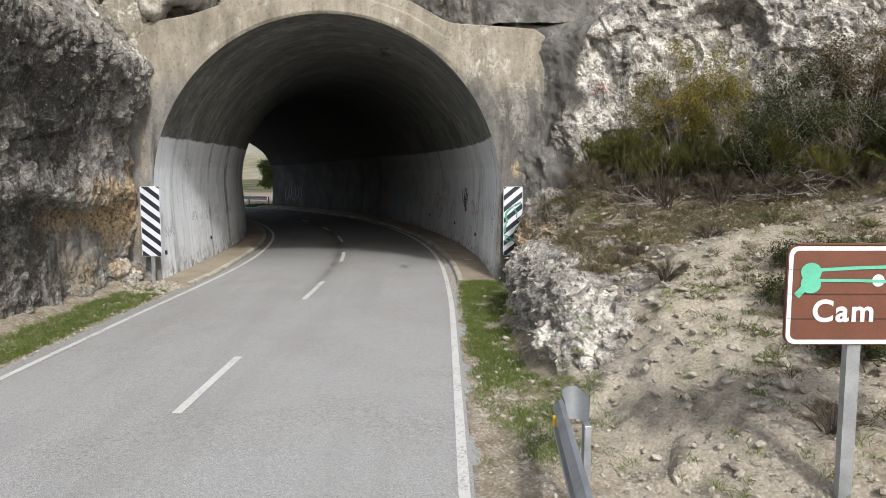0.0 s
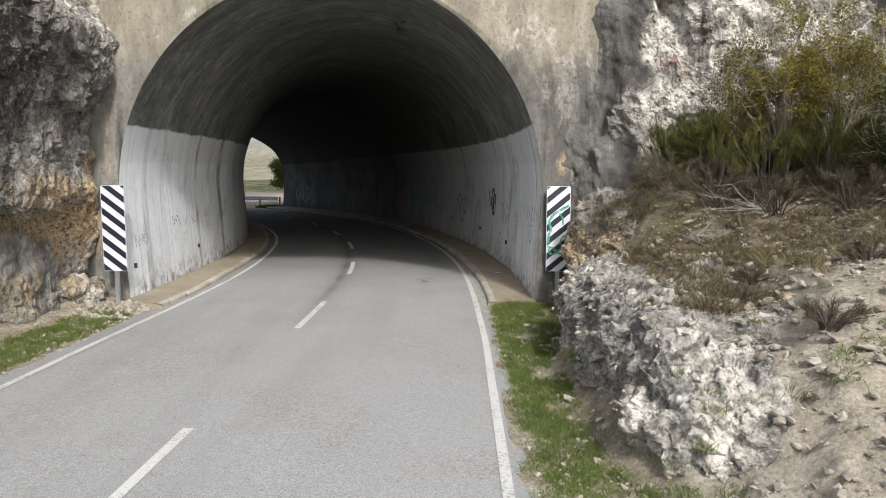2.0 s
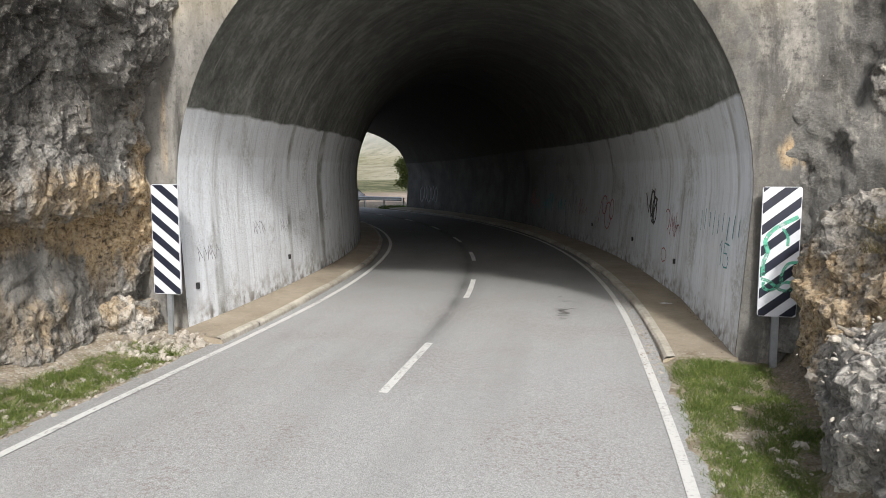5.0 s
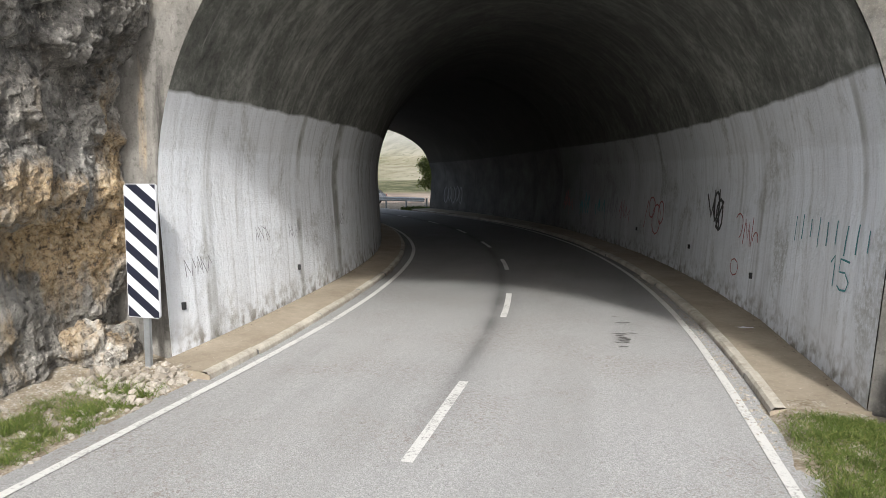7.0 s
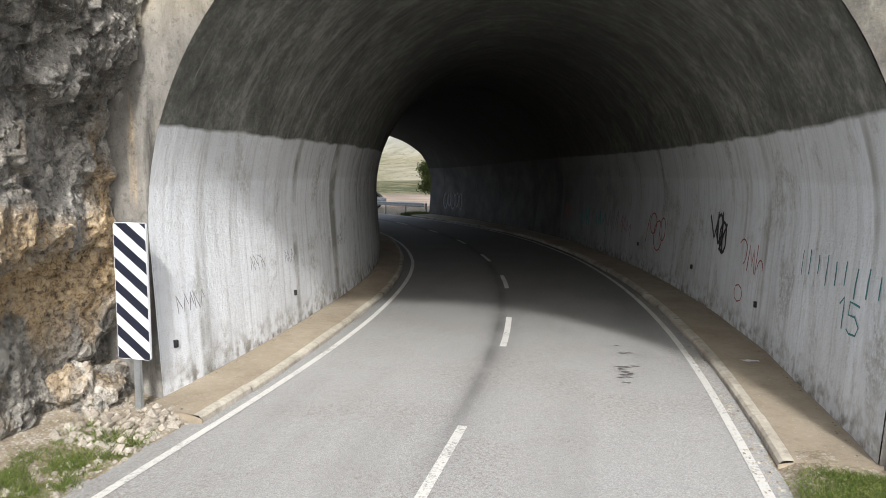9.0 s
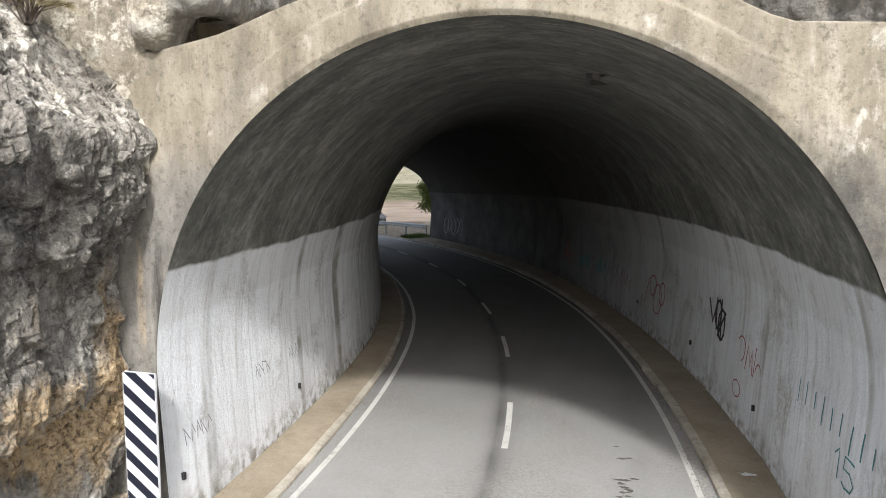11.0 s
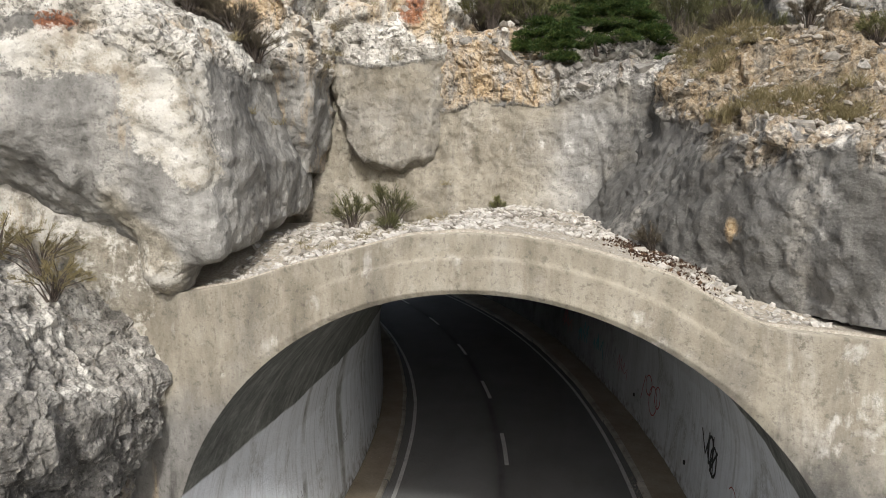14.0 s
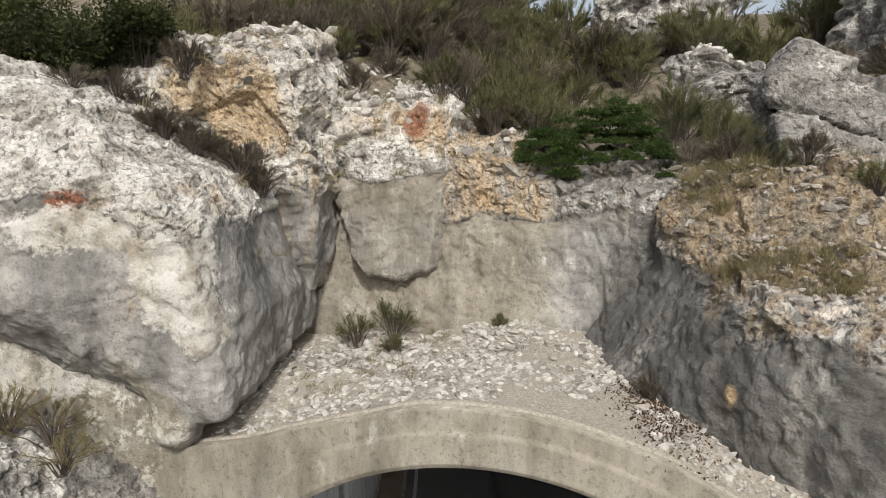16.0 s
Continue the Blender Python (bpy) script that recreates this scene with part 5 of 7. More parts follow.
rock("lichened_boulder", "big wedge of grey lichened limestone split by a crack", wedge, (0.5, 19.9, 9.0), (4.2, 23.0, 12.5), 0.06,
     lambda p: {"white": 0.3 + 0.2 * vnoise(p, 0.5, 18), "dark": 0.22 + 0.3 * vnoise(p, 0.3, 19), "smooth": np.full(len(p), 0.4)}, ((0.06, 1.2), (0.05, 0.5), (0.03, 0.22), (0.015, 0.1)), (0.8, 1, 1.2), seed=28)

for name, label, c, r, spin in (
        ("low_boulder", "low grey boulder half hidden by scrub", (0.6, 24.3, 11.4), (1.0, 0.8, 0.7), 10),
        ("skyline_crag", "grey limestone crag on the skyline", (0.0, 33.0, 15.3), (1.7, 1.8, 2.0), 35),
        ("skyline_crag", "dark limestone crag on the skyline", (6.4, 27.0, 14.3), (1.6, 2.0, 2.6), 15)):
    rock(name, label, block_sdf(c, r, spin), [a - b * 1.5 for a, b in zip(c, r)], [a + b * 1.5 for a, b in zip(c, r)], 0.13 if "skyline" in name else 0.085,
         lambda p: {"white": 0.44 + 0.2 * vnoise(p, 0.5, 18), "dark": 0.27 + 0.3 * vnoise(p, 0.35, 19)}, ((0.34, 1.3), (0.2, 0.6), (0.06, 0.26), (0.025, 0.12)), (0.8, 1, 1.2), seed=int(10 + spin))

rock("rock_foot", "ochre crumbling rock foot beside the marker board", block_sdf((-7.66, 15.0, 0.0), (0.5, 0.5, 0.6), 20), (-8.5, 14.0, -0.8), (-6.7, 15.9, 1.0), 0.05,
     lambda p: {"ochre": 0.32 + 0.3 * step(0.2, 0.8, p[:, 2]), "white": np.full(len(p), 0.4), "dark": np.full(len(p), 0.12)}, ((0.14, 0.7), (0.09, 0.32), (0.045, 0.16), (0.02, 0.08)), (1, 1, 1), 14)

# ---- portal wall ----
cx, cz = XC + OC, SPRING
rim = arch_profile(0.0, 14, 72)
rim = rim[(rim[:, 1] > -0.09)]
rim_xy = np.stack([rim[:, 0] + XC, rim[:, 1]], 1)
outer_pts = []
for x, z in rim_xy:
    if z <= SPRING:
        outer_pts.append((-7.55 if x < cx else 2.35, z))
        continue
    dx, dz = x - cx, z - cz
    lo_k, hi_k = 1.0, 3.0
    for _ in range(30):
        k = (lo_k + hi_k) / 2
        px, pz = cx + dx * k, cz + dz * k
        ok = -7.55 < px < 2.35 and pz < np.interp(px, TOPX, TOPZ)
        lo_k, hi_k = (k, hi_k) if ok else (lo_k, k)
    outer_pts.append((cx + dx * lo_k, cz + dz * lo_k))
outer_pts = np.array(outer_pts)
NB = 44
tt = np.linspace(0, 1, NB) ** 1.2
w3 = rim_xy[:, None, :] * (1 - tt)[None, :, None] + outer_pts[:, None, :] * tt[None, :, None]
pv = np.stack([w3[..., 0], np.full(w3.shape[:2], 15.5), w3[..., 1]], -1)
flat = pv.reshape(-1, 3)
bulge = (0.03 * fbm(flat, 1.4, 131, 4) + 0.008 * fbm(flat, 0.2, 132, 3)).reshape(w3.shape[:2]) * np.clip(tt * 6, 0, 1)
ring_r = np.hypot(w3[..., 0] - cx, np.maximum(w3[..., 1] - cz, 0)) - ARCH
pv[..., 1] += bulge - 0.045 * step(0.43, 0.39, ring_r) * np.clip(tt * 12, 0, 1) * step(3.6, 4.6, w3[..., 1])
back = pv[:, -1:, :].copy()
back[..., 1] += 0.75
drop = back.copy()
drop[..., 2] -= 0.4
pv = np.concatenate([pv, back, drop], 1)
ringness = np.clip(step(4.0, 5.2, pv[..., 2]), 0, 1).ravel()
flatp = pv.reshape(-1, 3)
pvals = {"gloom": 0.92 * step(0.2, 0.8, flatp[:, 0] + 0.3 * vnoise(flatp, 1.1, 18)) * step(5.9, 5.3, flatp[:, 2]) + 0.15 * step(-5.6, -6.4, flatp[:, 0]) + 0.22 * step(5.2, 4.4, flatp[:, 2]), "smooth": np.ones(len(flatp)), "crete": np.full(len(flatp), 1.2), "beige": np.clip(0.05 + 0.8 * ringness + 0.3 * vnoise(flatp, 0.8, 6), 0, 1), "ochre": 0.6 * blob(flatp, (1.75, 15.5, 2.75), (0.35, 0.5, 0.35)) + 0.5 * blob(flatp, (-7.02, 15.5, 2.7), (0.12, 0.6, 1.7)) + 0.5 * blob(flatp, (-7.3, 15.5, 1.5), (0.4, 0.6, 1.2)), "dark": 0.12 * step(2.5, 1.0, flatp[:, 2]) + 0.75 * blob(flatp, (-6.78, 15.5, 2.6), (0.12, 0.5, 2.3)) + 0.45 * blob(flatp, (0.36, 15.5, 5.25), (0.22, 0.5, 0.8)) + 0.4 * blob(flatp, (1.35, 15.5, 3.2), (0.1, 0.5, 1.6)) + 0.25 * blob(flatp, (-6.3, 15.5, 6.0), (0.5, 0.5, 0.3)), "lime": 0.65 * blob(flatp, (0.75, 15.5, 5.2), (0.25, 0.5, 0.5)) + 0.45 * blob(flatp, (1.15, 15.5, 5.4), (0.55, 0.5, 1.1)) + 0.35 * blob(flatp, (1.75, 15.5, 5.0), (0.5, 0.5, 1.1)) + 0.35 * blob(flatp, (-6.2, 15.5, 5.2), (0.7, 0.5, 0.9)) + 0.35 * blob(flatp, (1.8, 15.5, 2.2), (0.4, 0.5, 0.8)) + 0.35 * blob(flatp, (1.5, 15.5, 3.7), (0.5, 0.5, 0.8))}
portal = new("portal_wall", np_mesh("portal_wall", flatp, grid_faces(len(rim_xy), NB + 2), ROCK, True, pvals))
tagged(portal, "weathered beige concrete arch wall framing the tunnel mouth", "portal", kind="structure")

# ---- gravel ledge over the arch ----
lx, ly = np.arange(-7.0, 1.6, 0.07), np.arange(15.62, 20.6, 0.07)


def ledge_z(x, y):
    t = np.interp(x, TOPX, TOPZ)
    w = step(16.0, 17.6, y)
    return (t + 0.012) * (1 - w) + np.maximum(t, 6.45 + 0.2 * step(0.2, -1.6, x)) * w + 0.12 * step(17.5, 19.5, y)


LX, LY = np.meshgrid(lx, ly, indexing="ij")
lp = np.stack([LX.ravel(), LY.ravel(), ledge_z(LX.ravel(), LY.ravel())], 1)
lp[:, 2] += 0.012 + (0.04 * fbm(lp, 0.8, 141) + 0.01 * fbm(lp, 0.12, 142, 2)) * step(16.1, 17.0, lp[:, 1])
lp[:, 2] = np.where(lp[:, 1] < 15.65, lp[:, 2] - 0.15, lp[:, 2])
SURF.append(lp)
ledge = new("ledge", np_mesh("ledge", lp, grid_faces(len(lx), len(ly)), SOIL, True, {"green": np.zeros(len(lp)), "pale": np.full(len(lp), 0.75)}))
tagged(ledge, "gravelly ledge behind the top of the portal", "ledge", kind="structure")

# ---- hill over the tunnel, and the far portal ----
END = LENGTH / RADIUS


def hill_z(x, y):
    z = 9.3 + 0.36 * (np.minimum(y, 38) - 19.5) + 0.05 * np.clip(np.abs(x + 3) - 3, 0, 12) * step(20, 26, y)
    z = z + 1.75 * step(-4.4, -6.0, x) * step(18.0, 21.0, y) + 1.3 * step(-5.8, -8.4, x) * step(21.0, 18.0, y) + 0.9 * step(-9, -16, x) + 0.9 * step(-4.5, -7, x) * step(24, 34, y)
    return z - 0.25 * np.clip(y - 44, 0, 60)


hx = np.concatenate([np.arange(-46, -14, 1.0), np.arange(-14, 12, 0.16), np.arange(12, 60, 1.0)])
hv = np.concatenate([np.arange(0, 18, 0.2), np.arange(18, 60, 1.0)])
HX, HV = np.meshgrid(hx, hv, indexing="ij")
front = np.where(HX < -6.6, 17.4, np.where(HX < 0.5, 20.1, 18.0))
HY = front + HV
hp = np.stack([HX.ravel(), HY.ravel(), hill_z(HX.ravel(), HY.ravel())], 1)
hp[:, 2] += 0.18 * fbm(hp, 2.2, 151) + 0.06 * blocks(hp, 0.6, 152) - 0.15
hp[:, 2] = np.where(HV.ravel() < 0.01, 6.9, hp[:, 2])
hf = grid_faces(len(hx), len(hv))
ang = np.arctan2(hp[:, 1] - Y0, hp[:, 0] - XC + RADIUS)
hf = hf[(ang[hf] < END).all(1)]
SURF.append(hp[(hp[:, 2] > 7) & (np.abs(hp[:, 0]) < 14)])
hill = new("hill", np_mesh("hill", hp, hf, SOIL, True, {"litter": step(19.4, 20.6, hp[:, 1]), "green": np.clip(0.75 - 0.5 * step(20.5, 18.5, hp[:, 1]) * step(-1, 0, hp[:, 0]), 0, 1)}))
tagged(hill, "scrubby stony hillside over the tunnel", "hill", kind="structure")

arc = -ARCH * np.cos(np.linspace(0, math.pi, 49))
fo = np.concatenate([np.arange(-34, -4.6, 0.6), arc, np.arange(4.6, 50, 0.6)])
fv, ff = [], []
for o in fo:
    d = o
    g = along(LENGTH, OC + d + (0.24 if d < 0 else 0.95) * min(1, abs(d) / 3.2))
    low = SPRING + 0.8 * math.sqrt(max(0, ARCH ** 2 - d * d)) if abs(d) < ARCH - 1e-6 else -1.5
    fv.append((g[0], g[1], g[2] + low))
    fv.append((g[0], g[1], max(float(hill_z(g[0], g[1])), g[2] + 7.6)))
ff = [(2 * i, 2 * i + 1, 2 * i + 3, 2 * i + 2) for i in range(len(fo) - 1)]
far_portal = new("portal_wall", np_mesh("portal_wall", fv, ff, PORTAL, False))
tagged(far_portal, "plain concrete wall round the far tunnel mouth", "portal", kind="structure")

# ---- height of the finished surfaces, for setting things on them ----
CELL = 0.12
HM = np.full((240, 340), -9.0)
for pts in SURF:
    ii, jj = ((pts[:, 0] + 14) / CELL).astype(int), (pts[:, 1] / CELL).astype(int)
    ok = (ii >= 0) & (ii < 240) & (jj >= 0) & (jj < 340)
    np.maximum.at(HM, (ii[ok], jj[ok]), pts[ok, 2])


def top(x, y):
    """Height of the highest surface near plan points."""
    i = np.clip(((np.asarray(x, float) + 14) / CELL).astype(int), 1, 238)
    j = np.clip((np.asarray(y, float) / CELL).astype(int), 1, 338)
    h = HM[i, j]
    near = np.max([HM[i + a, j + b] for a in (-1, 0, 1) for b in (-1, 0, 1)], 0)
    return np.where(near - h > 1.2, near, h)


def gentle(x, y, most=0.6):
    """True where the surface does not fall away steeply."""
    i, j = np.clip(((np.asarray(x, float) + 14) / CELL).astype(int), 2, 237), np.clip((np.asarray(y, float) / CELL).astype(int), 2, 337)
    near = np.array([HM[i + a, j + b] for a in (-2, 0, 2) for b in (-2, 0, 2)])
    return near.max(0) - near.min(0) < most


rng = np.random.default_rng(7)


# ---- plants ----
def blades(base, way, length, width, bend=0.3):
    """Narrow two-segment blades from base along way, drooping by bend."""
    n = len(base)
    side = np.cross(way, rng.normal(size=(n, 3)))
    side /= np.linalg.norm(side, axis=1)[:, None] + 1e-9
    droop = rng.normal(size=(n, 3)) * bend * length[:, None]
    droop[:, 2] = -np.abs(droop[:, 2]) * 0.6
    mid = base + way * (length * 0.55)[:, None] + droop * 0.25
    tip = base + way * length[:, None] + droop
    s = side * (width / 2)[:, None]
    v = np.stack([base - s, base + s, mid + s * 0.8, mid - s * 0.8, tip + s * 0.15, tip - s * 0.15], 1).reshape(-1, 3)
    k = np.arange(n)[:, None] * 6
    f = np.concatenate([k + [[0, 1, 2, 3]], k + [[3, 2, 4, 5]]])
    return v, f


def leaves(at, size):
    """Small pointed leaves at points, turned any way."""
    n = len(at)
    a = rng.normal(size=(n, 3))
    a /= np.linalg.norm(a, axis=1)[:, None]
    b = np.cross(a, rng.normal(size=(n, 3)))
    b /= np.linalg.norm(b, axis=1)[:, None]
    a, b = a * size[:, None], b * (size * 0.5)[:, None]
    v = np.stack([at - a, at + b, at + a, at - b], 1).reshape(-1, 3)
    return v, np.arange(4 * n).reshape(-1, 4)


def unit(v):
    return v / (np.linalg.norm(v, axis=1)[:, None] + 1e-9)


def stems_mesh(name, material, paths, r):
    bm = bmesh.new()
    for path, rad in zip(paths, r):
        tube(bm, path, rad, 5, False, rad * 0.25)
    me = bpy.data.meshes.new(name)
    bm.to_mesh(me)
    bm.free()
    me.materials.append(material)
    return me


def leafy_bush(label, at, size, n_leaf, material, bark, leaf=0.028, stems=26, gaps=0.1, name="bush", group=""):
    """A loose bush: forking stems from one foot, leaves in clumps along them with gaps between."""
    root = thing(name, label, "bush", at, 0, group)
    sx, sy, sz = size
    n = int(n_leaf * 1.5)
    paths, ends = [], []
    for _ in range(stems):
        u = rng.normal(size=3) * [1, 1, 0.5]
        u = u / np.linalg.norm(u) * rng.uniform(0.55, 1.0)
        end = np.array([u[0] * sx, u[1] * sy, sz * (0.55 + 0.5 * u[2])])
        mid = end * [0.35, 0.35, 0.5] + rng.normal(size=3) * 0.06
        p = [(0.06 * rng.normal(), 0.06 * rng.normal(), -0.1), mid * 0.5, mid, (mid + end) / 2 + rng.normal(size=3) * 0.07, end]
        paths.append([Vector(q) for q in p])
        ends.append((mid, end))
        for _ in range(4):
            t = rng.uniform(0.2, 0.9)
            q0 = mid + (end - mid) * t
            q2 = q0 + rng.normal(size=3) * [0.25, 0.25, 0.18] * min(size) + [0, 0, 0.12]
            paths.append([Vector(q0), Vector((q0 + q2) / 2 + rng.normal(size=3) * 0.03), Vector(q2)])
            ends.append((q0, q2))
    child("branchwork", stems_mesh("branchwork", bark, paths, [0.014 if len(p) > 3 else 0.006 for p in paths]), root)
    e = np.array(ends)
    pick = rng.integers(0, len(e), n)
    t = rng.uniform(0.25, 1.08, n)[:, None]
    p = e[pick, 0] * (1 - t) + e[pick, 1] * t + rng.normal(size=(n, 3)) * 0.065
    keep = vnoise(p + np.array(at), 0.35, 61) > -0.55 + gaps
    p = p[keep & (p[:, 2] > 0.05)]
    v, f = leaves(p, rng.uniform(0.6, 1.3, len(p)) * leaf)
    child("foliage", np_mesh("foliage", v, f, material, False), root)
    return root


def twig_bush(label, at, r, h, n, material, bark=None, width=0.006, name="shrub", group="", spread=0.42, category="shrub"):
    """A feathery shrub: forking sprays that fan from one foot, each set with fine twigs, with gaps between the sprays."""
    root = thing(name, label, category, at, 0, group)
    k, seg = 26, 4
    a, out = rng.uniform(0, 6.28, k), np.sqrt(rng.uniform(0.02, 1, k))
    tip = np.stack([np.cos(a) * out * r * (0.6 + spread), np.sin(a) * out * r * (0.6 + spread), h * (1.02 - 0.5 * out ** 2) * rng.uniform(0.7, 1.05, k)], 1)
    mid = tip * [0.4, 0.4, 0.55] + rng.normal(size=(k, 3)) * 0.06 * h
    foot = rng.normal(size=(k, 3)) * [r * 0.08, r * 0.08, 0] - [0, 0, 0.08]
    child("branchwork", stems_mesh("branchwork", bark or BARK_DARK, [[Vector(foot[i]), Vector(mid[i]), Vector(tip[i])] for i in range(k)], [0.011] * k), root)
    side = rng.integers(0, k, 3 * k)
    t0 = rng.uniform(0.25, 0.8, 3 * k)[:, None]
    s0 = mid[side] * (1 - t0) + tip[side] * t0
    s1 = s0 + unit(tip[side] - mid[side] + rng.normal(size=(3 * k, 3)) * 0.25 * h + [0, 0, 0.1 * h]) * (h * rng.uniform(0.14, 0.34, 3 * k))[:, None]
    A, B = np.concatenate([mid, s0]), np.concatenate([tip, s1])
    pick, t = rng.integers(0, 4 * k, n), rng.uniform(0.0, 1.0, n)[:, None]
    base = A[pick] * (1 - t) + B[pick] * t + rng.normal(size=(n, 3)) * 0.012
    way = unit(unit(B[pick] - A[pick]) + rng.normal(size=(n, 3)) * 0.36 + [0, 0, 0.25])
    end = base + way * (h * rng.uniform(0.07, 0.17, n))[:, None]
    s = unit(np.cross(way, rng.normal(size=(n, 3)))) * (width * rng.uniform(0.3, 0.7, n))[:, None]
    v, f = np.stack([base - s, base + s, end], 1).reshape(-1, 3), np.arange(3 * n).reshape(-1, 3)
    child("foliage", np_mesh("foliage", v, f, material, False), root)
    return root


def tuft(v_list, f_list, at, r, h, n, width=0.006, spread=0.6):
    base = np.array(at) + rng.normal(size=(n, 3)) * [r * 0.4, r * 0.4, 0]
    way = unit(rng.normal(size=(n, 3)) * [spread, spread, 0.1] + [0, 0, 1])
    v, f = blades(base, way, h * rng.uniform(0.5, 1.1, n), np.full(n, width), 0.35)
    f_list.append(f + sum(len(q) for q in v_list))
    v_list.append(v)


def stuff(name, label, category, v_list, f_list, material, smooth=False):
    ob = new(name, np_mesh(name, np.concatenate(v_list), np.concatenate(f_list), material, smooth))
    return tagged(ob, label, category, kind="stuff")


# broom, autumn and green bushes on the bank under the right-hand cliff
BUSH = "bushes under the cliff"
for x, y, r, h, n in ((3.3, 14.0, 0.5, 1.1, 6000), (3.7, 13.3, 0.6, 1.2, 8000), (4.2, 12.6, 0.6, 1.0, 8000), (4.9, 12.3, 0.6, 1.1, 8000), (5.6, 11.7, 0.7, 1.2, 9000), (6.4, 11.2, 0.6, 0.9, 6000), (7.3, 10.7, 0.6, 0.9, 6000)):
    twig_bush("green broom bush with fine upright twigs on the bank", (x, y, min(float(top(x, y)), float(ground_z(x, y)) + 0.3) - 0.05), r, h, n, BROOM_GREEN, None, 0.006, "broom_bush", BUSH)
for x, y, r, h, n in ((3.0, 13.3, 0.5, 0.6, 5000), (3.5, 12.6, 0.6, 0.6, 6000), (4.1, 12.0, 0.6, 0.55, 6000), (4.9, 11.6, 0.6, 0.6, 6000), (5.8, 11.1, 0.6, 0.55, 6000), (6.8, 10.6, 0.6, 0.5, 5000)):
    twig_bush("dry brown twiggy bush at the foot of the green broom", (x, y, min(float(top(x, y)), float(ground_z(x, y)) + 0.3) - 0.05), r, h, n, HEATH, None, 0.006, "dry_bush", BUSH, 0.7)
for x, y, s, n, m, lab in ((4.1, 13.5, (0.8, 0.6, 2.6), 7000, LEAF_AUTUMN, "yellowing thorny bush with sparse autumn leaves"), (4.6, 12.9, (0.95, 0.7, 2.9), 9500, LEAF_AUTUMN, "yellowing thorny bush with sparse autumn leaves"), (5.2, 12.6, (1.0, 0.7, 2.9), 10500, LEAF_AUTUMN, "yellow-green thorny bush with bare twigs showing"),
                           (5.7, 11.7, (1.0, 0.7, 1.8), 10500, LEAF_GREEN, "dark green leafy bush on the bank"), (6.5, 12.3, (1.1, 0.8, 2.7), 11500, LEAF_GREEN, "dense green bush beneath the cliff"),
                           (6.8, 11.3, (1.0, 0.8, 1.7), 10500, LEAF_GREEN, "dark green leafy bush on the bank"), (7.6, 12.0, (1.1, 0.8, 3.0), 11500, LEAF_RUST, "bush turning orange and rust in autumn"),
                           (8.5, 11.2, (1.1, 0.8, 2.9), 11000, LEAF_RUST, "bush turning orange and rust in autumn"), (7.5, 10.4, (1.0, 0.7, 1.7), 9500, LEAF_GREEN, "dark green leafy bush on the bank")):
    leafy_bush(lab, (x, y, float(top(x, y)) - 0.05), s, int(n * 1.3), m, BARK, 0.019, 38, 0.34, "bush", BUSH)
# dead grey branches lying before them
for x, y, turn in ((3.0, 11.9, 20), (3.9, 12.0, 160), (4.4, 11.4, 30), (5.6, 11.0, 60), (6.2, 10.7, 200)):
    dead = thing("dead_branch", "bare grey dead branches lying on the bank", "branch", (x, y, min(float(top(x, y)), float(ground_z(x, y)) + 0.25) + 0.02))
    for _ in range(7):
        bm = bmesh.new()
        a, el = radians(turn + rng.uniform(-60, 60)), rng.uniform(0.0, 0.35)
        p = [Vector((0, 0, 0.02))]
        for _ in range(5):
            a, el = a + rng.normal() * 0.7, 0.7 * el + rng.normal() * 0.3
            p.append(p[-1] + 0.17 * Vector((math.cos(a), math.sin(a), max(-0.1, el))))
        tube(bm, p, 0.008, 5, True, 0.0025)
        for q in p[2:5]:
            d = Vector((rng.normal(), rng.normal(), abs(rng.normal()) * 0.5)).normalized()
            tube(bm, [q, q + 0.15 * d + Vector((0, 0, 0.02)), q + 0.3 * d + 0.05 * Vector(rng.normal(size=3))], 0.004, 4, True, 0.0015)
        part("limb", bm, BARK_PALE, dead)

# scrub on the hill
SCRUB = "hillside scrub"
PROTO = []
for k in range(10):
    green = k < 6
    h = 0.75 + 0.06 * k % 0.3
    PROTO.append(twig_bush("grey-green broom shrub on the hillside" if green else "dry brown heath shrub on the hillside", (-8 + k, 36.5, 0), h * 0.7, h, 3200, BROOM if green else HEATH, None, 0.009,
                           "broom_shrub" if green else "heath_shrub", SCRUB))
for k in range(330):
    x, y = rng.uniform(-12.5, 9), 20.6 + 15 * rng.uniform() ** 1.2
    if fbm(np.array([[x + 0.3 * y, y, 0.0]]), 2.0, 88)[0] < (-0.35 if x < -4 else -0.2):
        continue
    if (0.8 < x < 3.4 and 18.8 < y < 22.8) or (x < -5.5 and y < 21.0) or (-0.6 < x < 1.6 and 23.2 < y < 25.2) or (-2.6 < x < -0.2 and y < 21.4) or (-3.4 < x < -1.4 and y > 29):
        continue
    pick = rng.integers(0, 10) if vnoise(np.array([[x, y, 0.0]]), 2.5, 77)[0] > 0 else rng.integers(0, 6)
    size = (0.7 + 1.1 * rng.uniform() ** 1.5) * (1 + 0.02 * (y - 20))
    copy_thing(PROTO[pick], pose(x, y, float(top(x, y)) - 0.06, 0, 0, rng.uniform(0, 360)) @ Matrix.Scale(size, 4))
for k in range(60):
    x, y = rng.uniform(-12, -4.6), rng.uniform(21.2, 33)
    copy_thing(PROTO[rng.integers(0, 10)], pose(x, y, float(top(x, y)) - 0.06, 0, 0, rng.uniform(0, 360)) @ Matrix.Scale(0.9 + 0.8 * rng.uniform(), 4))
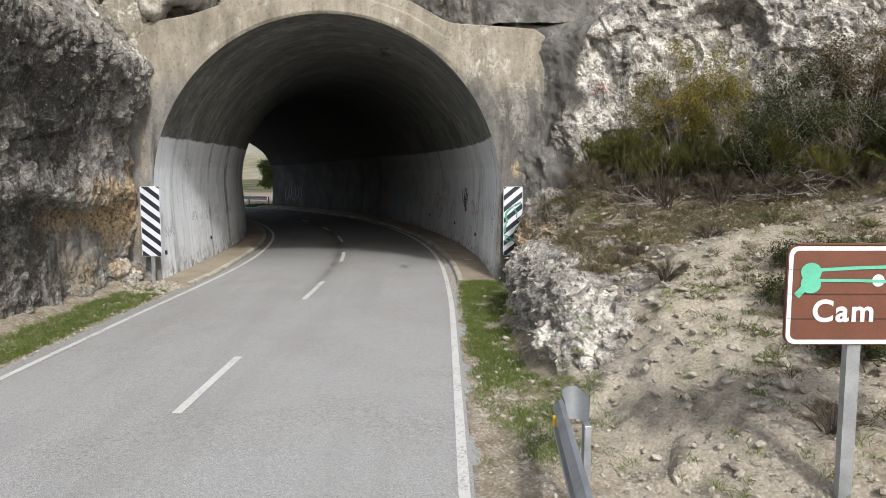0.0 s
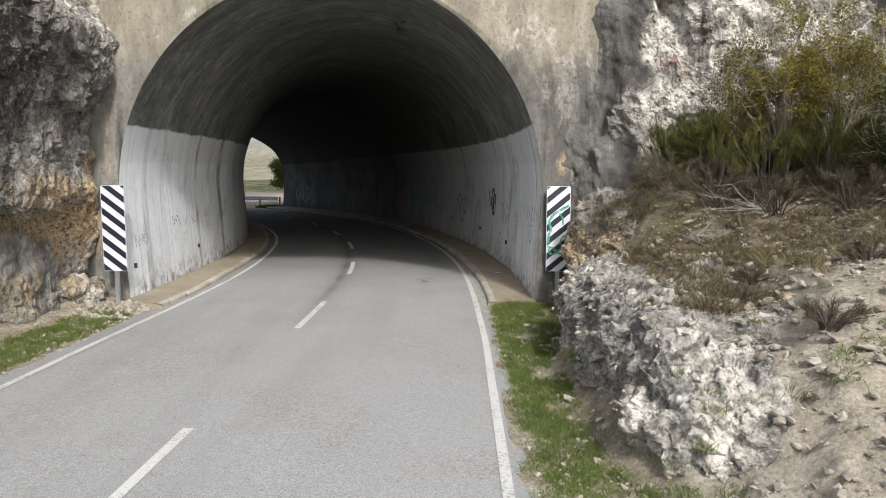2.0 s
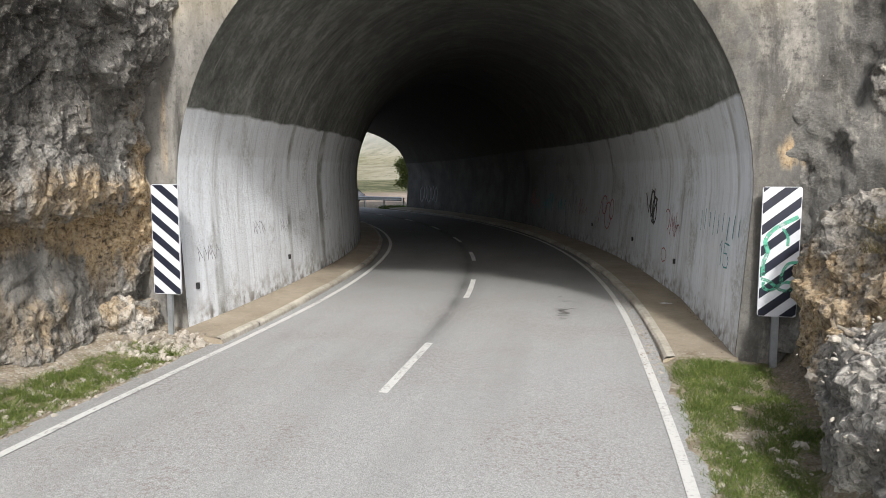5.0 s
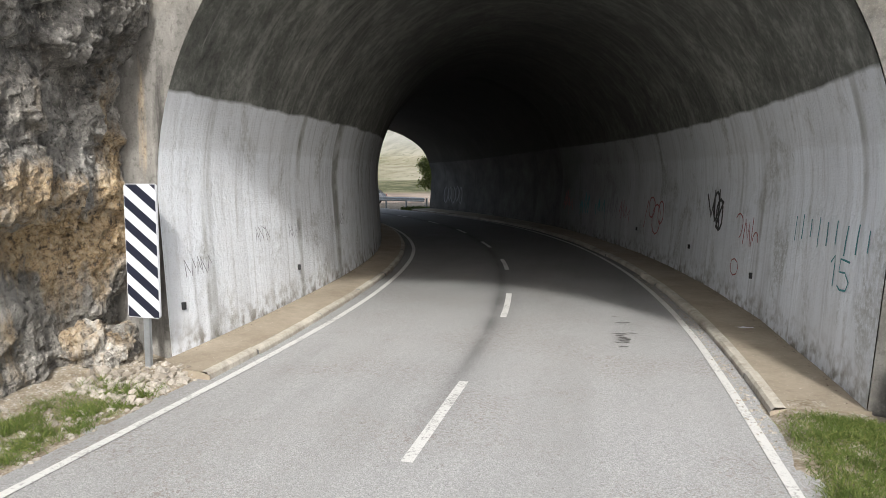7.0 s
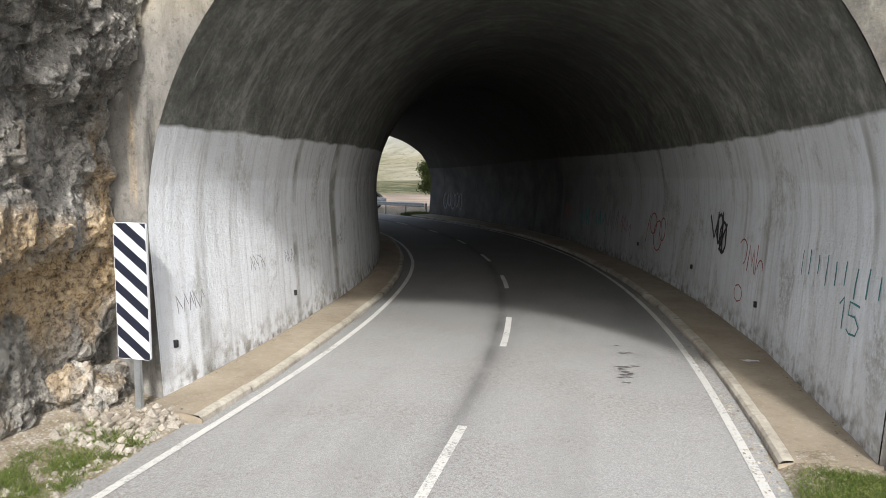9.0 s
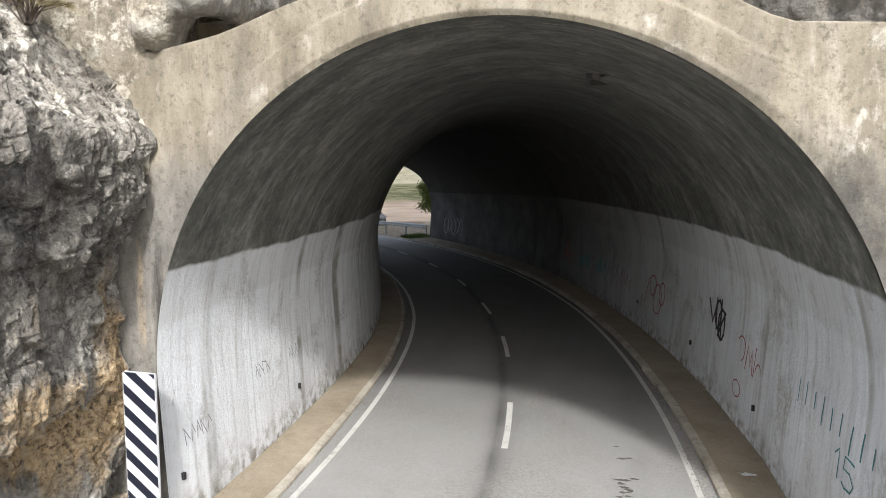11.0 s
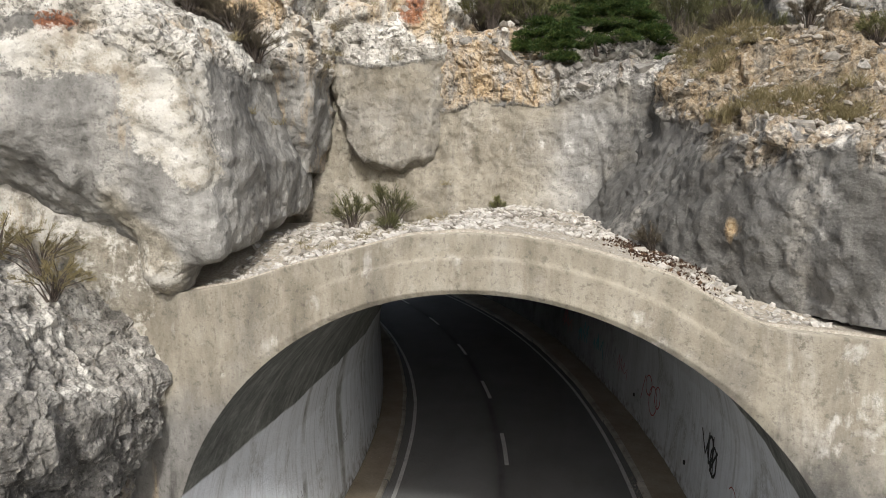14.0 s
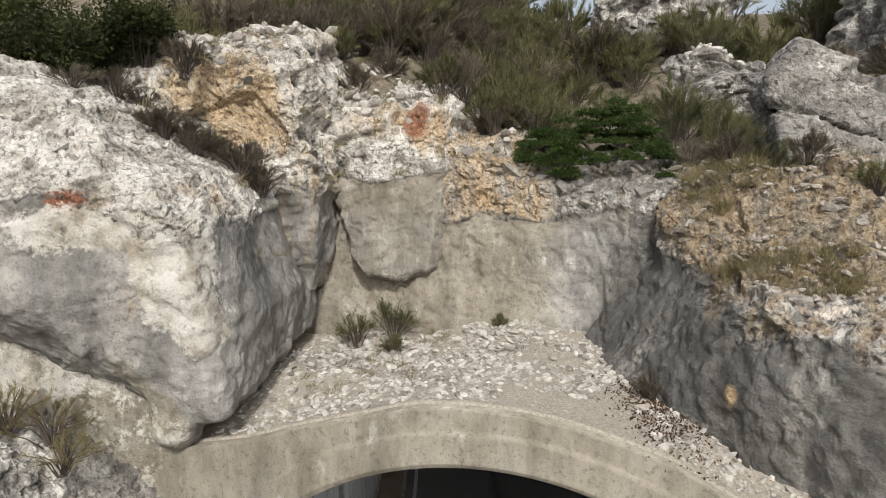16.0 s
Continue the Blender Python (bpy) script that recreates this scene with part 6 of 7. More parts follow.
for k, ob in enumerate(PROTO):
    x, y = -7 + 1.5 * k, 26.0 + 0.6 * (k % 3)
    ob.matrix_world = pose(x, y, float(top(x, y)) - 0.06)
for x, y, h, m in ((-3.3, 21.3, 1.1, BROOM), (-2.7, 22.0, 1.3, BROOM), (-1.3, 22.0, 1.2, BROOM), (-0.3, 21.5, 1.2, BROOM), (0.3, 20.9, 1.1, BROOM), (-0.2, 20.5, 0.6, HEATH), (-3.6, 20.9, 0.6, HEATH), (0.8, 19.9, 0.9, BROOM), (0.35, 19.6, 0.75, HEATH), (1.3, 19.3, 0.55, HEATH), (-4.2, 20.9, 0.9, HEATH), (-3.9, 21.3, 1.0, BROOM), (-3.2, 21.6, 1.0, BROOM), (-4.6, 21.8, 0.9, HEATH), (2.0, 18.6, 0.5, BROOM), (-6.2, 20.6, 0.6, HEATH),
                   (-7.6, 17.2, 0.55, HEATH), (-7.0, 16.9, 0.4, HEATH), (-6.5, 17.3, 0.35, HEATH), (-8.3, 17.3, 0.6, HEATH), (-5.9, 21.4, 0.7, HEATH)):
    twig_bush("grey-green broom shrub among rocks" if m == BROOM else "dry purplish-brown heath shrub among rocks", (x, y, float(top(x, y)) - 0.06), h * 0.7, h, 5000, m, None, 0.0055, "broom_shrub" if m == BROOM else "heath_shrub", SCRUB)
for k in range(16):
    x = rng.uniform(-8.6, -6.3)
    y = 16.2 + 0.5 * (x + 8.6) + rng.normal() * 0.2
    h = rng.uniform(0.25, 0.5)
    twig_bush("dry brown heath tuft in a rock gully", (x, y, float(top(x, y)) - 0.05), h * 0.8, h, 2600, HEATH, None, 0.0045, "heath_shrub", SCRUB, 0.7)
for x, y, h in ((-5.45, 18.5, 0.6), (-4.95, 18.9, 0.75), (-4.8, 18.4, 0.35), (-3.2, 19.3, 0.25)):
    twig_bush("small tufted green broom on the rock ledge", (x, y, float(top(x, y)) - 0.04), h * 0.6, h, 3200, BROOM, None, 0.005, "broom_tuft", "ledge plants")
for x, y, z, h in ((-7.6, 14.5, 6.5, 0.5), (-7.3, 14.35, 6.25, 0.4), (-8.0, 14.3, 6.7, 0.5)):
    twig_bush("dry straggly broom on top of the rock wall", (x, y, z), h * 0.8, h, 3000, STRAW, None, 0.005, "broom_tuft", "ledge plants", 0.8)
twig_bush("dry purplish dead shrub at the ledge's end", (-0.85, 17.45, float(ledge_z(-0.85, 17.45)) - 0.02), 0.3, 0.4, 2000, HEATH, None, 0.007, "dead_shrub")
for x, y, h in ((3.3, 5.4, 0.25), (4.1, 7.3, 0.4), (2.92, 8.5, 0.28), (4.6, 6.9, 0.45), (5.0, 7.6, 0.5), (2.6, 9.6, 0.25), (3.0, 10.2, 0.22), (3.9, 9.6, 0.25), (4.7, 9.3, 0.3)):
    twig_bush("low brown-green heath tuft on the stony bank", (x, y, float(top(x, y)) - 0.03), h * 0.9, h, 2500, HEATH if h < 0.3 else BROOM, None, 0.006, "heath_tuft", "bank tufts", 0.8)

for x, y, s in ((4.1, 7.4, (0.6, 0.5, 0.22)), (4.7, 6.9, (0.7, 0.5, 0.28)), (5.3, 6.5, (0.7, 0.5, 0.28)), (4.6, 8.0, (0.6, 0.5, 0.25)), (5.4, 7.6, (0.7, 0.6, 0.34)), (6.1, 7.2, (0.7, 0.6, 0.34)), (4.0, 6.3, (0.4, 0.4, 0.15)), (4.9, 5.9, (0.5, 0.4, 0.2))):
    leafy_bush("low dark green undergrowth on the bank", (x, y, float(top(x, y)) - 0.05), s, 5000, LEAF_GREEN, BARK_DARK, 0.016, 22, 0.0, "undergrowth_bush", "undergrowth")

# juniper: flat pads of dense needles
juniper = thing("juniper", "low spreading bright green juniper bush on the rock edge", "bush", (-1.75, 20.55, 9.6))
V, Fc = [], []
for k in range(170):
    u = unit(rng.normal(size=(1, 3)))[0]
    c = np.array([u[0] * 1.35, 0.1 + u[1] * 0.7, 0.05 + abs(u[2]) * 1.0]) * [1, 1, rng.uniform(0.7, 1.1)] + [0, 0, 0.12 * math.sin(5 * u[0])]
    n = 300
    u = unit(rng.normal(size=(n, 3)) * [1, 1, 0.7])
    u[:, 2] = np.abs(u[:, 2]) * 0.9 - 0.15
    base = c + u * [0.2, 0.2, 0.11] * rng.uniform(0.4, 1, n)[:, None]
    v, f = blades(base, unit(u + rng.normal(size=(n, 3)) * 0.5 + [0, -0.2, 0.25]), rng.uniform(0.035, 0.065, n), np.full(n, 0.015), 0.1)
    Fc.append(f + sum(len(q) for q in V))
    V.append(v)
child("foliage", np_mesh("foliage", np.concatenate(V), np.concatenate(Fc), JUNIPER, False), juniper)
part("branchwork", tube(bmesh.new(), [(0.1, 0.3, -0.2), (0.0, 0.1, 0.3), (-0.4, 0.0, 0.7)], 0.05, 8, True, 0.015), BARK_DARK, juniper)
# dark pine-like bushes at the top left
for x, y, s in ((-9.2, 16.6, (0.9, 0.9, 1.3)), (-10.3, 16.5, (1.2, 1.0, 1.5)), (-8.5, 17.3, (0.7, 0.7, 1.2)), (-9.4, 17.6, (1.2, 0.9, 1.6)), (-11.2, 17.0, (1.2, 0.9, 1.6))):
    leafy_bush("dark green dense bush on top of the boulder", (x, y, float(top(x, y)) - 0.2), s, 9000, LEAF_GREEN, BARK_DARK, 0.03, 34, 0.0, "evergreen_bush", "evergreen bushes")

# ---- grass ----
V, Fc = [], []
for _ in range(5600):
    x, y = rng.uniform(0.4, 1.8), 15.3 - 9.5 * rng.uniform() ** 1.15
    dense = np.clip(1.45 - 0.11 * (15 - y), 0.12, 1) * np.clip(1.5 - 1.3 * max(1.0 - x, 0.35 * (x - 1.0)), 0, 1)
    if float(top(x, y)) < float(road_z(y - Y0)) + 0.4 and rng.uniform() < dense * (0.6 + 1.2 * fbm(np.array([[x + 0.4 * y, y - 0.4 * x, 0]]), 0.5, 5)[0]):
        tuft(V, Fc, (x, y, float(top(x, y)) - 0.01), 0.14, rng.uniform(0.04, 0.12), 22, 0.006)
for _ in range(520):
    y = rng.uniform(8.5, 14.6)
    x = rng.uniform(-7.0, -6.15)
    tuft(V, Fc, (x, y, float(ground_z(x, y)) - 0.01), 0.12, rng.uniform(0.06, 0.17), 40, 0.006)
for _ in range(150):
    x, y = rng.uniform(2.6, 5.2), rng.uniform(4.4, 8.4)
    if vnoise(np.array([[x, y, 0]]), 0.8, 26)[0] < 0.1:
        continue
    tuft(V, Fc, (x, y, float(top(x, y)) - 0.01), 0.16, rng.uniform(0.06, 0.16), 40, 0.006)
for _ in range(160):
    x, y = rng.uniform(1.6, 6), rng.uniform(5, 11.5)
    if vnoise(np.array([[x, y, 0]]), 0.9, 6)[0] > 0.15:
        tuft(V, Fc, (x, y, float(top(x, y)) - 0.01), 0.12, rng.uniform(0.05, 0.13), 36, 0.006)
stuff("verge_grass", "short green grass along the road verges", "grass", V, Fc, GRASS)
V, Fc = [], []
for _ in range(900):
    x, y = rng.uniform(-0.4, 4.2), rng.uniform(16.9, 20.4)
    if gentle(x, y, 0.95) and vnoise(np.array([[x, y, 0]]), 0.9, 36)[0] > -0.25:
        tuft(V, Fc, (x, y, float(top(x, y)) - 0.02), 0.14, rng.uniform(0.12, 0.32), 40, 0.007, 0.5)
for _ in range(160):
    x, y = rng.uniform(-9, -4), rng.uniform(16.6, 22)
    tuft(V, Fc, (x, y, float(top(x, y)) - 0.02), 0.12, rng.uniform(0.1, 0.25), 34, 0.006, 0.6)
for _ in range(120):
    x, y = rng.uniform(2.4, 8.5), rng.uniform(9.2, 12.5)
    tuft(V, Fc, (x, y, float(top(x, y)) - 0.02), 0.14, rng.uniform(0.1, 0.25), 36, 0.006, 0.6)
stuff("dry_grass", "dry straw-coloured grass tufts on the slopes", "grass", V, Fc, STRAW)

V, Fc = [], []
lx_, ly_ = rng.normal(-0.75, 0.28, 2600), rng.normal(17.4, 0.75, 2600)
lv, lf = leaves(np.stack([lx_, ly_, ledge_z(lx_, ly_) + 0.02 + 0.03 * rng.uniform(size=2600)], 1), rng.uniform(0.012, 0.03, 2600))
stuff("leaf_litter", "brown fallen leaves gathered at the ledge's end", "leaves", [lv], [lf], LITTER)
V, Fc = [], []
for _ in range(1500):
    x, y = rng.uniform(2.0, 8.8), 13.9 - 4.7 * rng.uniform() ** 1.2
    if vnoise(np.array([[x, y, 0]]), 0.8, 16)[0] > -0.35 + 0.5 * step(10.2, 9.2, y):
        tuft(V, Fc, (x, y, float(top(x, y)) - 0.02), 0.16, rng.uniform(0.1, 0.28), 38, 0.006, 0.75)
for _ in range(260):
    x, y = rng.normal(5.0, 0.9), rng.normal(7.4, 1.1)
    tuft(V, Fc, (x, y, float(top(x, y)) - 0.02), 0.15, rng.uniform(0.08, 0.22), 38, 0.006, 0.75)
stuff("parched_grass", "matted brownish olive grass below the bushes", "grass", V, Fc, PARCHED)

# ---- loose stones ----
ICO_V = []
ICO_F = []
bm = bmesh.new()
bmesh.ops.create_icosphere(bm, subdivisions=1, radius=1)
ICO_V = np.array([v.co[:] for v in bm.verts])
ICO_F = np.array([[v.index for v in f.verts] for f in bm.faces])
bm.free()


OCT_V = np.array([(1, 0, 0), (0, 1, 0), (-1, 0, 0), (0, -1, 0), (0, 0, 1), (0, 0, -1)], float)
OCT_F = np.array([(0, 1, 4), (1, 2, 4), (2, 3, 4), (3, 0, 4), (1, 0, 5), (2, 1, 5), (3, 2, 5), (0, 3, 5)])


def stones(at, size, flat=0.6, plain=False):
    """Angular stones at points, as one block of triangles; plain: eight-sided, for the smallest."""
    SV, SF = (OCT_V, OCT_F) if plain else (ICO_V, ICO_F)
    n, k = len(at), len(SV)
    rad = rng.uniform(0.65, 1.2, (n, k, 1))
    v = SV[None] * rad * (size[:, None, None] * np.stack([rng.uniform(0.7, 1.3, n), rng.uniform(0.6, 1.0, n), rng.uniform(0.4, 0.8, n) * flat / 0.6], 1)[:, None, :])
    a = rng.uniform(0, 6.28, n)
    c, s = np.cos(a)[:, None], np.sin(a)[:, None]
    tilt = rng.normal(size=(n, 1)) * 0.35
    x, y, z = v[..., 0] * c - v[..., 1] * s, v[..., 0] * s + v[..., 1] * c, v[..., 2]
    v = np.stack([x, y, z + x * tilt], -1) + at[:, None, :]
    return v.reshape(-1, 3), (SF[None] + (np.arange(n) * k)[:, None, None]).reshape(-1, 3)


def scatter(n, xr, yr, lo, hi, keep=None, power=3.0, level=None):
    x, y = rng.uniform(*xr, n), rng.uniform(*yr, n)
    if keep is not None:
        ok = keep(x, y)
        x, y = x[ok], y[ok]
    size = lo + (hi - lo) * rng.uniform(size=len(x)) ** power
    z = (level or top)(x, y)
    ok = z > -5
    return np.stack([x, y, z + size * 0.1], 1)[ok], size[ok]


def on_ledge(x, y):
    d = vnoise(np.stack([x, y, 0 * x], 1), 1.0, 9)
    return ((x < -2.7 + 0.5 * d) | (y > 18.3 + 0.6 * d) | (x > -0.9 + 0.3 * d) | (d > 0.2))


sv, sf = stones(*scatter(11000, (-6.4, 0.9), (15.8, 19.8), 0.008, 0.085, on_ledge, 4.5, lambda x, y: ledge_z(x, y) + 0.01), 0.5)
s2, f2 = stones(*scatter(20000, (-6.4, 0.9), (15.8, 19.8), 0.004, 0.024, None, 2.0, lambda x, y: ledge_z(x, y) + 0.005), 0.5, True)
stuff("ledge_grit", "fine pale grit over the whole ledge", "grit", [s2], [f2], RUBBLE)
stuff("ledge_rubble", "broken white limestone rubble on the ledge", "rubble", [sv], [sf], RUBBLE)
sv, sf = stones(*scatter(20000, (0.32, 7.5), (3.0, 14.0), 0.006, 0.026, lambda x, y: (x > 0.4 + 1.1 * rng.uniform(size=len(x)) * (y > 8)) & ~((y > 7.9) & (x < 2.2) & (x > 1.2)), 3.0), 0.6, True)
s2, f2 = stones(*scatter(4600, (0.9, 7.0), (4.0, 13.0), 0.012, 0.07, None, 4.5), 0.6)
s3, f3 = stones(*scatter(1300, (0.34, 1.5), (5.5, 14.6), 0.008, 0.05, lambda x, y: (top(x, y) < road_z(y - Y0) + 0.35) & (vnoise(np.stack([x, y, 0 * x], 1), 0.6, 27) > 0.15 + 0.06 * (y - 9)), 4.0), 0.6)
stuff("grass_stones", "small white stones lying in the verge grass", "scree", [s3], [f3], SCREE)
stuff("bank_scree", "small pale stones strewn over the bank", "scree", [sv, s2], [sf, f2 + len(sv)], SCREE)
sv, sf = stones(*scatter(3600, (-0.6, 5.5), (16.2, 20.0), 0.01, 0.075, gentle, 3.5))
stuff("slope_stones", "pale stones strewn over the grassy shoulder", "scree", [sv], [sf], SCREE)
sv, sf = stones(*scatter(4500, (-9, 1), (17.6, 24.5), 0.015, 0.16, lambda x, y: ((x < -4.2) | (y > 20.4)) & gentle(x, y), 4.0))
stuff("hillside_rubble", "broken pale stones between the hillside shrubs", "rubble", [sv], [sf], RUBBLE)
sv, sf = stones(*scatter(1500, (-7.2, -6.02), (8.0, 15.3), 0.008, 0.05, None, 3.0, ground_z))
s2, f2 = stones(*scatter(420, (-7.1, -6.08), (14.15, 15.25), 0.012, 0.085, None, 2.6, ground_z), 0.75)
sv, sf = np.concatenate([sv, s2]), np.concatenate([sf, f2 + len(sv)])
stuff("verge_stones", "small stones along the verge under the rock wall", "scree", [sv], [sf], SCREE)
gs, go_ = rng.uniform(-0.6, 9, 700), rng.uniform(2.98, 3.2, 700)
gq = along(gs, go_, 0.004)
sv, sf = stones(gq, 0.006 + 0.022 * rng.uniform(size=700) ** 2)
stuff("gutter_grit", "grit and small stones along the walkway kerb", "grit", [sv], [sf], SCREE)
ds = rng.uniform(0.4, 16, 2600)
do = np.where(rng.uniform(size=2600) < 0.5, -3.73 + 0.24 * step(3, 13, ds) + 0.03 * np.abs(rng.normal(size=2600)), 4.06 - 0.03 * np.abs(rng.normal(size=2600)))
sv, sf = stones(along(ds, do, 0.115), 0.004 + 0.02 * rng.uniform(size=2600) ** 3, 0.6, True)
stuff("wall_foot_crumbs", "brown crumbs and dirt along the foot of the tunnel walls", "grit", [sv], [sf], DIRT)
STONE_MESH = []
for k in range(5):
    bm = bmesh.new()
    for _ in range(22):
        q = unit(rng.normal(size=(1, 3)))[0] * [1.0, 0.75, 0.5] * rng.uniform(0.75, 1.0)
        bm.verts.new(Vector(q))
    hull = bmesh.ops.convex_hull(bm, input=list(bm.verts))
    bmesh.ops.delete(bm, geom=list({g for g in hull["geom_interior"] + hull["geom_unused"] if isinstance(g, bmesh.types.BMVert)}), context="VERTS")
    me = bpy.data.meshes.new("stone")
    bm.to_mesh(me)
    bm.free()
    me.materials.append(SCREE)
    STONE_MESH.append(me)
spots = [(-6.33, 14.8, 0.12), (-6.12, 14.9, 0.11), (-6.5, 14.65, 0.1), (-6.75, 14.5, 0.09), (-6.6, 14.6, 0.07), (-6.9, 14.3, 0.06), (-6.45, 13.2, 0.07), (0.9, 13.8, 0.07), (1.05, 12.3, 0.05), (0.8, 11.2, 0.05), (-2.2, 17.9, 0.1), (-1.0, 16.9, 0.12), (-3.5, 18.4, 0.12), (-2.9, 18.9, 0.13), (-4.3, 17.6, 0.11)]
spots += [(rng.uniform(2, 6.5), rng.uniform(5, 11), rng.uniform(0.03, 0.09)) for _ in range(30)]
for k, (x, y, r) in enumerate(spots):
    ob = new("stone", STONE_MESH[k % 5])
    ob.matrix_world = pose(x, y, float((ground_z if x < -5 and y < 15 else top)(x, y)) + r * 0.2, 0, 0, 50 * k) @ Matrix.Scale(r, 4)
    tagged(ob, "loose pale limestone stone lying on the ground", "stone", "loose stones")


# broken blocks bedded in the crumbling rocks
BLOCK_MESH = []
for k in range(8):
    bm = bmesh.new()
    for _ in range(13):
        q = rng.uniform(-1, 1, 3)
        bm.verts.new(Vector(q / max(abs(q)) * [1.0, 0.75, 0.55] * rng.uniform(0.8, 1.0)))
    hull = bmesh.ops.convex_hull(bm, input=list(bm.verts))
    bmesh.ops.delete(bm, geom=list({g for g in hull["geom_interior"] + hull["geom_unused"] if isinstance(g, bmesh.types.BMVert)}), context="VERTS")
    me = bpy.data.meshes.new("rock_block")
    bm.to_mesh(me)
    bm.free()
    me.materials.append(BLOCKROCK)
    BLOCK_MESH.append(me)


def bed_blocks(host, n, lo, hi, sizes):
    """Broken blocks sunk into the upper side of a rock, within a box of the plan."""
    v = np.empty(len(host.data.vertices) * 3, np.float32)
    host.data.vertices.foreach_get("co", v)
    nn = np.empty(len(host.data.vertices) * 3, np.float32)
    host.data.vertices.foreach_get("normal", nn)
    v, nn = v.reshape(-1, 3), nn.reshape(-1, 3)
    ok = np.flatnonzero((v > lo).all(1) & (v < hi).all(1) & (nn[:, 2] > 0.3))
    for i in rng.choice(ok, min(n, len(ok)), replace=False):
        s = sizes[0] + (sizes[1] - sizes[0]) * rng.uniform() ** 2
        child("rock_block", BLOCK_MESH[rng.integers(0, 8)], host, "", Matrix.Translation(v[i] + nn[i] * -s * 0.25) @ Euler(rng.uniform(-0.5, 0.5, 3) + [0.3, 0, rng.uniform(0, 6)]).to_matrix().to_4x4() @ Matrix.Scale(s, 4))


for name, n, lo, hi, sizes in (("verge_outcrop", 70, (1.0, 7.2, 0.2), (4.2, 15.2, 2.4), (0.025, 0.06)), ("rock_foot", 22, (-8.4, 14.0, 0.0), (-6.8, 15.5, 1.0), (0.04, 0.11)), ("sprayed_concrete_bank", 14, (-9, 14.0, 6.6), (-6, 17.0, 8.2), (0.04, 0.1)), ("hanging_rock_nose", 40, (-7.3, 18.2, 9.6), (-4, 22, 11.4), (0.05, 0.16)), ("dark_rock_shoulder", 110, (-1.0, 16.2, 8.1), (5.0, 20.0, 10.5), (0.04, 0.17)),
                               ("yellow_crag", 90, (-9, 17, 9.2), (-5.6, 21, 13), (0.05, 0.2)), ("recess_back_wall", 70, (-4.5, 19, 9.1), (0, 21.4, 10.4), (0.06, 0.24)), ("overhanging_boulder", 70, (-9, 14, 9.3), (-6, 18.5, 12.5), (0.05, 0.16))):
    bed_blocks(bpy.data.objects[name], n, np.array(lo), np.array(hi), sizes)


# ---- striped marker boards at the portal ----
def clip_z(poly, z0, z1):
    for sign, lim in ((1, z1), (-1, -z0)):
        out = []
        for (xa, za), (xb, zb) in zip(poly, poly[1:] + poly[:1]):
            ia, ib = sign * za <= lim, sign * zb <= lim
            if ia:
                out.append((xa, za))
            if ia != ib:
                t = (lim * sign - za) / (zb - za)
                out.append((xa + t * (xb - xa), lim * sign))
        poly = out
    return poly


def rounded(w, h, r, n=5):
    pts = []
    for cx_, cz_, a0 in ((w / 2 - r, h / 2 - r, 0), (-w / 2 + r, h / 2 - r, 90), (-w / 2 + r, -h / 2 + r, 180), (w / 2 - r, -h / 2 + r, 270)):
        pts += [(cx_ + r * math.cos(radians(a0 + 90 * k / n)), cz_ + r * math.sin(radians(a0 + 90 * k / n))) for k in range(n + 1)]
    return pts


def ribbon(bm, pts, width, m):
    """A flat painted stroke along pts (x, z)."""
    pts = [Vector((x, 0, z)) for x, z in pts]
    rows = []
    for i, q in enumerate(pts):
        d = (pts[min(i + 1, len(pts) - 1)] - pts[max(i - 1, 0)]).normalized()
        s = Vector((-d.z, 0, d.x)) * width / 2
        rows.append((bm.verts.new(m @ (q + s)), bm.verts.new(m @ (q - s))))
    for a, b in zip(rows, rows[1:]):
        bm.faces.new((a[0], a[1], b[1], b[0]))
    return bm


def sprayed(name, color):
    """Thin spray paint that lets the sheet show through in patches."""
    m, nt, b = begin(name)
    b.inputs["Base Color"].default_value = (*color, 1)
    b.inputs["Roughness"].default_value = 0.6
    clear = nt.nodes.new("ShaderNodeBsdfTransparent")
    ms = nt.nodes.new("ShaderNodeMixShader")
    put(nt, ms.inputs[0], n_range(nt, n_noise(nt, n_pos(nt), 11, 5, 0.7), 0.34, 0.62, 0.2, 1.0))
    nt.links.new(clear.outputs[0], ms.inputs[1])
    nt.links.new(b.outputs[0], ms.inputs[2])
    nt.links.new(ms.outputs[0], nt.nodes["Material Output"].inputs["Surface"])
    return m


def curved(pts, n=6):
    """A smooth line through pts."""
    p = [np.array(q, float) for q in [pts[0], *pts, pts[-1]]]
    out = []
    for a, b, c, d in zip(p, p[1:], p[2:], p[3:]):
        for t in np.arange(n) / n:
            out.append(tuple(0.5 * (2 * b + (c - a) * t + (2 * a - 5 * b + 4 * c - d) * t ** 2 + (3 * b - a - 3 * c + d) * t ** 3)))
    return out + [tuple(p[-1])]


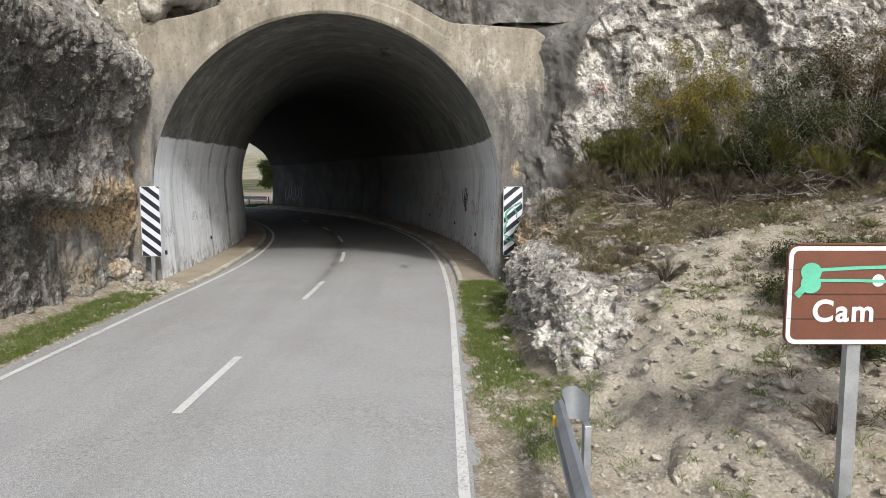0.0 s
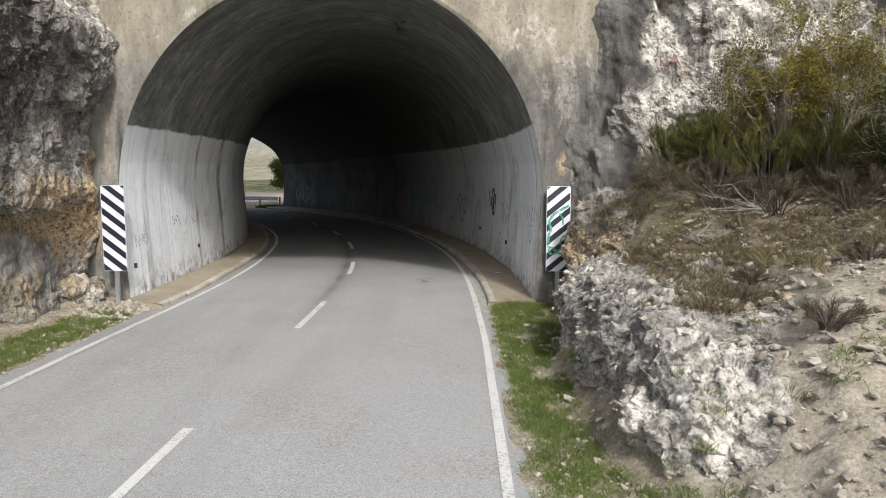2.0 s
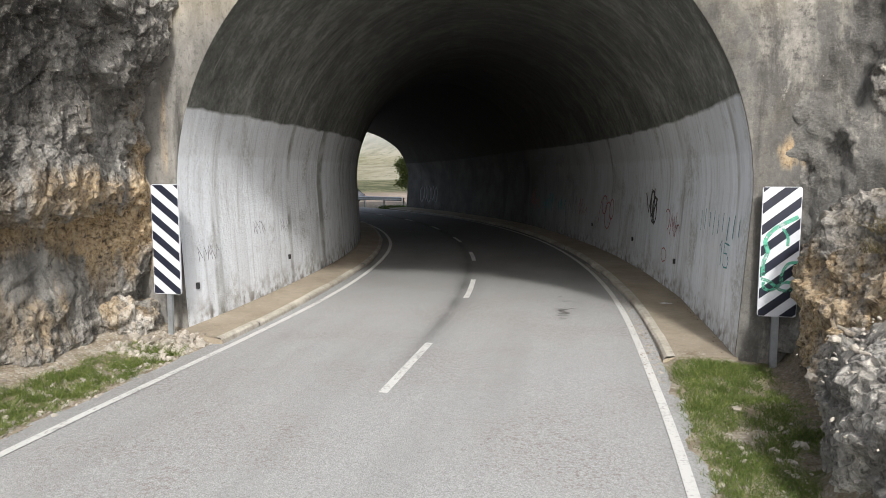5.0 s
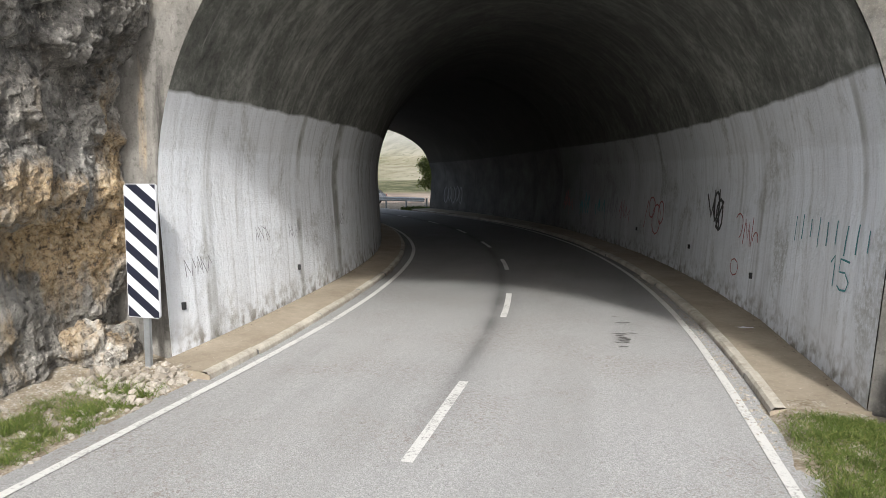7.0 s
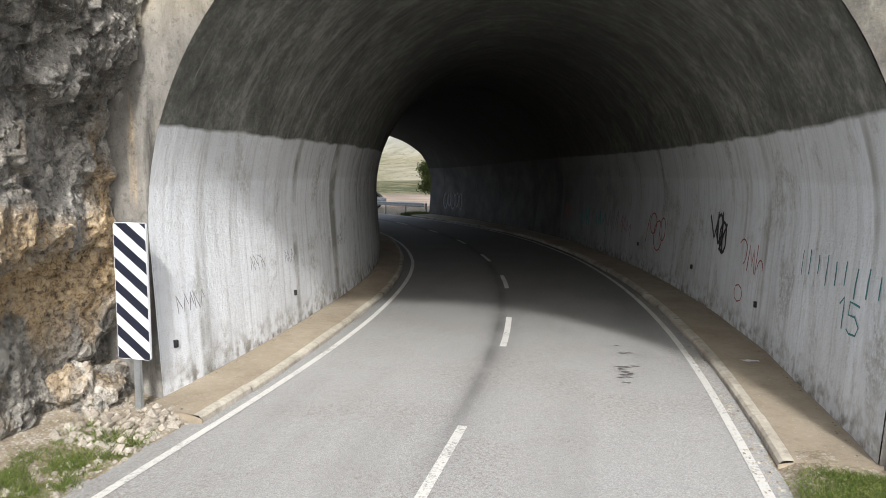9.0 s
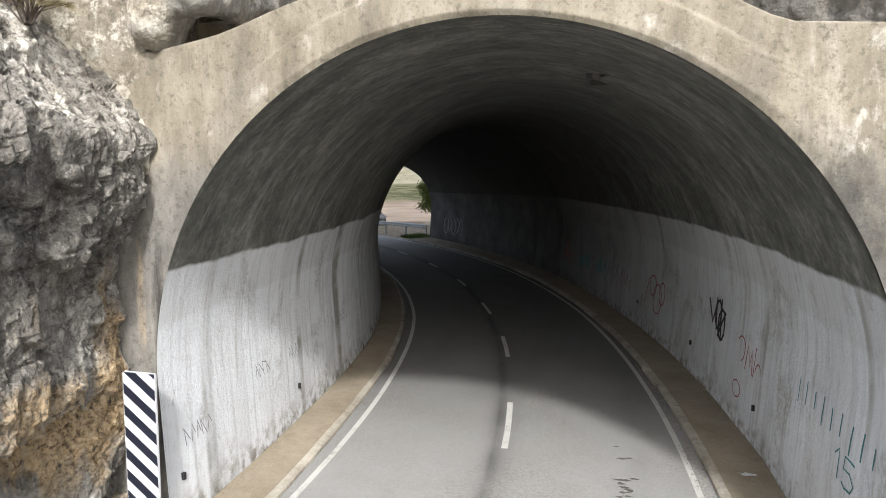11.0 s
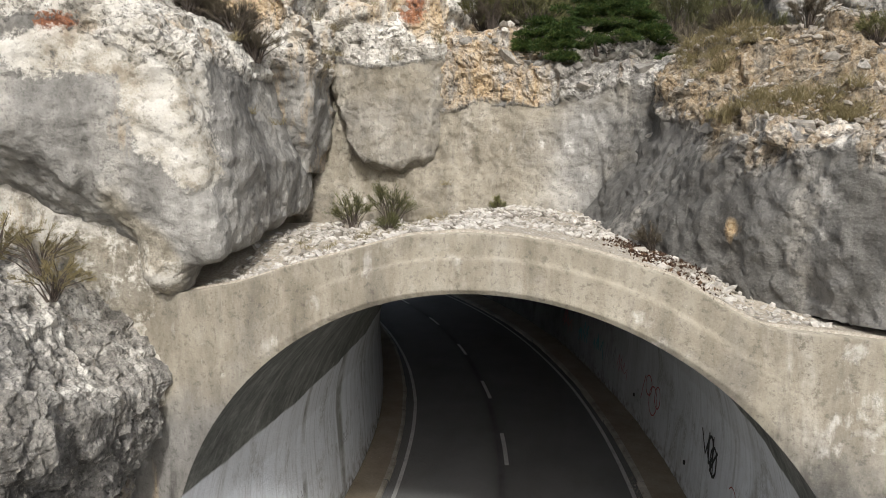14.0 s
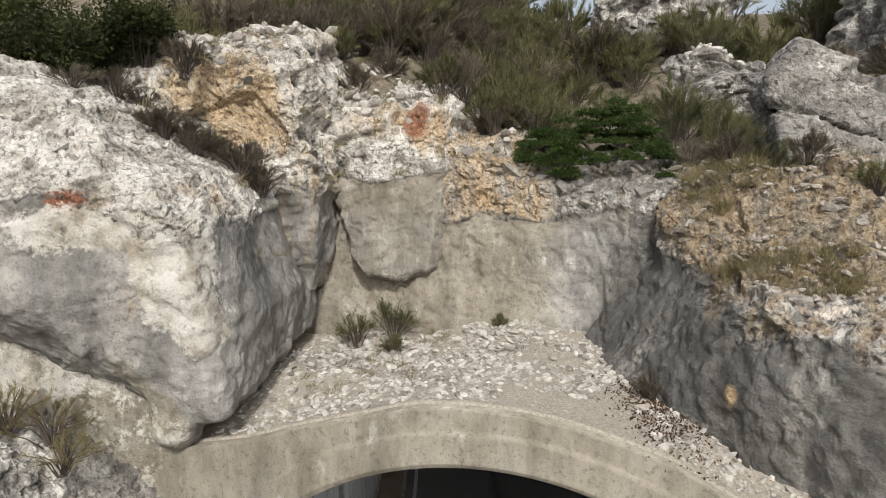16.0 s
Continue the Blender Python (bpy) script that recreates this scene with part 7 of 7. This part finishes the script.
def marker_board(label, at, lean, foot, slope):
    root = thing("marker_board", label, "road sign", at, 0, "portal marker boards")
    w, h = 0.445, 1.61
    m = pose(0, 0, h / 2, 0, lean, 0)
    face = part("board", extrude_poly(bmesh.new(), rounded(w, h, 0.035), 0.03, m), WHITE, root)
    pitch = 0.265
    for k in range(-2, 9):
        z0 = -h / 2 + k * pitch - 0.05
        half = w / 2 - 0.008
        a, b = (z0, z0 + slope * w)
        if slope < 0:
            a, b = z0 - slope * w, z0
        poly = clip_z([(-half, a), (half, b), (half, b + 0.128), (-half, a + 0.128)], -h / 2 + 0.008, h / 2 - 0.008)
        if len(poly) > 2:
            part("stripe", extrude_poly(bmesh.new(), poly, 0.003, m @ Matrix.Translation((0, -0.003, 0))), NAVY, root)
    bm = bmesh.new()
    d = foot - at[2]
    for sx, sy, dx, dy in ((0.08, 0.006, 0, 0.036), (0.006, 0.04, -0.037, 0.057), (0.006, 0.04, 0.037, 0.057)):
        box(bm, (sx, sy, 1.3 - d), (dx, dy, (1.3 + d) / 2))
    part("post", bm, GALV, root, "galvanised steel channel post")
    return root, m, h


marker_board("white board with dark blue diagonal stripes on a steel post", (-6.705, 15.03, 0.71), 0, -0.15, -0.75)
THIN_SPRAY = sprayed("thin_green_spray", (0.1, 0.43, 0.29))
right_board, rm, rh = marker_board("striped board smeared with green spray paint on a steel post", (1.635, 15.33, 0.70), 0, -0.12, 0.8)
for pts, width in (([(0.19, 0.44), (0.08, 0.38), (-0.08, 0.28), (-0.17, 0.14), (-0.14, 0.0), (-0.185, -0.14), (-0.18, -0.3)], 0.05), ([(0.02, 0.3), (0.08, 0.2), (0.085, 0.08)], 0.035), ([(0.21, -0.12), (0.1, -0.14), (0.035, -0.26), (0.03, -0.36)], 0.035),
                   ([(-0.2, -0.33), (-0.1, -0.37), (0.035, -0.47), (0.13, -0.46), (0.16, -0.39), (0.06, -0.37), (-0.07, -0.47), (-0.16, -0.45), (-0.17, -0.37)], 0.04)):
    part("spray_stroke", ribbon(bmesh.new(), curved(pts), width, rm @ Matrix.Translation((0, -0.0065, 0))), THIN_SPRAY, right_board, "thin smeared green spray paint")


# ---- brown direction sign ----
def lettering(text, size, material, parent, m, bold=0.0, name="lettering"):
    cu = bpy.data.curves.new(name, "FONT")
    cu.body, cu.size, cu.offset, cu.extrude, cu.space_character = text, size, bold, 0.001, 1.12
    tmp = new(name, cu)
    me = bpy.data.meshes.new_from_object(tmp)
    bpy.data.objects.remove(tmp)
    me.materials.append(material)
    return child(name, me, parent, "", m)


SW, SH = 1.55, 0.73
sign = thing("direction_sign", "brown plank direction sign with white border and green spray paint", "road sign", (2.5 + SW / 2, 4.72, 1.15))
part("panel", extrude_poly(bmesh.new(), rounded(SW, SH, 0.07), 0.03, Matrix.Translation((0, 0, SH / 2))), BROWN, sign)
outer_r, inner_r = rounded(SW - 0.012, SH - 0.012, 0.066), rounded(SW - 0.075, SH - 0.075, 0.045)
bm = bmesh.new()
va = [bm.verts.new((x, -0.004, z + SH / 2)) for x, z in outer_r]
vb = [bm.verts.new((x, -0.004, z + SH / 2)) for x, z in inner_r]
for i in range(len(va)):
    j = (i + 1) % len(va)
    bm.faces.new((va[i], va[j], vb[j], vb[i]))
part("border", bm, WHITE, sign, "white painted border")
for k in range(1, 4):
    part("plank_joint", box(bmesh.new(), (SW - 0.02, 0.004, 0.004), (0, -0.0035, SH * k / 4 + 0.01)), BLACK_SPRAY, sign)
part("top_cap", box(bmesh.new(), (SW - 0.12, 0.05, 0.012), (0, 0.015, SH + 0.008), None, 0.003), BROWN, sign)
lettering("Cam", 0.225, WHITE, sign, pose(-SW / 2 + 0.19, -0.005, 0.175, 90, 0, 0), 0.0055)
bm = bmesh.new()
bmesh.ops.create_circle(bm, cap_ends=True, segments=24, radius=0.045, matrix=pose(-SW / 2 + 0.66, -0.005, 0.475, 90))
part("emblem", bm, WHITE, sign, "small round white emblem")
bm = bmesh.new()
for r in range(2):
    pts = [(-SW / 2 + 0.17 + 0.075 * math.cos(a), 0.535 - 0.085 * r + 0.07 * math.sin(a)) for a in (2 * math.pi * k / 20 for k in range(20))]
    bm.faces.new([bm.verts.new((x, -0.0062 - 0.0006 * r, z)) for x, z in pts])
ribbon(bm, [(-SW / 2 + 0.2, 0.55), (-SW / 2 + 0.5, 0.567), (-SW / 2 + 0.95, 0.58)], 0.024, Matrix.Translation((0, -0.0075, 0)))
ribbon(bm, [(-SW / 2 + 0.2, 0.475), (-SW / 2 + 0.5, 0.475), (-SW / 2 + 0.95, 0.46)], 0.022, Matrix.Translation((0, -0.0075, 0)))
ribbon(bm, [(-SW / 2 + 0.15, 0.45), (-SW / 2 + 0.07, 0.36)], 0.05, Matrix.Translation((0, -0.0055, 0)))
part("spray_paint", bm, GREEN_SPRAY, sign, "bright green sprayed blob and lines")
for dx in (-0.24, 0.55):
    bm = bmesh.new()
    foot = float(top(2.5 + SW / 2 + dx, 4.76)) - 1.15 - 0.2
    for sx, sy, ox in ((0.1, 0.006, 0), (0.006, 0.06, -0.047), (0.006, 0.06, 0.047)):
        box(bm, (sx, sy, 0.55 - foot), (dx + ox, 0.036 + (0.03 if sy > 0.01 else 0), (0.55 + foot) / 2))
    part("post", bm, GALV, sign, "galvanised steel post")


# ---- guard rails ----
WAVE = [(0.0, 0.155), (0.035, 0.15), (0.08, 0.105), (0.08, 0.06), (0.03, 0.02), (0.03, -0.02), (0.08, -0.06), (0.08, -0.105), (0.035, -0.15), (0.0, -0.155)]


def w_beam(name, path, ups, parent, material=GALV):
    """A corrugated beam along plan points, with its waves towards the left of the path."""
    v = []
    for i, q in enumerate(path):
        d = (Vector(path[min(i + 1, len(path) - 1)]) - Vector(path[max(i - 1, 0)])).normalized()
        nrm_ = Vector((-d.y, d.x))
        for off in (0.0, -0.004):
            for dn, dz in WAVE:
                v.append((q[0] + nrm_.x * (dn + off), q[1] + nrm_.y * (dn + off), ups[i] + dz))
    k = len(WAVE)
    f = []
    for i in range(len(path) - 1):
        for side in range(2):
            for j in range(k - 1):
                a = i * 2 * k + side * k + j
                f.append((a, a + 1, a + 2 * k + 1, a + 2 * k))
    return child(name, np_mesh(name, v, f, material, False), parent)


rail = thing("guard_rail", "galvanised corrugated guard rail ending in a curled terminal", "guard rail", (0, 0, 0))
line = [(0.62 + 0.075 * y, y) for y in np.arange(-9.0, 5.6, 0.5)]
w_beam("beam", line, [0.32 + 0.0254 * (y - 5.5) for _, y in line], rail)
bend = [(1.03, 5.4), (1.04, 5.6), (1.07, 5.76), (1.14, 5.87), (1.22, 5.88), (1.28, 5.82), (1.31, 5.72)]
tv = [(x + dx, y, 0.325 + dz * (1 - 0.25 * (k > 4) * (dz > 0))) for dx in (0, 0.005) for k, (x, y) in enumerate(bend) for dz in (-0.155, 0.155)]
tf = [(2 * i + o, 2 * i + 1 + o, 2 * i + 3 + o, 2 * i + 2 + o) for o in (0, 2 * len(bend)) for i in range(len(bend) - 1)]
child("terminal", np_mesh("terminal", tv, tf, GALV, True), rail, "curled plain steel end plate")
for y in (4.9, 2.9, 0.9, -1.1, -3.1, -5.1, -7.1):
    part("post", box(bmesh.new(), (0.055, 0.1, 1.0), (0.74 + 0.075 * y, y, 0.0 + 0.0254 * (y - 5.5)), None, 0.006), GALV, rail)
part("reflector", box(bmesh.new(), (0.03, 0.05, 0.09), (0.93, 5.3, 0.36), None, 0.005), YELLOW, rail, "yellow plastic reflector")

far_rail = thing("guard_rail", "galvanised guard rail along the road beyond the tunnel", "guard rail", (0, 0, 0))
ss = np.arange(39.5, 72, 0.8)
path = [tuple(along(s, 6.4)[:2]) for s in ss]
w_beam("beam", path, [float(road_z(s)) + 0.58 for s in ss], far_rail)
for s in ss[::3]:
    q = along(s, 6.52)
    part("post", box(bmesh.new(), (0.12, 0.1, 1.2), (q[0], q[1], q[2] + 0.1), None, 0.01), GALV, far_rail)


# ---- beyond the tunnel: tree, grass, parked car ----
tq = np.array([-16.2, 62.9, 1.2])
tree = thing("roadside_tree", "small bright green leafy tree beside the far tunnel mouth", "tree", tuple(tq - [0, 0, 0.3]))
bm = bmesh.new()
tube(bm, [(0, 0, 0), (0.05, 0.1, 1.0), (-0.1, 0.1, 2.2), (0, 0, 3.6)], 0.12, 8, True, 0.03)
part("trunk", bm, BARK_DARK, tree)
paths = []
for _ in range(40):
    a, z0 = rng.uniform(0, 6.28), rng.uniform(1.2, 3.3)
    ln = rng.uniform(0.6, 1.3)
    paths.append([Vector((0, 0, z0)), Vector((math.cos(a) * ln * 0.5, math.sin(a) * ln * 0.5, z0 + 0.3)), Vector((math.cos(a) * ln, math.sin(a) * ln, z0 + 0.45))])
child("branchwork", stems_mesh("branchwork", BARK_DARK, paths, [0.025] * len(paths)), tree)
ends = np.array([[p[1][:], p[2][:]] for p in paths])
pick, t = rng.integers(0, len(ends), 9000), rng.uniform(-0.2, 1.2, 9000)[:, None]
p = ends[pick, 0] * (1 - t) + ends[pick, 1] * t + rng.normal(size=(9000, 3)) * 0.2
v, f = leaves(p, rng.uniform(0.05, 0.1, len(p)))
child("crown", np_mesh("crown", v, f, LEAF_TREE, False), tree)
V, Fc = [], []
for _ in range(380):
    s, o = rng.uniform(37.4, 39.6), rng.uniform(4.5, 6.2)
    q = along(s, o)
    tuft(V, Fc, (q[0], q[1], q[2] - 0.12), 0.3, rng.uniform(0.2, 0.4), 24, 0.02)
stuff("far_grass", "bright green grass beside the far tunnel mouth", "grass", V, Fc, GRASS)

CAR_PAINT = simple("silver_car_paint", (0.4, 0.41, 0.43), 0.3, 0.5, 0.03)
CAR_GLASS = simple("dark_car_glass", (0.02, 0.025, 0.03), 0.08, 0, 0.05)
TAIL = simple("red_tail_lens", (0.35, 0.02, 0.02), 0.25)
car = thing("parked_car", "silver hatchback parked beyond the tunnel", "car", (-23.3, 64.2, 0.81), 30)
side_body = [(-2.05, 0.35), (-2.1, 0.7), (-1.95, 0.92), (-1.0, 0.98), (1.75, 1.0), (2.08, 0.85), (2.1, 0.4), (1.9, 0.25), (-1.9, 0.25)]
cabin = [(-1.05, 0.96), (-0.35, 1.42), (0.3, 1.48), (1.3, 1.44), (1.85, 0.98)]
bm = extrude_poly(bmesh.new(), side_body, 1.7, pose(0, -0.85, 0))
bmesh.ops.bevel(bm, geom=list(bm.edges), offset=0.05, segments=2, affect="EDGES")
part("body", bm, CAR_PAINT, car, "", True)
part("roof", extrude_poly(bmesh.new(), [(x, z) for x, z in cabin], 1.4, pose(0, -0.7, 0)), CAR_PAINT, car)
for sy in (-0.705, 0.703):
    part("side_window", extrude_poly(bmesh.new(), [(-0.8, 1.0), (-0.28, 1.36), (1.2, 1.38), (1.55, 1.0)], 0.004, pose(0, sy, 0)), CAR_GLASS, car, "dark side window")
part("rear_window", box(bmesh.new(), (0.02, 1.2, 0.42), (1.6, 0, 1.22), pose(0, 0, 0) @ Matrix.Translation((1.6, 0, 1.22)) @ Matrix.Rotation(radians(-50), 4, "Y") @ Matrix.Translation((-1.6, 0, -1.22))), CAR_GLASS, car, "dark rear window")
for sy in (-0.68, 0.68):
    part("tail_lamp", box(bmesh.new(), (0.05, 0.22, 0.16), (2.08, sy, 0.78), None, 0.01), TAIL, car, "red tail lamp")
for sx in (-1.3, 1.3):
    for sy in (-0.8, 0.8):
        bm = bmesh.new()
        bmesh.ops.create_cone(bm, cap_ends=True, segments=24, radius1=0.31, radius2=0.31, depth=0.2, matrix=pose(sx, sy, 0.31, 90))
        wheel = part("wheel", bm, RUBBER, car)
        bm = bmesh.new()
        bmesh.ops.create_cone(bm, cap_ends=True, segments=16, radius1=0.19, radius2=0.17, depth=0.215, matrix=pose(sx, sy, 0.31, 90))
        part("rim", bm, GALV, wheel)


# ---- spray marks on the lining ----
def lining_at(side, s, h, lift=0.007):
    """A point on the tunnel wall; side -1 left, 1 right."""
    hh = np.clip(h, 0, SPRING)
    o = 3.93 + 0.14 * (hh + 0.1) / (SPRING + 0.1)
    if h > SPRING:
        o = math.sqrt(ARCH ** 2 - (h - SPRING) ** 2)
    o += float(rib(np.array([[s, h + 0.1 if side < 0 else girth[-1] - h - 0.1, 0.0]]))[0])
    if side > 0:
        o += 0.1 * math.exp(-((s - 20.5) / 0.22) ** 2)
    w = 0.24 * float(step(3, 13, s)) if side < 0 else 0.95 * float(np.clip((s - 13) / 24, 0, 1)) ** 2
    return Vector(along(s, OC + side * (o - lift) + w, h))


def spray(name, label, side, strokes, width, material):
    """Painted strokes, each a list of (s, h), as thin ribbons on the wall."""
    root = thing(name, label, "graffiti", (0, 0, 0), 0, "graffiti")
    for pts in strokes:
        bm = bmesh.new()
        fine = []
        for (a, b), (c, d) in zip(pts, pts[1:]):
            n = max(1, int(math.hypot(c - a, d - b) / 0.12))
            fine += [(a + (c - a) * k / n, b + (d - b) * k / n) for k in range(n)]
        fine.append(pts[-1])
        rows = []
        for i, (a, b) in enumerate(fine):
            da, db = fine[min(i + 1, len(fine) - 1)][0] - fine[max(i - 1, 0)][0], fine[min(i + 1, len(fine) - 1)][1] - fine[max(i - 1, 0)][1]
            ln = math.hypot(da, db) or 1
            ua, ub = -db / ln * width / 2, da / ln * width / 2
            rows.append((bm.verts.new(lining_at(side, a + ua, b + ub)), bm.verts.new(lining_at(side, a - ua, b - ub))))
        for a, b in zip(rows, rows[1:]):
            bm.faces.new((a[0], a[1], b[1], b[0]))
        part("stroke", bm, material, root)
    return root


def loop(s, h, a, b, n=12, t0=0.0, t1=1.0):
    return [(s + a * math.cos(2 * math.pi * (t0 + (t1 - t0) * k / n)), h + b * math.sin(2 * math.pi * (t0 + (t1 - t0) * k / n))) for k in range(n + 1)]


# a row of plain strokes and the number 15 below it
bars = [[(2.9 - 0.27 * k, 1.52 + 0.05 * (k % 3)), (2.88 - 0.27 * k, 1.86 + 0.04 * (k % 2))] for k in range(9)]
for bar in bars:
    spray("spray_stroke", "dark teal spray stroke on the whitewash", 1, [bar], 0.026, TEAL_SPRAY)
fifteen = [[(1.62, 1.40), (1.5, 1.50), (1.5, 1.14)], [(1.1, 1.47), (1.34, 1.48), (1.36, 1.33), (1.2, 1.34), (1.08, 1.25), (1.14, 1.15), (1.3, 1.13), (1.38, 1.17)]]
spray("spray_number", "number 15 sprayed in dark teal on the wall", 1, fifteen, 0.024, TEAL_SPRAY)
tag = [[(7.45, 2.0), (7.15, 1.55), (6.95, 2.05)], loop(6.85, 1.78, 0.16, 0.28), loop(6.62, 1.62, 0.18, 0.3), [(7.0, 2.1), (6.9, 1.45)], [(6.8, 1.35), (6.45, 1.9)], [(6.72, 2.12), (6.62, 1.3)]]
spray("spray_tag", "bold black spray tag on the whitewashed wall", 1, tag, 0.07, BLACK_SPRAY)
squig = [loop(5.45, 1.5, 0.18, 0.22, 12, 0.1, 0.7), [(5.2, 1.2), (5.15, 1.65), (5.0, 1.3), (4.95, 1.6), (4.85, 1.2)], [(4.8, 1.2), (4.78, 1.7)], loop(4.62, 1.3, 0.12, 0.16, 8, 0.5, 0.0), loop(5.5, 0.75, 0.2, 0.15, 8)]
spray("spray_scrawl", "faded dull red scrawl on the wall", 1, squig, 0.025, RED_SPRAY)
spray("spray_scrawl", "dull red looping scrawl on the wall", 1, [[(11.9, 0.9), (11.6, 1.7)], loop(11.3, 1.5, 0.25, 0.28), loop(10.9, 1.2, 0.3, 0.4), loop(10.6, 1.4, 0.2, 0.3)], 0.04, RED_SPRAY)
for s0, m, w in ((13.2, RED_SPRAY, 0.03), (14.4, GREY_SPRAY, 0.04), (15.6, TEAL_SPRAY, 0.05), (17.2, TEAL_SPRAY, 0.05), (19.0, RED_SPRAY, 0.04)):
    st = [[(s0 + 0.25 * k + 0.06 * rng.normal(), 1.0 + 0.1 * rng.normal()), (s0 + 0.25 * k + 0.1 * rng.normal(), 1.55 + 0.1 * rng.normal()), (s0 + 0.25 * k + 0.15, 1.1)] for k in range(4)]
    spray("spray_scrawl", "faint scrawl on the dim tunnel wall", 1, st, w, m)
st = [loop(33.0 + 0.5 * k, 1.1 + 0.1 * (k % 2), 0.2 + 0.05 * (k % 3), 0.5 - 0.07 * (k % 2), 12, 0.1 * k, 0.1 * k + 0.85) for k in range(5)]
spray("spray_letters", "bulky outlined spray shapes near the tunnel's end", 1, st, 0.1, BLACK_SPRAY)
spray("spray_letters", "pale shadow strokes beside the outlined spray shapes", 1, [[(a - 0.12, b) for a, b in q] for q in st], 0.1, GREY_SPRAY)
for s0, h0, n in ((0.75, 1.2, 5), (2.9, 1.45, 4), (4.3, 1.4, 4), (7.2, 1.4, 5)):
    st = [[(s0 + 0.14 * k, h0 - 0.12), (s0 + 0.14 * k + 0.05 * rng.normal(), h0 + 0.12), (s0 + 0.14 * k + 0.1, h0 - 0.05 + 0.05 * rng.normal())] for k in range(n)]
    spray("spray_scrawl", "thin grey scrawl on the whitewashed wall", -1, st, 0.014, GREY_SPRAY)
# red letters painted on the cliff
cliff = bpy.data.objects["right_cliff"].data
cv = np.empty(len(cliff.vertices) * 3, np.float32)
cliff.vertices.foreach_get("co", cv)
cv = cv.reshape(-1, 3)
mark = thing("painted_mark", "faded red letters LA painted on the pale cliff", "graffiti", (0, 0, 0))
for pts in ([(3.30, 4.58), (3.31, 4.43), (3.375, 4.42)], [(3.395, 4.34), (3.475, 4.59), (3.56, 4.33)], [(3.425, 4.43), (3.53, 4.44)]):
    bm = bmesh.new()
    line3 = []
    for (xa, za), (xb, zb) in zip(pts, pts[1:]):
        for t in np.linspace(0, 1, 5):
            q = np.array([xa + (xb - xa) * t, za + (zb - za) * t])
            near = np.hypot(cv[:, 0] - q[0], cv[:, 2] - q[1]) < 0.06
            line3.append((q[0], float(cv[near, 1].min()) - 0.004, q[1]))
    tube(bm, line3, 0.008, 4)
    part("stroke", bm, RED_SPRAY, mark)
# scuffs and spilt oil on the road, spilt whitewash on the walkway
def blotch(name, label, c, r, material, n=14):
    bm = bmesh.new()
    pts = [(r[0] * rng.uniform(0.45, 1.1) * math.cos(2 * math.pi * k / n), r[1] * rng.uniform(0.45, 1.1) * math.sin(2 * math.pi * k / n)) for k in range(n)]
    bm.faces.new([bm.verts.new((c[0] + x, c[1] + y, c[2])) for x, y in pts])
    ob = part(name, bm, material)
    return tagged(ob, label, "stain", "ground stains")


OIL = simple("dried_oil", (0.1, 0.098, 0.094), 0.7, 0, 0.2, 20)
for k in range(16):
    s, o = rng.uniform(2.5, 4.4), 1.9 + 0.05 * rng.normal() + 0.04 * (k % 3)
    blotch("oil_stain", "small dark oil spot on the asphalt", along(s, o, 0.0195), (0.05 + 0.06 * rng.uniform(), 0.02 + 0.03 * rng.uniform()), OIL)
blotch("paint_spill", "white paint spilt on the brown walkway", along(3.5, 3.77, 0.125), (0.15, 0.07), WHITE, 18)
# small drain sockets in the walls
for side, s, h in ((-1, 0.62, 0.72), (-1, 4.62, 0.7), (1, 4.59, 0.74), (1, 8.28, 0.78), (1, 12.4, 0.8)):
    q = lining_at(side, s, h, 0.02)
    ob = part("drain_socket", box(bmesh.new(), (0.05, 0.05, 0.1), (0, 0, 0), None, 0.008), BLACK_SPRAY)
    ob.matrix_world = Matrix.Translation(q)
    tagged(ob, "small dark drain opening in the tunnel wall", "drain", "wall drains")
